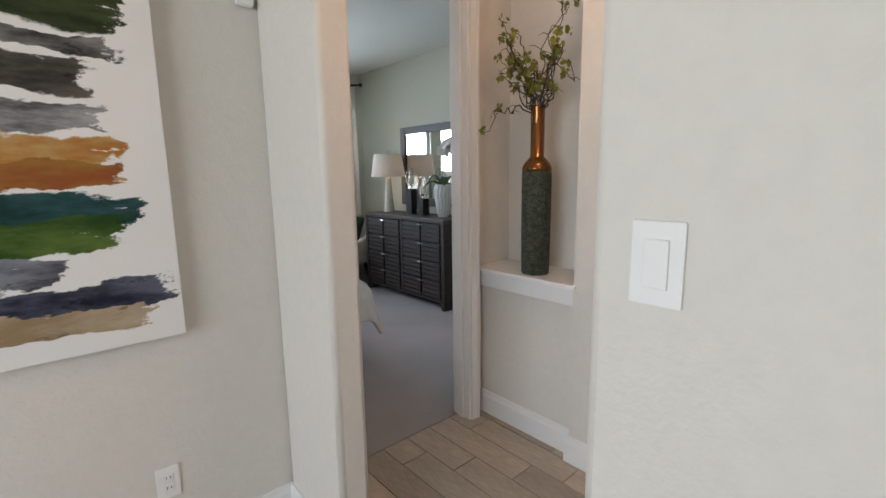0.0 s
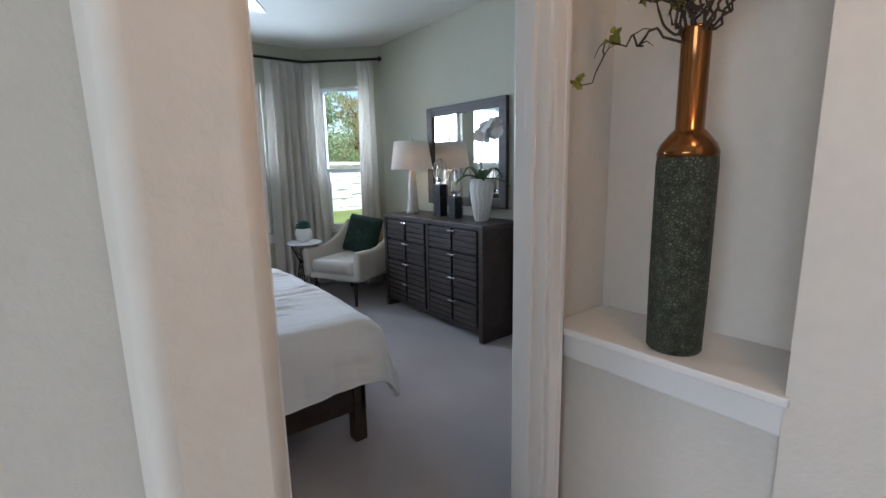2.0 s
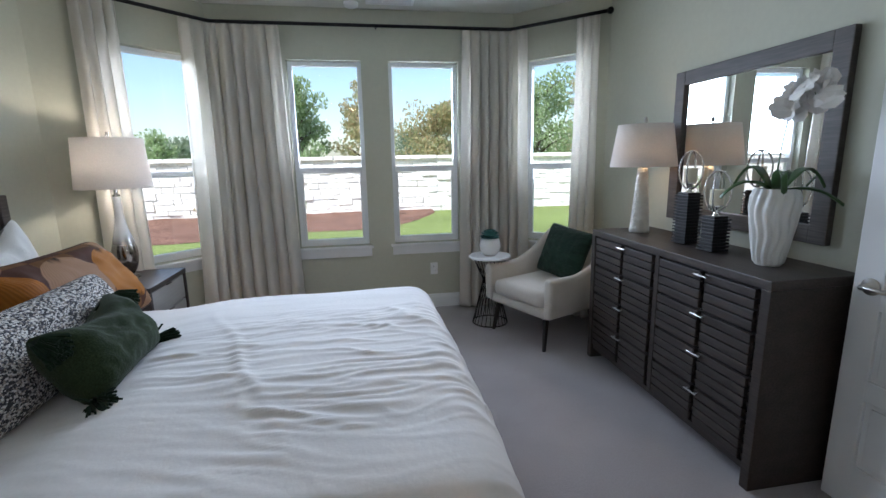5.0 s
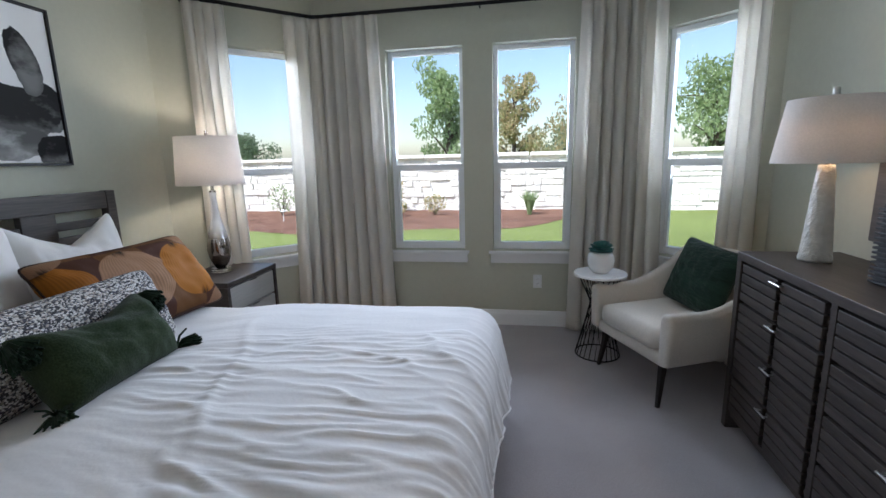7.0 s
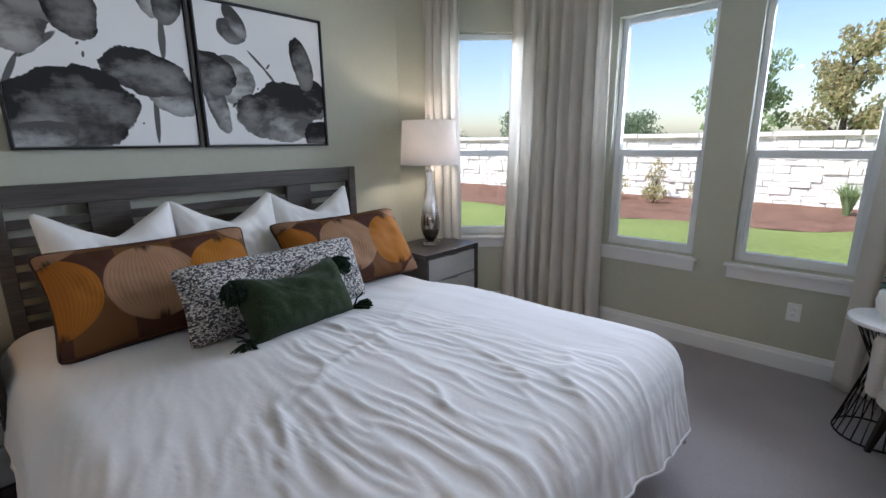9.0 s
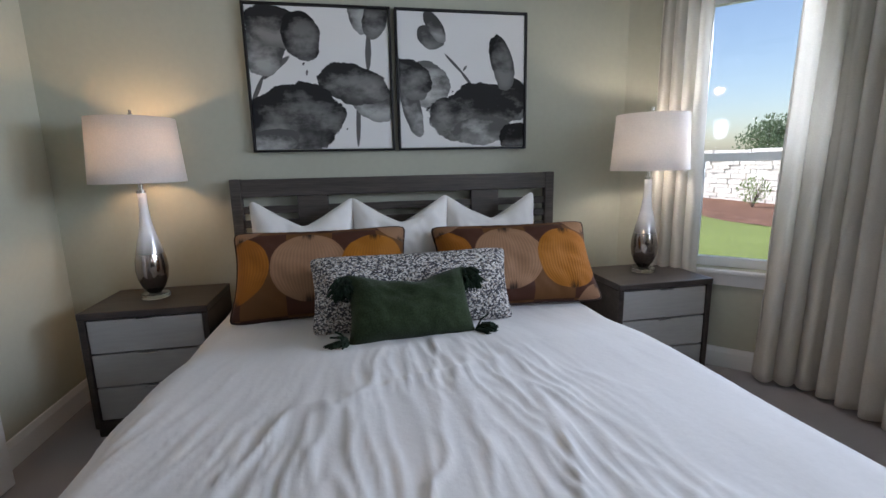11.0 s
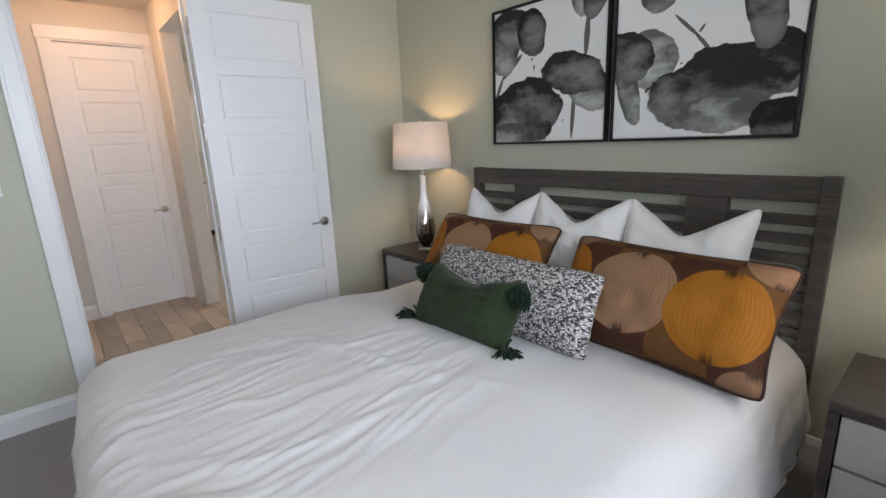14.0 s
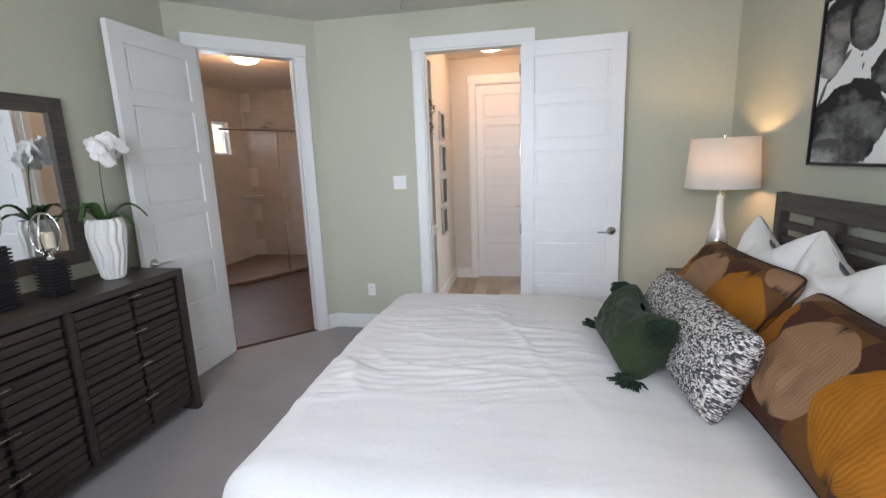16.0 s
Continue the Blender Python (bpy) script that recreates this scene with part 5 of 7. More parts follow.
def ink(blobs, strokes):
    """Ink washes on white paper: blobs are (cx, cy, rx, ry, turn, tone), strokes are (x0, y0, x1, y1, width)."""
    def build(K):
        col = (0.80, 0.79, 0.77)
        col = K.mix(0.0, col, col)
        for i, (x0, y0, x1, y1, wd) in enumerate(strokes):
            ln = math.hypot(x1 - x0, y1 - y0)
            d = K.ellipse((x0 + x1) / 2, (y0 + y1) / 2, ln / 2, wd, math.atan2(y1 - y0, x1 - x0), 0.5, 9, i + 3.3)
            col = K.mix(K.math('MULTIPLY', K.math('SUBTRACT', 1.0, K.step(d, 0.9, 1.1)), 0.9), col, (0.05, 0.048, 0.046))
        for i, (cx, cy, rx, ry, rot, tone) in enumerate(blobs):
            d = K.ellipse(cx, cy, rx * 1.06, ry * 1.06, rot, 0.90, 3.3, i * 2.1)
            d = K.math('ADD', d, K.math('MULTIPLY', K.math('SUBTRACT', K.noise(11.0, 5, K.scaled(1, 1, i * 4.3, i)), 0.5), 0.32))
            inside = K.math('SUBTRACT', 1.0, K.step(d, 0.975, 1.015))
            wash = K.noise(3.0, 5, K.scaled(1.0, 1.6, i * 3.7, i), 0.6)
            wash2 = K.noise(9.0, 4, K.scaled(1.0, 0.8, i * 1.7, 2 * i), 0.6)
            f = K.math('ADD', K.step(wash, 0.36, 0.66), K.math('MULTIPLY', K.math('SUBTRACT', wash2, 0.5), 0.5), clamp=True)
            rim = K.step(d, 0.55, 1.0)
            f = K.math('ADD', K.math('MULTIPLY', f, 0.95), K.math('MULTIPLY', K.math('SUBTRACT', cy, K.v), 0.55 / ry), clamp=True)
            f = K.math('SUBTRACT', f, K.math('MULTIPLY', rim, 0.40), clamp=True)
            c = K.mix(f, (0.018 + tone * 0.2, 0.017 + tone * 0.2, 0.017 + tone * 0.19), (0.22 + tone * 0.6, 0.215 + tone * 0.6, 0.205 + tone * 0.58))
            col = K.mix(inside, col, c)
        return col, None
    return build


ARTS = uvmat("ink_wash_one", ink(
    [(0.11, 0.72, 0.14, 0.20, -0.35, 0.30), (0.20, 0.86, 0.22, 0.13, -0.25, 0.06), (0.37, 0.80, 0.13, 0.16, 0.35, 0.0), (0.79, 0.97, 0.075, 0.13, 0.2, 0.35), (0.91, 0.95, 0.08, 0.15, -0.2, 0.03), (0.87, 0.33, 0.17, 0.11, -0.55, 0.38), (0.73, 0.47, 0.25, 0.135, -0.12, 0.06), (0.28, 0.21, 0.34, 0.235, 0.10, 0.04), (0.12, 0.05, 0.19, 0.09, 0.15, 0.42)],
    [(0.00, 0.33, 0.09, 0.52, 0.016), (0.08, 0.50, 0.28, 0.66, 0.022), (0.10, 0.50, 0.16, 0.60, 0.008), (0.74, 0.01, 0.76, 0.36, 0.017), (0.84, 0.56, 0.855, 0.84, 0.022), (0.395, 0.53, 0.40, 0.57, 0.008), (0.37, 0.60, 0.385, 0.62, 0.007), (0.66, 0.14, 0.67, 0.15, 0.006)]), 0.85)
ARTN = uvmat("ink_wash_two", ink(
    [(0.25, 0.82, 0.11, 0.075, -0.35, 0.32), (0.28, 0.90, 0.12, 0.055, -1.0, 0.25), (0.22, 0.47, 0.16, 0.17, 0.9, 0.62), (0.09, 0.30, 0.07, 0.20, 0.25, 0.45), (0.07, 0.52, 0.13, 0.17, 0.9, 0.05), (0.93, 0.36, 0.11, 0.15, 0.2, 0.03), (0.60, 0.28, 0.38, 0.19, 0.16, 0.05), (0.66, 0.13, 0.27, 0.10, 0.05, 0.48), (0.81, 0.66, 0.085, 0.21, 0.30, 0.0), (0.93, 0.07, 0.13, 0.11, 0.1, 0.0)],
    [(0.36, 0.70, 0.50, 0.56, 0.011), (0.48, 0.58, 0.58, 0.46, 0.011), (0.50, 0.58, 0.53, 0.62, 0.008), (0.88, 0.48, 0.95, 0.40, 0.018), (0.41, 0.42, 0.42, 0.43, 0.007)]), 0.85)
art_panel("framed_art", pose(0.0, 1.505, 1.865, 0, 0, 90), 0.83, 0.825, 0.045, ARTS, "black framed ink wash flowers over the headboard", 0.016)
art_panel("framed_art", pose(0.0, 2.360, 1.865, 0, 0, 90), 0.83, 0.825, 0.045, ARTN, "black framed ink wash leaves over the headboard", 0.016)


def strokes_abstract(K):
    """Broad dragged strokes of dark green, charcoal, ochre and slate across white."""
    col = K.mix(0.0, (0.78, 0.77, 0.76), (0.78, 0.77, 0.76))
    rows = [(0.845, 0.078, 0.42, 0.96, (0.010, 0.016, 0.005), (0.045, 0.06, 0.02)), (0.745, 0.020, 0.55, 0.97, (0.02, 0.02, 0.02), (0.25, 0.24, 0.23)), (0.672, 0.042, 0.5, 0.90, (0.015, 0.013, 0.012), (0.10, 0.09, 0.075)), (0.582, 0.036, 0.35, 0.92, (0.035, 0.035, 0.04), (0.35, 0.35, 0.36)), (0.478, 0.058, 0.45, 0.93, (0.36, 0.14, 0.02), (0.48, 0.33, 0.13)), (0.435, 0.030, 0.45, 0.93, (0.26, 0.07, 0.02), (0.30, 0.16, 0.03)), (0.352, 0.046, 0.45, 0.96, (0.006, 0.030, 0.028), (0.03, 0.09, 0.10)), (0.292, 0.044, 0.35, 0.92, (0.015, 0.05, 0.006), (0.10, 0.16, 0.03)), (0.205, 0.034, 0.2, 0.80, (0.03, 0.033, 0.045), (0.22, 0.23, 0.27)), (0.140, 0.036, 0.4, 1.0, (0.012, 0.014, 0.030), (0.10, 0.11, 0.15)), (0.078, 0.034, 0.4, 0.96, (0.28, 0.20, 0.11), (0.42, 0.34, 0.24))]
    for i, (cy, hy, x0, x1, c0, c1) in enumerate(rows):
        n = K.noise(1.0, 7, K.scaled(4.5, 9.0, i * 5.1, i * 2.3), 0.62)
        big = K.noise(1.0, 3, K.scaled(1.7, 2.0, i * 3.3, i * 1.9), 0.5)
        warp = K.math('ADD', K.math('MULTIPLY', K.math('SUBTRACT', n, 0.5), 0.11), K.math('MULTIPLY', K.math('SUBTRACT', big, 0.5), 0.07))
        dv = K.math('ABSOLUTE', K.math('ADD', K.math('SUBTRACT', K.v, cy), warp))
        rag = K.noise(1.0, 7, K.scaled(7.0, 13.0, i * 1.1, i * 7.3), 0.68)
        edge = K.math('MULTIPLY', K.math('SUBTRACT', rag, 0.5), 0.30)
        inside = K.math('MULTIPLY', K.math('SUBTRACT', 1.0, K.step(dv, hy * 0.94, hy * 1.06)), K.math('SUBTRACT', 1.0, K.step(K.math('ADD', K.u, edge), x1 - 0.05, x1 - 0.035)))
        skip = K.noise(1.0, 6, K.scaled(9.0, 34.0, i * 2.7, i * 5.9), 0.7)
        inside = K.math('MULTIPLY', inside, K.step(K.math('ADD', skip, K.math('MULTIPLY', K.math('SUBTRACT', x1, K.u), 0.5)), 0.36, 0.42))
        inner = K.noise(1.0, 6, K.scaled(4.0, 13.0, i * 9.1, i * 4.3), 0.62)
        fleck = K.noise(1.0, 5, K.scaled(11.0, 22.0, i * 6.1, i * 8.3), 0.6)
        c = K.mix(K.step(inner, 0.36, 0.66), c0, c1)
        c = K.mix(K.math('MULTIPLY', K.step(fleck, 0.60, 0.68), 0.7), c, tuple(0.35 * q for q in c0))
        col = K.mix(inside, col, c)
    return col, None


PAINT = uvmat("dragged_paint_canvas", strokes_abstract, 0.7)
art_panel("canvas_painting", pose(0.403, -0.12, 1.487), 1.20, 1.20, 0.045, PAINT, "large abstract canvas of dragged green, ochre and slate strokes")


def agate(K, c0, c1, c2):
    d = K.ellipse(0.5, 0.5, 0.30, 0.35, 0.3, 0.5, 3.4, c0[0] * 31)
    ring = K.math('SINE', K.math('ADD', K.math('MULTIPLY', d, 19.0), K.math('MULTIPLY', K.noise(5.0, 4), 9.0)))
    stone = K.mix(K.step(ring, -0.8, 0.9), c0, c1)
    stone = K.mix(K.math('SUBTRACT', 1.0, K.step(d, 0.22, 0.34)), stone, c2)
    rim = K.step(d, 0.86, 0.97)
    stone = K.mix(rim, stone, (c0[0] * 0.5, c0[1] * 0.5, c0[2] * 0.5))
    return K.mix(K.math('SUBTRACT', 1.0, K.step(d, 0.98, 1.01)), (0.78, 0.79, 0.79), stone), None


def agate_frame(z, material, label):
    w, h, d = 0.295, 0.30, 0.03
    e = thing("agate_print", pose(2.48, -1.012 - w / 2, z - 0.02, 0, 0, -90), label, "wall art", "framed agate slices in the vestibule")
    f = 0.022
    bm = bmesh.new()
    box(bm, -w / 2, -d, -h / 2, -w / 2 + f, -0.003, h / 2, 0.003)
    box(bm, w / 2 - f, -d, -h / 2, w / 2, -0.003, h / 2, 0.003)
    box(bm, -w / 2 + f, -d, h / 2 - f, w / 2 - f, -0.003, h / 2, 0.003)
    box(bm, -w / 2 + f, -d, -h / 2, w / 2 - f, -0.003, -h / 2 + f, 0.003)
    part("frame", bm, SILVERF, e)
    bm = bmesh.new()
    a, b = 0.070, 0.072
    box(bm, -w / 2 + f, -0.016, -h / 2 + f, -a, -0.006, h / 2 - f)
    box(bm, a, -0.016, -h / 2 + f, w / 2 - f, -0.006, h / 2 - f)
    box(bm, -a, -0.016, b, a, -0.006, h / 2 - f)
    box(bm, -a, -0.016, -h / 2 + f, a, -0.006, -b)
    part("mat_board", bm, PAPER, e, "cream mat board")
    bm = bmesh.new()
    uvl = bm.loops.layers.uv.new("UVMap")
    fc = bm.faces.new([bm.verts.new(p) for p in ((-a, -0.008, -b), (a, -0.008, -b), (a, -0.008, b), (-a, -0.008, b))])
    for lp, uv in zip(fc.loops, ((0.0, 0.0), (1.0, 0.0), (1.0, 1.0), (0.0, 1.0))):
        lp[uvl].uv = uv
    me = bpy.data.meshes.new("print")
    bm.to_mesh(me)
    bm.free()
    me.materials.append(material)
    c = new("print", me)
    c.parent = e
    g = part("glazing", B(-w / 2 + f, -0.0235, -h / 2 + f, w / 2 - f, -0.022, h / 2 - f), GLASS, e)
    g.visible_shadow = False
    return e


for z, nm, cols in ((1.93, "grey", ((0.2, 0.2, 0.2), (0.5, 0.5, 0.5), (0.7, 0.7, 0.7))), (1.575, "purple", ((0.10, 0.025, 0.14), (0.36, 0.22, 0.42), (0.16, 0.03, 0.17))), (1.225, "brown", ((0.10, 0.06, 0.045), (0.30, 0.24, 0.20), (0.65, 0.62, 0.56))), (0.89, "blue", ((0.012, 0.045, 0.10), (0.06, 0.16, 0.28), (0.006, 0.012, 0.03)))):
    agate_frame(z, uvmat(nm + "_agate", lambda K, c=cols: agate(K, *c), 0.4), "silver framed %s agate slice on cream mat" % nm)


# ---------- niche vase with branches ----------
def niche_vase(m):
    CRUST = mat("green_crackle_glaze", (0.125, 0.145, 0.10), 0.55, var=(45, 0.75), var2=(9, 0.3), bump=(90, 0.8, 0.008))
    # crazed scales with black cracks between them
    nt = CRUST.node_tree
    pb = nt.nodes["Principled BSDF"]
    src = pb.inputs["Base Color"].links[0].from_socket
    tcn = nt.nodes.new("ShaderNodeTexCoord")
    vor = nt.nodes.new("ShaderNodeTexVoronoi")
    vor.feature = 'DISTANCE_TO_EDGE'
    vor.inputs["Scale"].default_value = 125
    vor.inputs["Randomness"].default_value = 1.0
    nt.links.new(tcn.outputs["Object"], vor.inputs["Vector"])
    ramp = nt.nodes.new("ShaderNodeMapRange")
    ramp.inputs["From Min"].default_value, ramp.inputs["From Max"].default_value = 0.0, 0.42
    nt.links.new(vor.outputs["Distance"], ramp.inputs["Value"])
    mixn = nt.nodes.new("ShaderNodeMix")
    mixn.data_type = 'RGBA'
    mixn.inputs["A"].default_value = (0.012, 0.016, 0.010, 1)
    nt.links.new(ramp.outputs["Result"], mixn.inputs["Factor"])
    nt.links.new(src, mixn.inputs["B"])
    nt.links.new(mixn.outputs["Result"], pb.inputs["Base Color"])
    bmpn = nt.nodes.new("ShaderNodeBump")
    bmpn.inputs["Strength"].default_value, bmpn.inputs["Distance"].default_value = 0.8, 0.004
    nt.links.new(ramp.outputs["Result"], bmpn.inputs["Height"])
    nt.links.new(bmpn.outputs[0], pb.inputs["Normal"])
    COPPER = mat("copper_bronze_glaze", (0.24, 0.105, 0.035), 0.16, 0.85, var=(6, 0.2))
    e = thing("floor_vase", m, "tall crackled green vase with a copper neck holding vine branches", "vase")
    part("body", lathe(bmesh.new(), [(0.0, 0), (0.066, 0), (0.070, 0.006), (0.073, 0.2), (0.074, 0.50), (0.072, 0.522)], 48), CRUST, e, "rough green crackle glazed body", smooth=True)
    part("shoulder", lathe(bmesh.new(), [(0.0735, 0.522), (0.0735, 0.535), (0.066, 0.555), (0.045, 0.582), (0.034, 0.592), (0.034, 0.83), (0.036, 0.836), (0.030, 0.836), (0.029, 0.70), (0.0, 0.69)], 40), COPPER, e, "glossy copper neck", smooth=True)
    TWIG = mat("vine_twig", (0.05, 0.034, 0.024), 0.8, var=(20, 0.3))
    VLEAF = mat("vine_leaf", (0.19, 0.19, 0.025), 0.6, var=(25, 0.35))
    rng = random.Random(11)
    for k in range(20):
        a = rng.uniform(0, 2 * math.pi)
        reach = rng.uniform(0.05, 0.22)
        if k == 0:
            ends = (-0.13, 0.27, 0.72)
        elif k == 1:
            ends = (-0.10, -0.24, 0.98)
        else:
            ends = (0.5 * reach * math.cos(a) - 0.06, 0.24 * math.sin(a) * rng.uniform(0.5, 1.0), rng.uniform(0.98, 1.26))
        p = Vector((0.01 * math.cos(a), 0.01 * math.sin(a), 0.74))
        top = Vector((0.4 * ends[0], 0.4 * ends[1], max(0.93, ends[2] * 0.85)))
        pts = []
        for j in range(29):
            t = j / 28
            q = p * (1 - t) ** 2 + top * 2 * t * (1 - t) + Vector(ends) * t * t
            q += Vector((noise.noise(Vector((t * 4, k, 1))), noise.noise(Vector((t * 4, k, 5))), noise.noise(Vector((t * 5, k, 9))))) * 0.11 * t
            q += Vector((noise.noise(Vector((t * 13, k, 21))), noise.noise(Vector((t * 13, k, 25))), noise.noise(Vector((t * 13, k, 29))))) * 0.035 * min(1, t * 3)
            if t < 0.25:
                q.x, q.y = max(-0.022, min(0.022, q.x)), max(-0.022, min(0.022, q.y))
            pts.append(q)
        bm = bmesh.new()
        tube(bm, pts, 0.0044, 5, taper=0.0015)
        for j in (12, 17, 20, 23):
            d = Vector((rng.uniform(-1, 1), rng.uniform(-1, 1), rng.uniform(-0.5, 0.6))).normalized()
            tube(bm, [pts[j], pts[j] + d * 0.03 + Vector((0, 0, 0.01)), pts[j] + d * 0.06], 0.002, 4, taper=0.001)
        br = part("branch", bm, TWIG, e, smooth=True)
        bm = bmesh.new()
        for j in ((16, 22, 28) if k % 3 else (20, 27)):
            hub = pts[j] + Vector((rng.uniform(-1, 1), rng.uniform(-1, 1), rng.uniform(-1, 0.3))) * 0.022
            for q in range(rng.randrange(6, 11)):
                c = hub + Vector((rng.uniform(-1, 1), rng.uniform(-1, 1), rng.uniform(-1, 1))) * 0.018
                rot = Matrix.Translation(c) @ Euler((rng.uniform(0, 6), rng.uniform(0, 6), rng.uniform(0, 6))).to_matrix().to_4x4()
                s = rng.uniform(0.009, 0.016)
                bm.faces.new([bm.verts.new(rot @ (Vector(v) * s)) for v in ((-1, 0, 0.2), (-0.4, 0.75, 0), (0.5, 0.7, 0.05), (1.1, 0, 0.25), (0.5, -0.7, 0.05), (-0.4, -0.75, 0))])
        part("leaves", bm, VLEAF, br, "small yellow green vine leaves")
    return e


niche_vase(pose(2.565, -0.435, 0.889))


# ---------- fixtures ----------
def wall_plate(name, m, w, h, label, cat, kind_):
    """Face toward +y of the pose, wall at y = 0."""
    e = thing(name, m, label, cat)
    part("plate", B(-w / 2, 0.0, -h / 2, w / 2, 0.006, h / 2, 0.0025), PLATE, e)
    n = max(1, round(w / 0.07))
    if kind_ == "switch":
        for k in range(n):
            x = (k - (n - 1) / 2) * 0.046
            part("rocker", B(x - 0.0165, 0.0045, -0.033, x + 0.0165, 0.010, 0.033, 0.002), PLATE, e)
    else:
        for z in (-0.0195, 0.0195):
            part("socket", B(-0.0165, 0.0045, z - 0.014, 0.0165, 0.0085, z + 0.014, 0.003), PLATE, e)
            bm = bmesh.new()
            for x in (-0.006, 0.006):
                box(bm, x - 0.0012, 0.0086, z - 0.003, x + 0.0012, 0.0092, z + 0.006)
            part("slots", bm, BLACKF, e)
    return e


wall_plate("light_switch", pose(2.647, 0.0, 1.365), 0.117, 0.117, "white two rocker light switch plate", "light switch", "switch")
wall_plate("wall_outlet", pose(2.975, 0.0, 0.375), 0.072, 0.117, "white duplex wall outlet on sage wall", "outlet", "outlet")
wall_plate("wall_outlet", pose(2.72, BY, 0.395, 0, 0, 180), 0.072, 0.117, "white wall outlet under the bay windows", "outlet", "outlet")
wall_plate("light_switch", pose(1.288, -1.594, 1.285, 0, 0, 90), 0.070, 0.114, "white single rocker light switch plate", "light switch", "switch")
wall_plate("wall_outlet", pose(0.905, -0.12, 0.35, 0, 0, 180), 0.072, 0.117, "white wall outlet in the hall", "outlet", "outlet")
wall_plate("wall_outlet", pose(2.48, -1.45, 0.42, 0, 0, 90), 0.072, 0.117, "white wall outlet in the vestibule", "outlet", "outlet")

det = thing("alarm_detector", pose(1.295, -0.122, 2.03, 0, 0, 0), "small white wall mounted alarm detector", "detector")
part("housing", B(-0.03, -0.035, -0.045, 0.03, 0.0, 0.07, 0.012), PLATE, det, smooth=False)
part("lens", B(-0.018, -0.038, -0.03, 0.018, -0.034, 0.02, 0.003), CERAMIC, det)


def vent():
    e = thing("ceiling_vent", pose(2.37, 4.10, H, 0, 0, 0), "white louvred ceiling air vent", "vent")
    # flat black sheet painted in for the shade of the duct above the louvres
    part("backing", B(-0.17, -0.07, -0.004, 0.17, 0.07, -0.002), BLACKF, e)
    bm = bmesh.new()
    box(bm, -0.20, -0.095, -0.012, 0.20, -0.072, -0.001, 0.003)
    box(bm, -0.20, 0.072, -0.012, 0.20, 0.095, -0.001, 0.003)
    box(bm, -0.20, -0.072, -0.012, -0.172, 0.072, -0.001, 0.003)
    box(bm, 0.172, -0.072, -0.012, 0.20, 0.072, -0.001, 0.003)
    part("frame", bm, TRIM, e)
    for x in (-0.062, 0.062):
        part("divider", B(x - 0.006, -0.072, -0.013, x + 0.006, 0.072, -0.005), TRIM, e)
    for k in range(7):
        y = -0.06 + k * 0.02
        part("slat", B(-0.172, y - 0.004, -0.011, 0.172, y + 0.006, -0.007, 0.001), TRIM, e)


vent()
sd2 = thing("smoke_detector", pose(2.05, 4.20, H), "round white ceiling smoke detector", "detector")
part("housing", lathe(bmesh.new(), [(0.0, -0.038), (0.045, -0.036), (0.058, -0.026), (0.062, -0.008), (0.062, -0.001), (0.0, -0.001)], 32), PLATE, sd2, smooth=True)


FROST = mat("frosted_white_glass", (0.82, 0.82, 0.80), 0.35, var=(8, 0.02), coat=0.2)


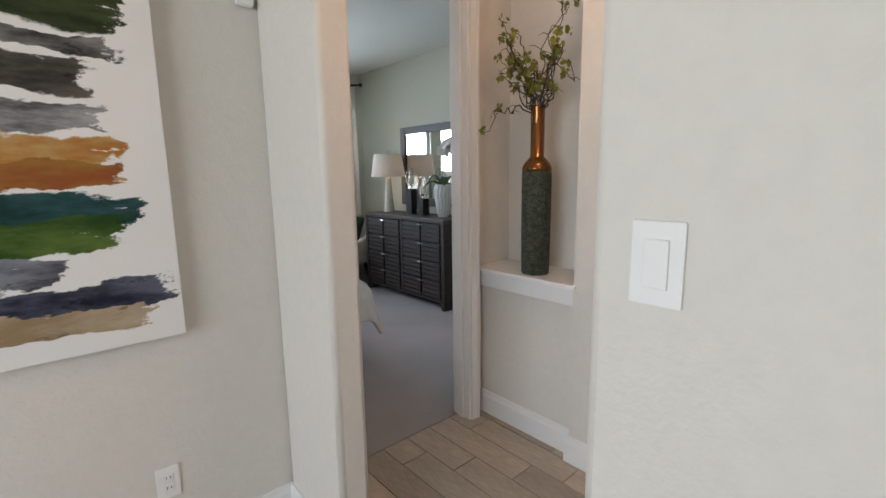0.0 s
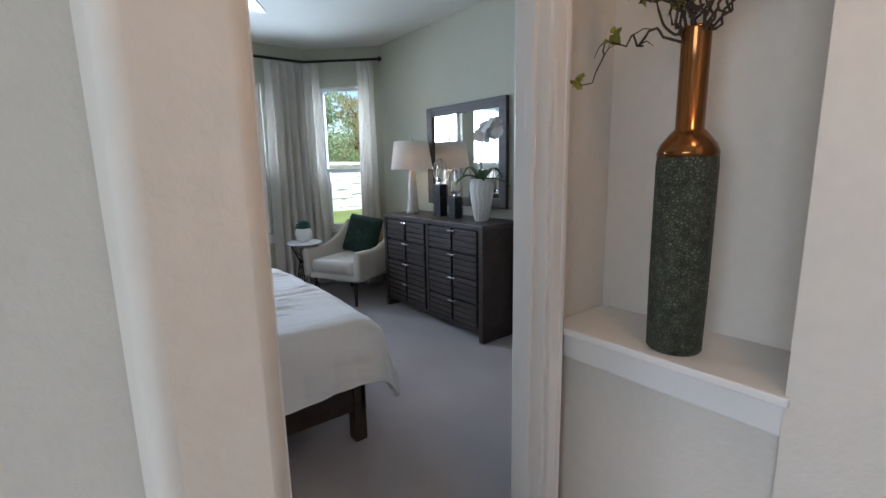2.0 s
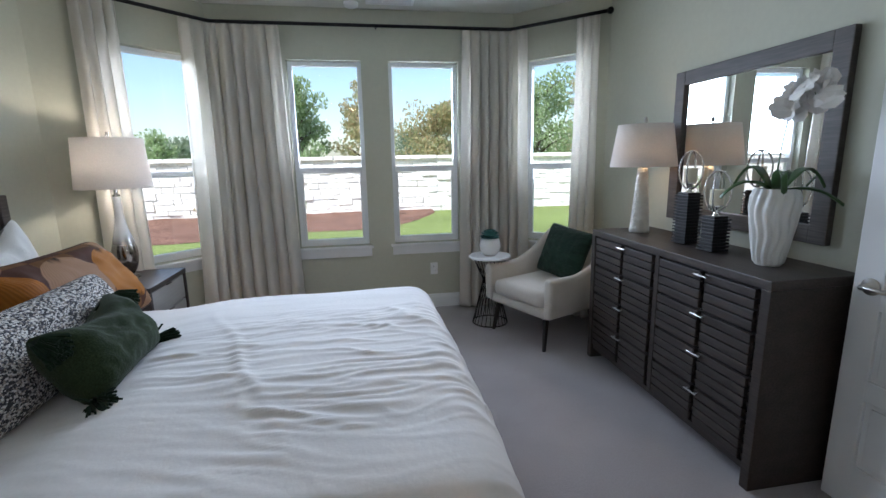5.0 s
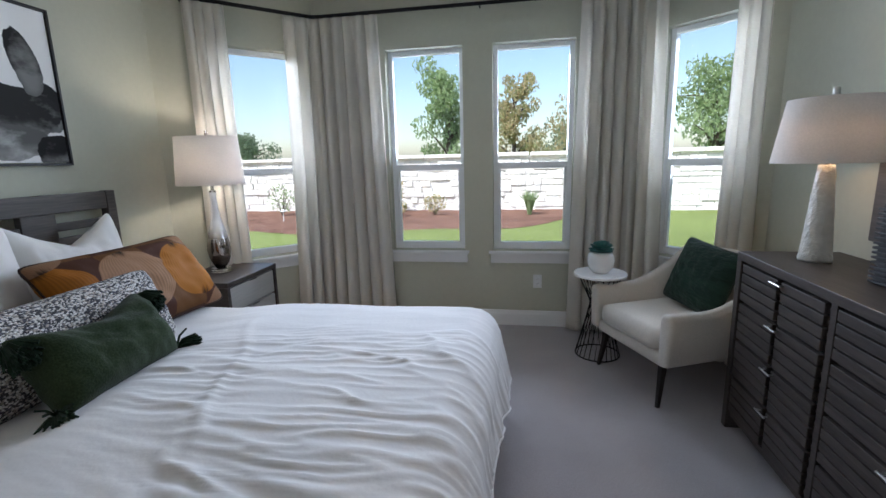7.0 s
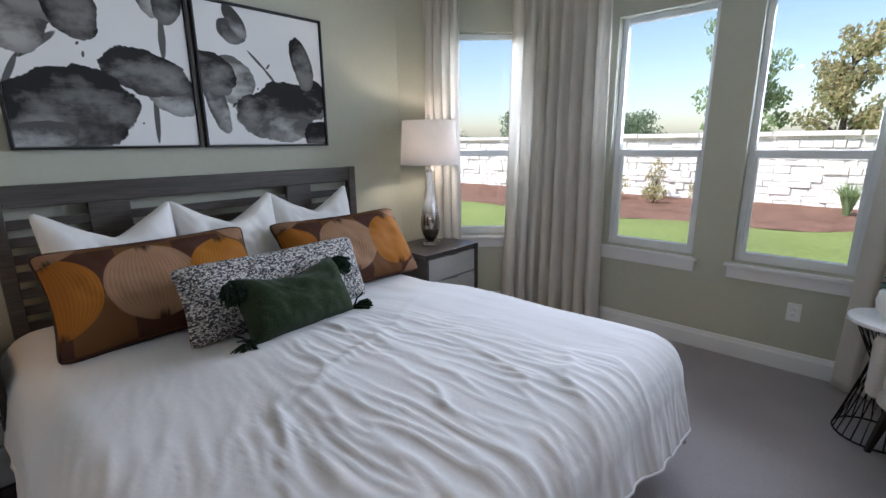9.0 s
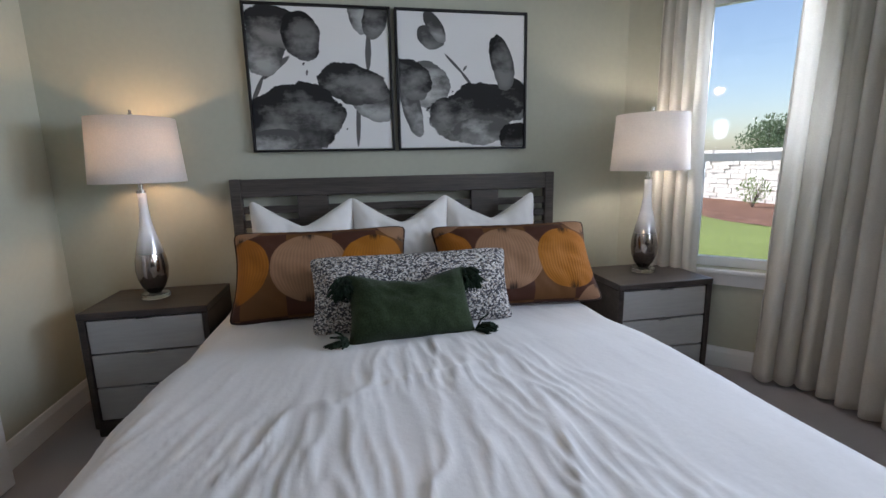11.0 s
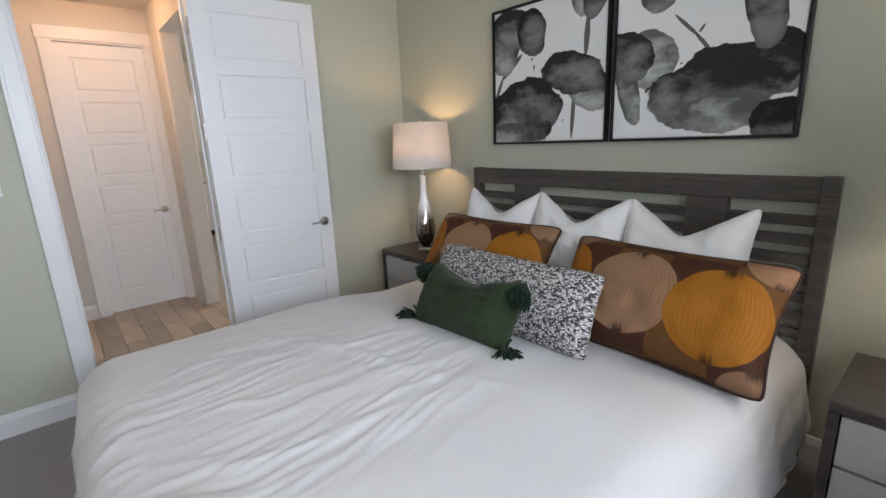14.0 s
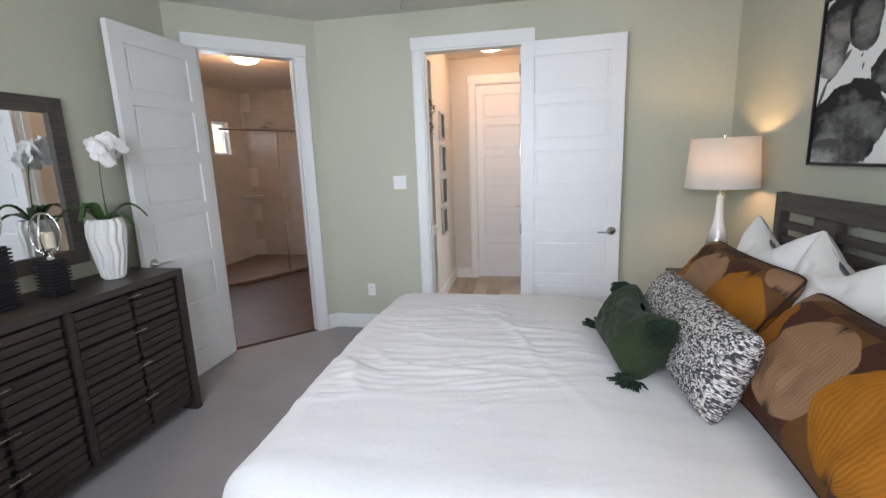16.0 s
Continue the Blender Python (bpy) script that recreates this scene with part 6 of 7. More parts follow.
def ceiling_fan():
    e = thing("ceiling_fan", pose(2.12, 2.05, H), "dark bronze ceiling fan with wooden blades at rest", "ceiling fan")
    part("canopy", lathe(bmesh.new(), [(0.0, 0), (0.07, -0.001), (0.068, -0.03), (0.03, -0.055), (0.0, -0.056)], 28), BLACKM, e, smooth=True)
    part("rod", lathe(bmesh.new(), [(0.013, -0.055), (0.013, -0.16)], 12), BLACKM, e)
    part("motor", lathe(bmesh.new(), [(0.03, -0.15), (0.085, -0.165), (0.105, -0.19), (0.105, -0.235), (0.085, -0.26), (0.03, -0.27), (0.0, -0.27)], 36), BLACKM, e, smooth=True)
    for k in range(5):
        a = radians(-14.5 + k * 72)
        bm = bmesh.new()
        rows = [(0.15, 0.045), (0.25, 0.062), (0.45, 0.068), (0.62, 0.066), (0.66, 0.05)]
        mm = Matrix.Rotation(a, 4, 'Z') @ Matrix.Translation((0, 0, -0.225)) @ Matrix.Rotation(radians(10), 4, 'X')
        top = [[bm.verts.new(mm @ Vector((x, s * w, z))) for x, w in rows] for s in (-1, 1) for z in (0.004, -0.004)]
        for i in range(4):
            bm.faces.new((top[0][i], top[0][i + 1], top[2][i + 1], top[2][i]))
            bm.faces.new((top[1][i], top[3][i], top[3][i + 1], top[1][i + 1]))
            bm.faces.new((top[0][i], top[1][i], top[1][i + 1], top[0][i + 1]))
            bm.faces.new((top[2][i], top[2][i + 1], top[3][i + 1], top[3][i]))
        bm.faces.new((top[0][0], top[2][0], top[3][0], top[1][0]))
        bm.faces.new((top[0][4], top[1][4], top[3][4], top[2][4]))
        part("blade", bm, BEDWOOD, e)
        bm = bmesh.new()
        tube(bm, [mm @ Vector((0.085, 0, 0.002)), mm @ Vector((0.20, 0, 0.008))], 0.012, 6)
        part("blade_arm", bm, BLACKM, e)
    part("light_fitter", lathe(bmesh.new(), [(0.06, -0.268), (0.075, -0.272), (0.075, -0.305), (0.068, -0.312), (0.0, -0.312)], 28), BLACKM, e, smooth=False)
    bowl = part("light_bowl", lathe(bmesh.new(), [(0.070, -0.313), (0.105, -0.325), (0.118, -0.352), (0.112, -0.395), (0.085, -0.445), (0.045, -0.468), (0.0, -0.472)], 36), FROST, e, "frosted white glass bowl, unlit", smooth=True)
    part("bowl_finial", lathe(bmesh.new(), [(0.0, -0.470), (0.012, -0.473), (0.012, -0.480), (0.006, -0.486), (0.0, -0.490)], 14), NICKEL, bowl, smooth=True)
    for x, y, z in ((0.085, 0.02, -0.485), (-0.055, -0.075, -0.555)):
        bm = bmesh.new()
        tube(bm, [(x, y, -0.30), (x * 1.35, y * 1.35, -0.33), (x * 1.4, y * 1.4, z)], 0.0014, 4)
        ch = part("pull_chain", bm, NICKEL, e)
        part("fob", lathe(bmesh.new(), [(0.0, z + 0.004), (0.006, z), (0.009, z - 0.012), (0.007, z - 0.024), (0.0, z - 0.026)], 12, Matrix.Translation((x * 1.4, y * 1.4, 0))), NICKEL, ch, smooth=True)


ceiling_fan()

GLOWW = mat("lit_ceiling_diffuser", (0.9, 0.8, 0.65), 0.5, emit=((1.0, 0.80, 0.55), 5.0))


def flush_light(m, label):
    e = thing("ceiling_light", m, label, "ceiling light", "flush ceiling lights")
    part("pan", lathe(bmesh.new(), [(0.0, -0.001), (0.165, -0.001), (0.165, -0.025), (0.155, -0.03), (0.0, -0.03)], 40), NICKEL, e)
    part("diffuser", lathe(bmesh.new(), [(0.15, -0.031), (0.145, -0.05), (0.115, -0.075), (0.06, -0.09), (0.0, -0.094)], 40), GLOWW, e, "lit frosted glass bowl", smooth=True)


flush_light(pose(1.93, -1.2, H), "lit frosted glass ceiling light in the vestibule")
flush_light(pose(4.58, -0.88, H), "lit frosted glass ceiling light in the bathroom")

# ---------- bathroom shower ----------
PANTILE = mat("shower_pan_mosaic", (0.17, 0.12, 0.09), 0.5, var=(6, 0.15), var2=(40, 0.15))
slab("shower_pan", [(5.30, -1.32), (4.55, -2.73), (4.40, -3.19), (6.23, -3.19), (6.23, -0.95)], -0.005, 0.022, PANTILE, label="brown tiled shower pan")
link("shower_curb", B(-0.05, 0.0, 0, 0.05, 1.62, 0.045, 0.006), PANTILE, kind="structure", category="curb").matrix_world = pose(5.33, -1.32, 0, 0, 0, 152)
scr = thing("shower_screen", pose(5.33, -1.32, 0.045, 0, 0, 152), "frameless glass shower enclosure with chrome rail", "shower")
g = part("glass_panel", B(-0.005, 0.02, 0, 0.005, 0.78, 1.95), GLASS, scr)
g.visible_shadow = False
dg = part("glass_door", B(-0.005, 0.80, 0.01, 0.005, 1.55, 1.93), GLASS, scr)
dg.visible_shadow = False
bm = bmesh.new()
tube(bm, [(0, 0.0, 1.98), (0, 1.6, 1.98)], 0.014, 8)
part("rail", bm, CHROME, scr)
bm = bmesh.new()
tube(bm, [(0.006, 0.86, 0.85), (0.04, 0.86, 0.85), (0.04, 0.86, 1.08), (0.006, 0.86, 1.08)], 0.009, 8)
part("pull", bm, CHROME, scr)
part("post", B(-0.012, 0.78, 0, 0.012, 0.80, 1.97, 0.002), CHROME, scr)
wall("wall_shower_back", (6.24, -3.2), (6.24, -0.4), 0.004, H, BATHTILE, [(0.38, 0.78, 1.75, 2.25)])
wall("wall_shower_side", (4.2, -3.2), (6.25, -3.2), 0.12, H, BATHTILE)
sh = thing("rain_shower", pose(5.66, -2.90, 2.17, 0, 0, -90), "chrome rain shower head on a bent arm", "shower head")
bm = bmesh.new()
tube(bm, [(0.24, 0, 0.04), (0.12, 0, 0.07), (0.02, 0, 0.03), (0, 0, 0.0)], 0.011, 8)
part("arm", bm, CHROME, sh, smooth=True)
part("head", lathe(bmesh.new(), [(0.0, -0.03), (0.09, -0.028), (0.092, -0.018), (0.03, 0.0), (0.0, 0.002)], 28), CHROME, sh, smooth=True)
link("shower_niche_shelf", B(6.0, -3.195, 1.05, 6.235, -2.96, 1.07, 0.004), MARBLE, kind="structure", category="shelf")

# ---------- kitchen corner beyond the hall ----------
WHITECAB = mat("white_cabinet", (0.74, 0.73, 0.71), 0.4, var=(3, 0.03))
for k in range(4):
    kc = thing("kitchen_cabinet", pose(-1.9 + k * 0.62, -5.99, 0), "white shaker base cabinet in the kitchen", "cabinet", "kitchen base cabinets")
    part("body", B(0, 0, 0.1, 0.61, 0.56, 0.87), WHITECAB, kc)
    part("toe_kick", B(0.01, 0, 0, 0.60, 0.50, 0.10), BLACKF, kc)
    dd = part("door", B(0.01, 0.561, 0.12, 0.60, 0.58, 0.86, 0.003), WHITECAB, kc)
    part("handle", B(0.52, 0.58, 0.62, 0.53, 0.60, 0.78, 0.003), NICKEL, dd)
    ku = thing("wall_cabinet", pose(-1.9 + k * 0.62, -5.99, 1.45), "white wall cabinet in the kitchen", "cabinet", "kitchen wall cabinets")
    part("body", B(0, 0, 0, 0.61, 0.33, 1.0), WHITECAB, ku)
    part("door", B(0.01, 0.331, 0.01, 0.60, 0.35, 0.99, 0.003), WHITECAB, ku)
ct = link("worktop", B(-1.95, -5.99, 0.871, 0.62, -5.38, 0.91, 0.004), MARBLE, label="pale stone kitchen worktop", category="worktop")

# white subway tiles between the worktop and the wall cabinets
KTILE = mat("white_subway_tile", (0.72, 0.69, 0.64), 0.22, var=(6, 0.05))
bm = B(0.0015, 0, 0.0015, 0.1485, 0.008, 0.0735, 0.0012)
tme = bpy.data.meshes.new("tile")
bmesh.ops.recalc_face_normals(bm, faces=bm.faces)
bm.to_mesh(tme)
bm.free()
tme.materials.append(KTILE)
for r in range(7):
    for k in range(16):
        ob = bpy.data.objects.new("tile", tme)
        scene.collection.objects.link(ob)
        ob.parent = bpy.data.objects["wall_kitchen"]
        ob.location = (-1.85 + 0.15 * k - (0.075 if r % 2 else 0), -5.9985, 0.914 + 0.075 * r)
flush_light(pose(-0.2, -4.3, 3.0), "lit frosted glass ceiling light near the kitchen")

# ---------- outside ----------
bm = bmesh.new()
S = 400
f = bm.faces.new([bm.verts.new(p) for p in ((-S, -S, -0.16), (S, -S, -0.16), (S, S, -0.16), (-S, S, -0.16))])
link("ground", bm, GRASS, kind="structure", category="lawn", label="bright green mown lawn")


def bed_edge(x):
    """Where the lawn gives way to the mulch."""
    if x > 4.6:
        return 16.5
    return 10.6 + 0.35 * math.sin(x * 0.55) + 0.25 * math.sin(x * 1.3 + 1) + max(0, x - 1.5) ** 2 * 0.42


WY = 14.6
bm = bmesh.new()


def mulch_fn(u, v):
    x = -30 + u * 34.2
    y0 = min(bed_edge(x), WY + 0.2)
    y = y0 + (WY + 0.3 - y0) * v
    z = -0.155 + 0.05 * min(1, v * 8) + 0.025 * noise.noise(Vector((x * 3, y * 3, 0)))
    return Vector((x, y, z))


grid(bm, 240, 26, mulch_fn)
link("mulch_bed", bm, MULCH, kind="structure", category="flower bed", label="reddish brown bark mulch along the stone wall", smooth=True)

link("garden_wall_core", B(-45, WY + 0.018, -0.2, 45, WY + 0.45, 1.50), MORTAR, kind="structure", category="wall", label="mortar core of the garden wall")


def stone_mesh(w, h, d, seed):
    bm = bmesh.new()
    box(bm, -w / 2, 0, -h / 2, w / 2, d, h / 2)
    bmesh.ops.bevel(bm, geom=list(bm.edges), offset=min(w, h) * 0.09, segments=1, affect='EDGES')
    rng = random.Random(seed)
    for v in bm.verts:
        v.co += Vector((rng.uniform(-1, 1), rng.uniform(-1, 1), rng.uniform(-1, 1))) * 0.010
    me = bpy.data.meshes.new("stone")
    bmesh.ops.recalc_face_normals(bm, faces=bm.faces)
    bm.to_mesh(me)
    bm.free()
    me.materials.append(STONE_OB)
    return me


STONE_OB = mat("split_limestone", (0.80, 0.77, 0.71), 0.85, var=(1.5, 0.14), var2=(14, 0.12), bump=(14, 0.6, 0.02), spec=0.2)
nt = STONE_OB.node_tree
oi = nt.nodes.new("ShaderNodeObjectInfo")
hsv = nt.nodes.new("ShaderNodeHueSaturation")
mrv = nt.nodes.new("ShaderNodeMapRange")
mrv.inputs["To Min"].default_value, mrv.inputs["To Max"].default_value = 0.86, 1.12
nt.links.new(oi.outputs["Random"], mrv.inputs["Value"])
nt.links.new(mrv.outputs["Result"], hsv.inputs["Value"])
bs = nt.nodes["Principled BSDF"]
src = bs.inputs["Base Color"].links[0].from_socket
nt.links.new(src, hsv.inputs["Color"])
nt.links.new(hsv.outputs["Color"], bs.inputs["Base Color"])


def garden_wall():
    gw = bpy.data.objects["garden_wall_core"]
    gw.name = "garden_wall"
    rng = random.Random(21)
    shapes = [[stone_mesh(w, h, 0.14, 7 * i + j) for j, w in enumerate((0.22, 0.32, 0.44, 0.60))] for i, h in enumerate((0.09, 0.13, 0.18))]
    widths = (0.22, 0.32, 0.44, 0.60)
    heights = (0.09, 0.13, 0.18)
    z = -0.16
    count = 0
    rest = bmesh.new()
    while z < 1.44:
        i = rng.choice((0, 1, 1, 2))
        if z + heights[i] > 1.52:
            i = 0
        x = -26 + rng.uniform(0, 0.5)
        while x < 30:
            j = rng.randrange(4)
            w = widths[j]
            xc = x + w / 2
            y = WY + rng.uniform(-0.06, 0.0)
            if -3.2 < xc < 5.2 and count < 300:
                ob = bpy.data.objects.new("stone", shapes[i][j])
                scene.collection.objects.link(ob)
                ob.parent = gw
                ob.location = (xc, y, z + heights[i] / 2)
                count += 1
            else:
                box(rest, x + 0.006, y, z + 0.006, x + w - 0.006, y + 0.14, z + heights[i] - 0.006)
            x += w + 0.010
        z += heights[i] + 0.009
    tagged(link("stones_far", rest, STONE, gw), "rough white limestone blocks", kind="stuff")
    for k in range(34):
        w = 1.45
        x = -26 + k * 1.6
        ob = part("coping", B(x, WY - 0.12, 1.505, x + w + rng.uniform(0.06, 0.14), WY + 0.55, 1.60 + rng.uniform(0, 0.03), 0.015), STONE, gw)


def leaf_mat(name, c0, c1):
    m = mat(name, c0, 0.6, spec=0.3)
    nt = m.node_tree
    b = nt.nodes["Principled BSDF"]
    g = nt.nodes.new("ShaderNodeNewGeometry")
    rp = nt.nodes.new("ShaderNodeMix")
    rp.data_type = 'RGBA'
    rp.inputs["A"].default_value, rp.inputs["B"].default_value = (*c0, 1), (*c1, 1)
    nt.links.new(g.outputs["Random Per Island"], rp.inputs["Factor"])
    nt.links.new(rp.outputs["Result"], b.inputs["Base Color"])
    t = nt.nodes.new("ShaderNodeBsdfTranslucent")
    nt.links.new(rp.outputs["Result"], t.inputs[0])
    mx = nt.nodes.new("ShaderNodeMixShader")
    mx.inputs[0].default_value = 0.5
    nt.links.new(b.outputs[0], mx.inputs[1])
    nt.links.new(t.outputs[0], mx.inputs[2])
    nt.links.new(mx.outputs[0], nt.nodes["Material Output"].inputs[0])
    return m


# leaves paler than real foliage: outdoor glare and haze are put into the colour
LG = leaf_mat("tree_leaf_green_hazed", (0.26, 0.35, 0.15), (0.42, 0.52, 0.27))
LY = leaf_mat("tree_leaf_bronze_hazed", (0.30, 0.35, 0.16), (0.58, 0.45, 0.25))
LD = leaf_mat("tree_leaf_far_hazed", (0.16, 0.22, 0.13), (0.26, 0.32, 0.20))


def leaves(bm, centre, rx, ry, rz, n, size, rng):
    for _ in range(n):
        while True:
            p = Vector((rng.uniform(-1, 1), rng.uniform(-1, 1), rng.uniform(-1, 1)))
            if 0.15 < p.length < 1:
                break
        c = centre + Vector((p.x * rx, p.y * ry, p.z * rz))
        rot = Euler((rng.uniform(0, 6.3), rng.uniform(0, 6.3), rng.uniform(0, 6.3))).to_matrix()
        s = size * rng.uniform(0.6, 1.3)
        vs = [bm.verts.new(c + rot @ (Vector(v) * s)) for v in ((-1, 0, 0), (-0.1, 0.45, 0.1), (1, 0, 0), (-0.1, -0.45, 0.1))]
        bm.faces.new(vs)


def tree(name, x, y, h, spread, material, seed, label, n=2600, size=0.18):
    rng = random.Random(seed)
    e = thing(name, pose(x, y, -0.16), label, "tree", "trees beyond the garden wall")
    bm = bmesh.new()
    pts = [Vector((0.12 * h * 0.2 * noise.noise(Vector((k, seed, 0))), 0.1 * noise.noise(Vector((k, 0, seed))), h * 0.85 * k / 7)) for k in range(8)]
    tube(bm, pts, 0.035 * h, 8, taper=0.03)
    ends = []
    for k in range(24):
        b = pts[2 + k % 6]
        a = rng.uniform(0, 6.28)
        up = rng.uniform(0.05, 0.24) * h
        r = spread * rng.uniform(0.45, 1.0) * (1.15 - 0.65 * b.z / h)
        t = b + Vector((math.cos(a) * r, math.sin(a) * r, up))
        m2 = b.lerp(t, 0.5) + Vector((0, 0, 0.1 * r))
        tube(bm, [b, m2, t], 0.012 * h, 5, taper=0.01)
        ends += [t, m2]
    part("trunk", bm, BARK, e, smooth=True)
    bm = bmesh.new()
    ends.append(pts[-1] + Vector((0, 0, 0.06 * h)))
    ends.append(pts[-2])
    for q in ends:
        s = spread * rng.uniform(0.20, 0.38)
        leaves(bm, q, s, s, s * 0.85, int(0.8 * n) // len(ends), size * 0.85, rng)
    part("crown", bm, material, e, "loose leafy crown with gaps")
    return e


def shrub(x, y, r, h, material, seed, label, grassy=False):
    rng = random.Random(seed)
    e = thing("shrub", pose(x, y, -0.12), label, "shrub", "shrubs in the mulch bed")
    bm = bmesh.new()
    if grassy:
        for k in range(220):
            a = rng.uniform(0, 6.28)
            b = Vector((rng.uniform(-0.1, 0.1) * r, rng.uniform(-0.1, 0.1) * r, 0))
            d = Vector((math.cos(a), math.sin(a), 0)) * r * rng.uniform(0.2, 1.0)
            w = Vector((-math.sin(a), math.cos(a), 0)) * 0.012
            top = b + d + Vector((0, 0, h * rng.uniform(0.6, 1.0)))
            mid = b + d * 0.35 + Vector((0, 0, h * 0.55))
            vs = [bm.verts.new(p) for p in (b - w, b + w, mid + w, top, mid - w)]
            bm.faces.new(vs)
        part("blades", bm, material, e)
    else:
        for k in range(14):
            a = rng.uniform(0, 6.28)
            t = Vector((math.cos(a) * r * rng.uniform(0.2, 0.8), math.sin(a) * r * rng.uniform(0.2, 0.8), h * rng.uniform(0.45, 0.95)))
            tube(bm, [(0, 0, 0), t * 0.5 + Vector((0, 0, 0.05)), t], 0.010, 4, taper=0.004)
        part("stems", bm, BARK, e)
        bm = bmesh.new()
        leaves(bm, Vector((0, 0, h * 0.58)), r, r, h * 0.45, 240, 0.05, rng)
        part("foliage", bm, material, e)
    return e


garden_wall()
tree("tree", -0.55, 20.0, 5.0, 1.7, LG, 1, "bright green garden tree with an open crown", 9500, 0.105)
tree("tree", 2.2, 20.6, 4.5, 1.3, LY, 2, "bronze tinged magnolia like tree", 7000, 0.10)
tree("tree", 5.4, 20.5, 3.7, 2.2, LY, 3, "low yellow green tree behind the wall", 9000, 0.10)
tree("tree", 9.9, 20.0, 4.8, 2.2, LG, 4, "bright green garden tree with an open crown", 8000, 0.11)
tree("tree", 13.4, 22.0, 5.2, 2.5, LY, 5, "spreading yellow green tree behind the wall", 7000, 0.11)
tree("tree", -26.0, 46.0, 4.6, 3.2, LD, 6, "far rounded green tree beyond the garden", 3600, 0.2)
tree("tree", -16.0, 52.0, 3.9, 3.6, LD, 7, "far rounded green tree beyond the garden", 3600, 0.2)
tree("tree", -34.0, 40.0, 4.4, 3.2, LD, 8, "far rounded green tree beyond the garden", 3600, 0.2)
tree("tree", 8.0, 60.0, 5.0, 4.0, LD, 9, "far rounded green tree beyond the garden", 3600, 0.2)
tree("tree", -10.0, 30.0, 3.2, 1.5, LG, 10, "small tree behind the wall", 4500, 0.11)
SL = "leafy shrub planted in the mulch"
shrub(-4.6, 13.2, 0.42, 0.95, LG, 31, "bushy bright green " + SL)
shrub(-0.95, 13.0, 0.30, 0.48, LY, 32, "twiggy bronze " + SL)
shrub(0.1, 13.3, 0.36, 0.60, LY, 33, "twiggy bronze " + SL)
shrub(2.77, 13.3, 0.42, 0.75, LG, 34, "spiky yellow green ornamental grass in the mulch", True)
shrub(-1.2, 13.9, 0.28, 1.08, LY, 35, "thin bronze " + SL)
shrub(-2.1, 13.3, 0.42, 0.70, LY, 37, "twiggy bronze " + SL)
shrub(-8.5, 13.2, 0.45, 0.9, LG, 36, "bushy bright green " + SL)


def path_light(x, y):
    e = thing("path_light", pose(x, y, -0.13), "white mushroom garden path light", "garden light")
    part("stake", lathe(bmesh.new(), [(0.012, 0), (0.012, 0.30)], 8), PLATE, e)
    part("cap", lathe(bmesh.new(), [(0.07, 0.29), (0.065, 0.31), (0.03, 0.35), (0.0, 0.36)], 20), PLATE, e, smooth=True)


path_light(-3.9, 12.0)

# ---------- hall floor planks ----------
def plank_mat():
    m = mat("wood_look_porcelain", (0.40, 0.33, 0.26), 0.42, var=(3, 0.12), var2=(22, 0.14), bump=(25, 0.08, 0.002), stretch=(5, 0.8, 1))
    nt = m.node_tree
    b = nt.nodes["Principled BSDF"]
    oi = nt.nodes.new("ShaderNodeObjectInfo")
    mr = nt.nodes.new("ShaderNodeMapRange")
    mr.inputs["To Min"].default_value, mr.inputs["To Max"].default_value = 0.78, 1.18
    h = nt.nodes.new("ShaderNodeHueSaturation")
    src = b.inputs["Base Color"].links[0].from_socket
    nt.links.new(oi.outputs["Random"], mr.inputs["Value"])
    nt.links.new(mr.outputs["Result"], h.inputs["Value"])
    nt.links.new(src, h.inputs["Color"])
    nt.links.new(h.outputs["Color"], b.inputs["Base Color"])
    return m


PLANK = plank_mat()


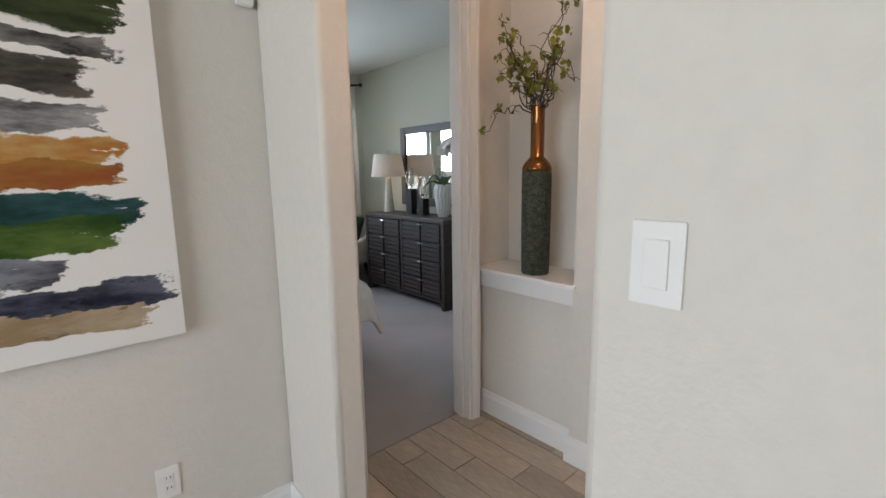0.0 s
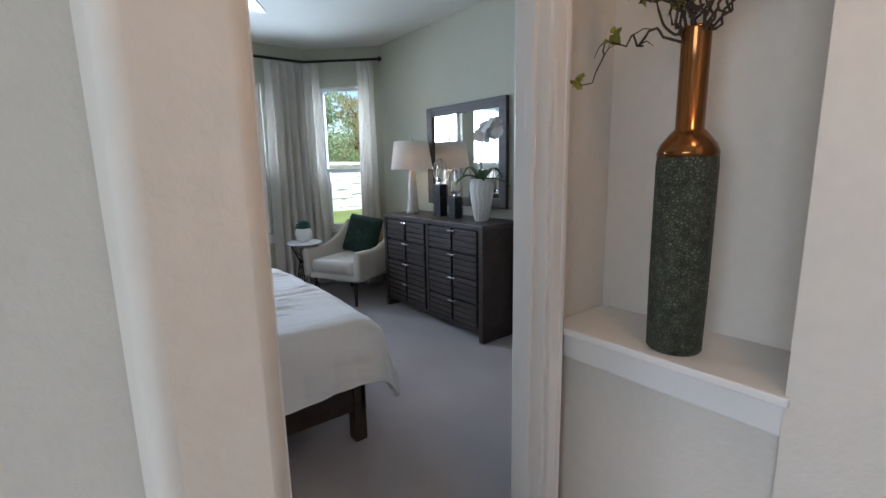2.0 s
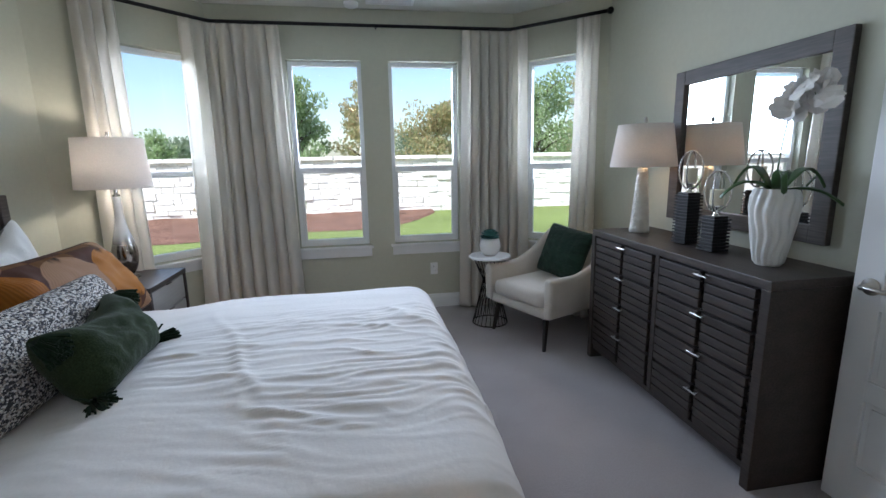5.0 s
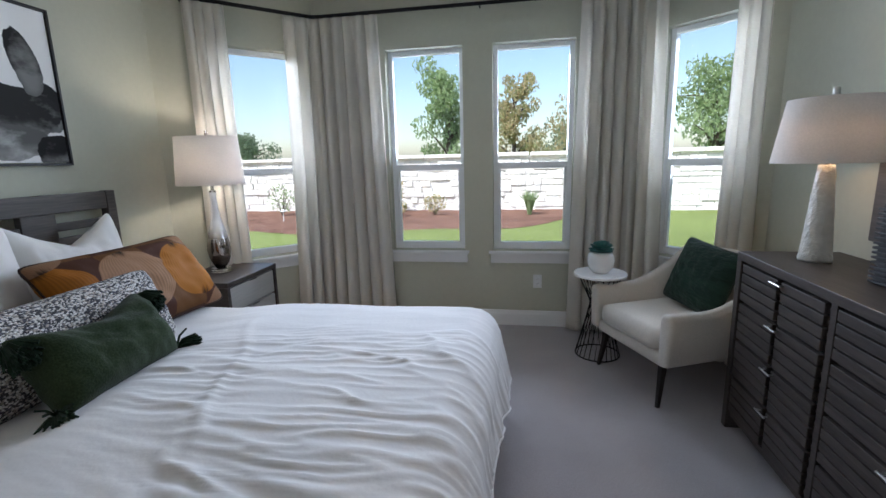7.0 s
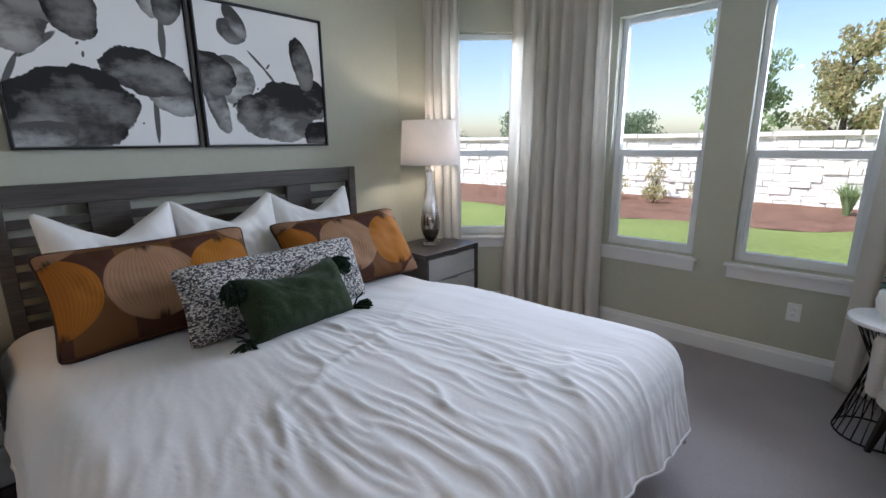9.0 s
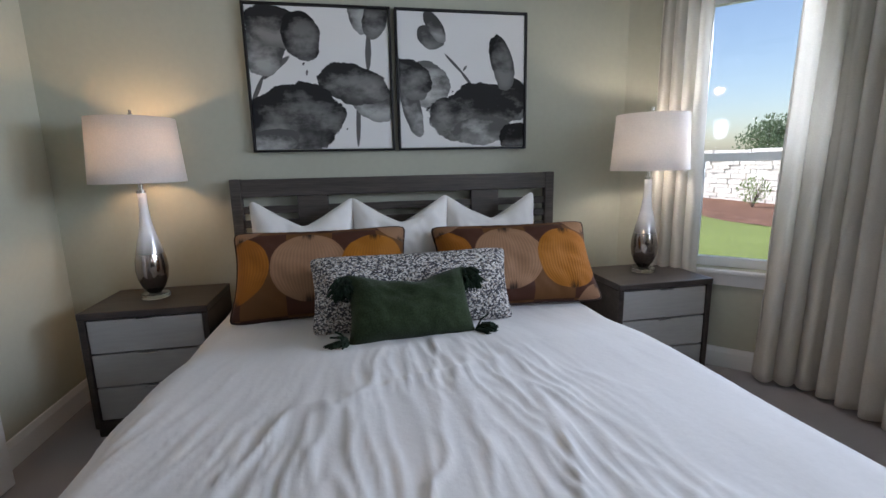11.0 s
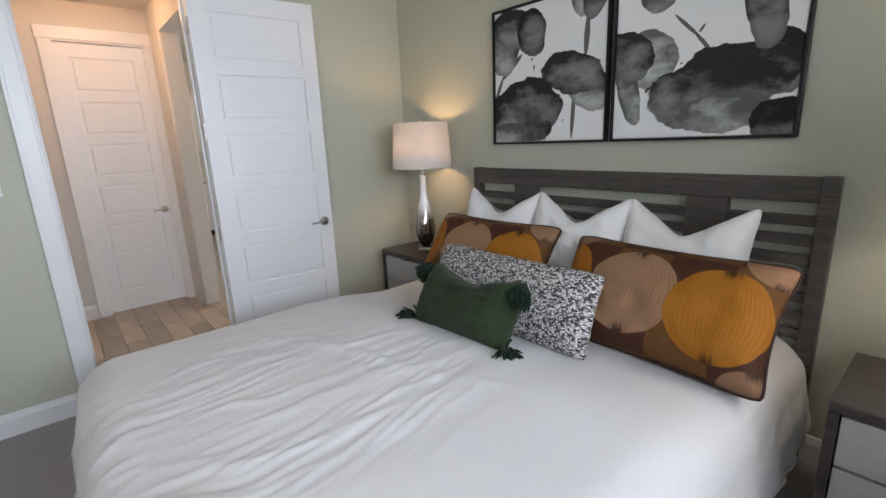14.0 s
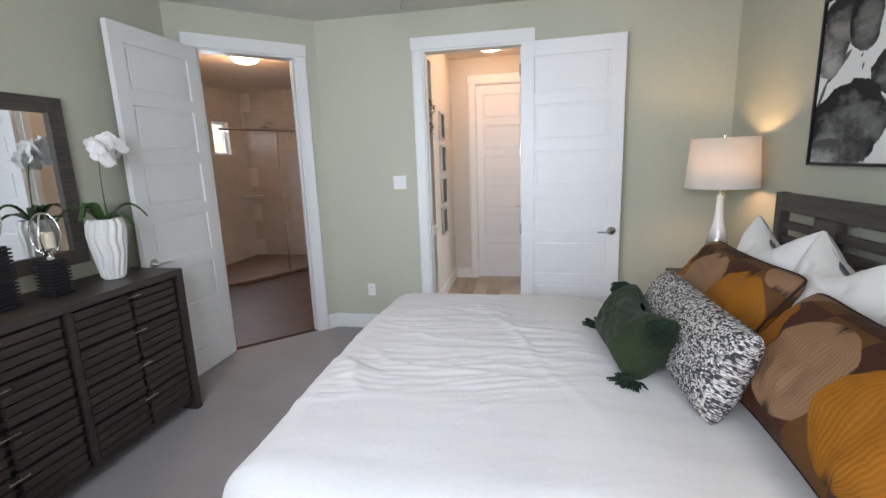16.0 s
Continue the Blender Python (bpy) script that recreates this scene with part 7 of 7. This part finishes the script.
def planks():
    fl = bpy.data.objects["floor_hall_bed"]
    fl.name = "floor_hall"
    w, ln = 0.150, 0.600
    cache = {}

    def mesh(wd, l):
        key = (round(wd, 3), round(l, 3))
        if key not in cache:
            bm = B(0, 0, -0.0075, wd, l, 0.0, 0.0015)
            me = bpy.data.meshes.new("plank")
            bmesh.ops.recalc_face_normals(bm, faces=bm.faces)
            bm.to_mesh(me)
            bm.free()
            me.materials.append(PLANK)
            cache[key] = me
        return cache[key]
    cnt = 0
    for i in range(-25, 11):
        x = 2.325 - 0.154 * i - 0.154
        if x + w > 2.49 or x < -1.6:
            continue
        off = (0.0, 0.37, 0.17)[i % 3]
        y = -0.024 - off
        if off:
            ob = bpy.data.objects.new("plank", mesh(w, off - 0.004))
            scene.collection.objects.link(ob)
            ob.parent = fl
            ob.location = (x, y + 0.004, 0)
        while y > -4.2:
            if cnt < 290:
                ob = bpy.data.objects.new("plank", mesh(w, ln - 0.004))
                scene.collection.objects.link(ob)
                ob.parent = fl
                ob.location = (x, y - ln + 0.002, 0)
                cnt += 1
            y -= ln
    # the last rip beside the east wall
    for k in range(4):
        ob = bpy.data.objects.new("plank", mesh(0.05, ln - 0.004))
        scene.collection.objects.link(ob)
        ob.parent = fl
        ob.location = (2.482, -0.024 - (k + 1) * ln, 0)


planks()


# ---------- shower wall tiles ----------
def shower_tiles():
    TILE = mat("glazed_shower_tile", (0.50, 0.45, 0.40), 0.25, var=(2.5, 0.08), var2=(12, 0.05))
    for wname, org, ax, n in (("wall_shower_side", (4.26, -3.196), (1, 0), 3), ("wall_shower_back", (6.236, -1.5), (0, 1), 2)):
        wl = bpy.data.objects[wname]
        me = bpy.data.meshes.new("tile")
        bm = B(0.003, 0, 0.003, 0.597, 0.008, 0.302, 0.002)
        bmesh.ops.recalc_face_normals(bm, faces=bm.faces)
        bm.to_mesh(me)
        bm.free()
        me.materials.append(TILE)
        for r in range(9):
            for k in range(n):
                ob = bpy.data.objects.new("tile", me)
                scene.collection.objects.link(ob)
                ob.parent = wl
                if ax[0]:
                    ob.location = (org[0] + k * 0.6 + (0.15 if r % 2 else 0), org[1], r * 0.305)
                else:
                    ob.matrix_world = pose(org[0], org[1] + k * 0.6, r * 0.305, 0, 0, 90)


shower_tiles()
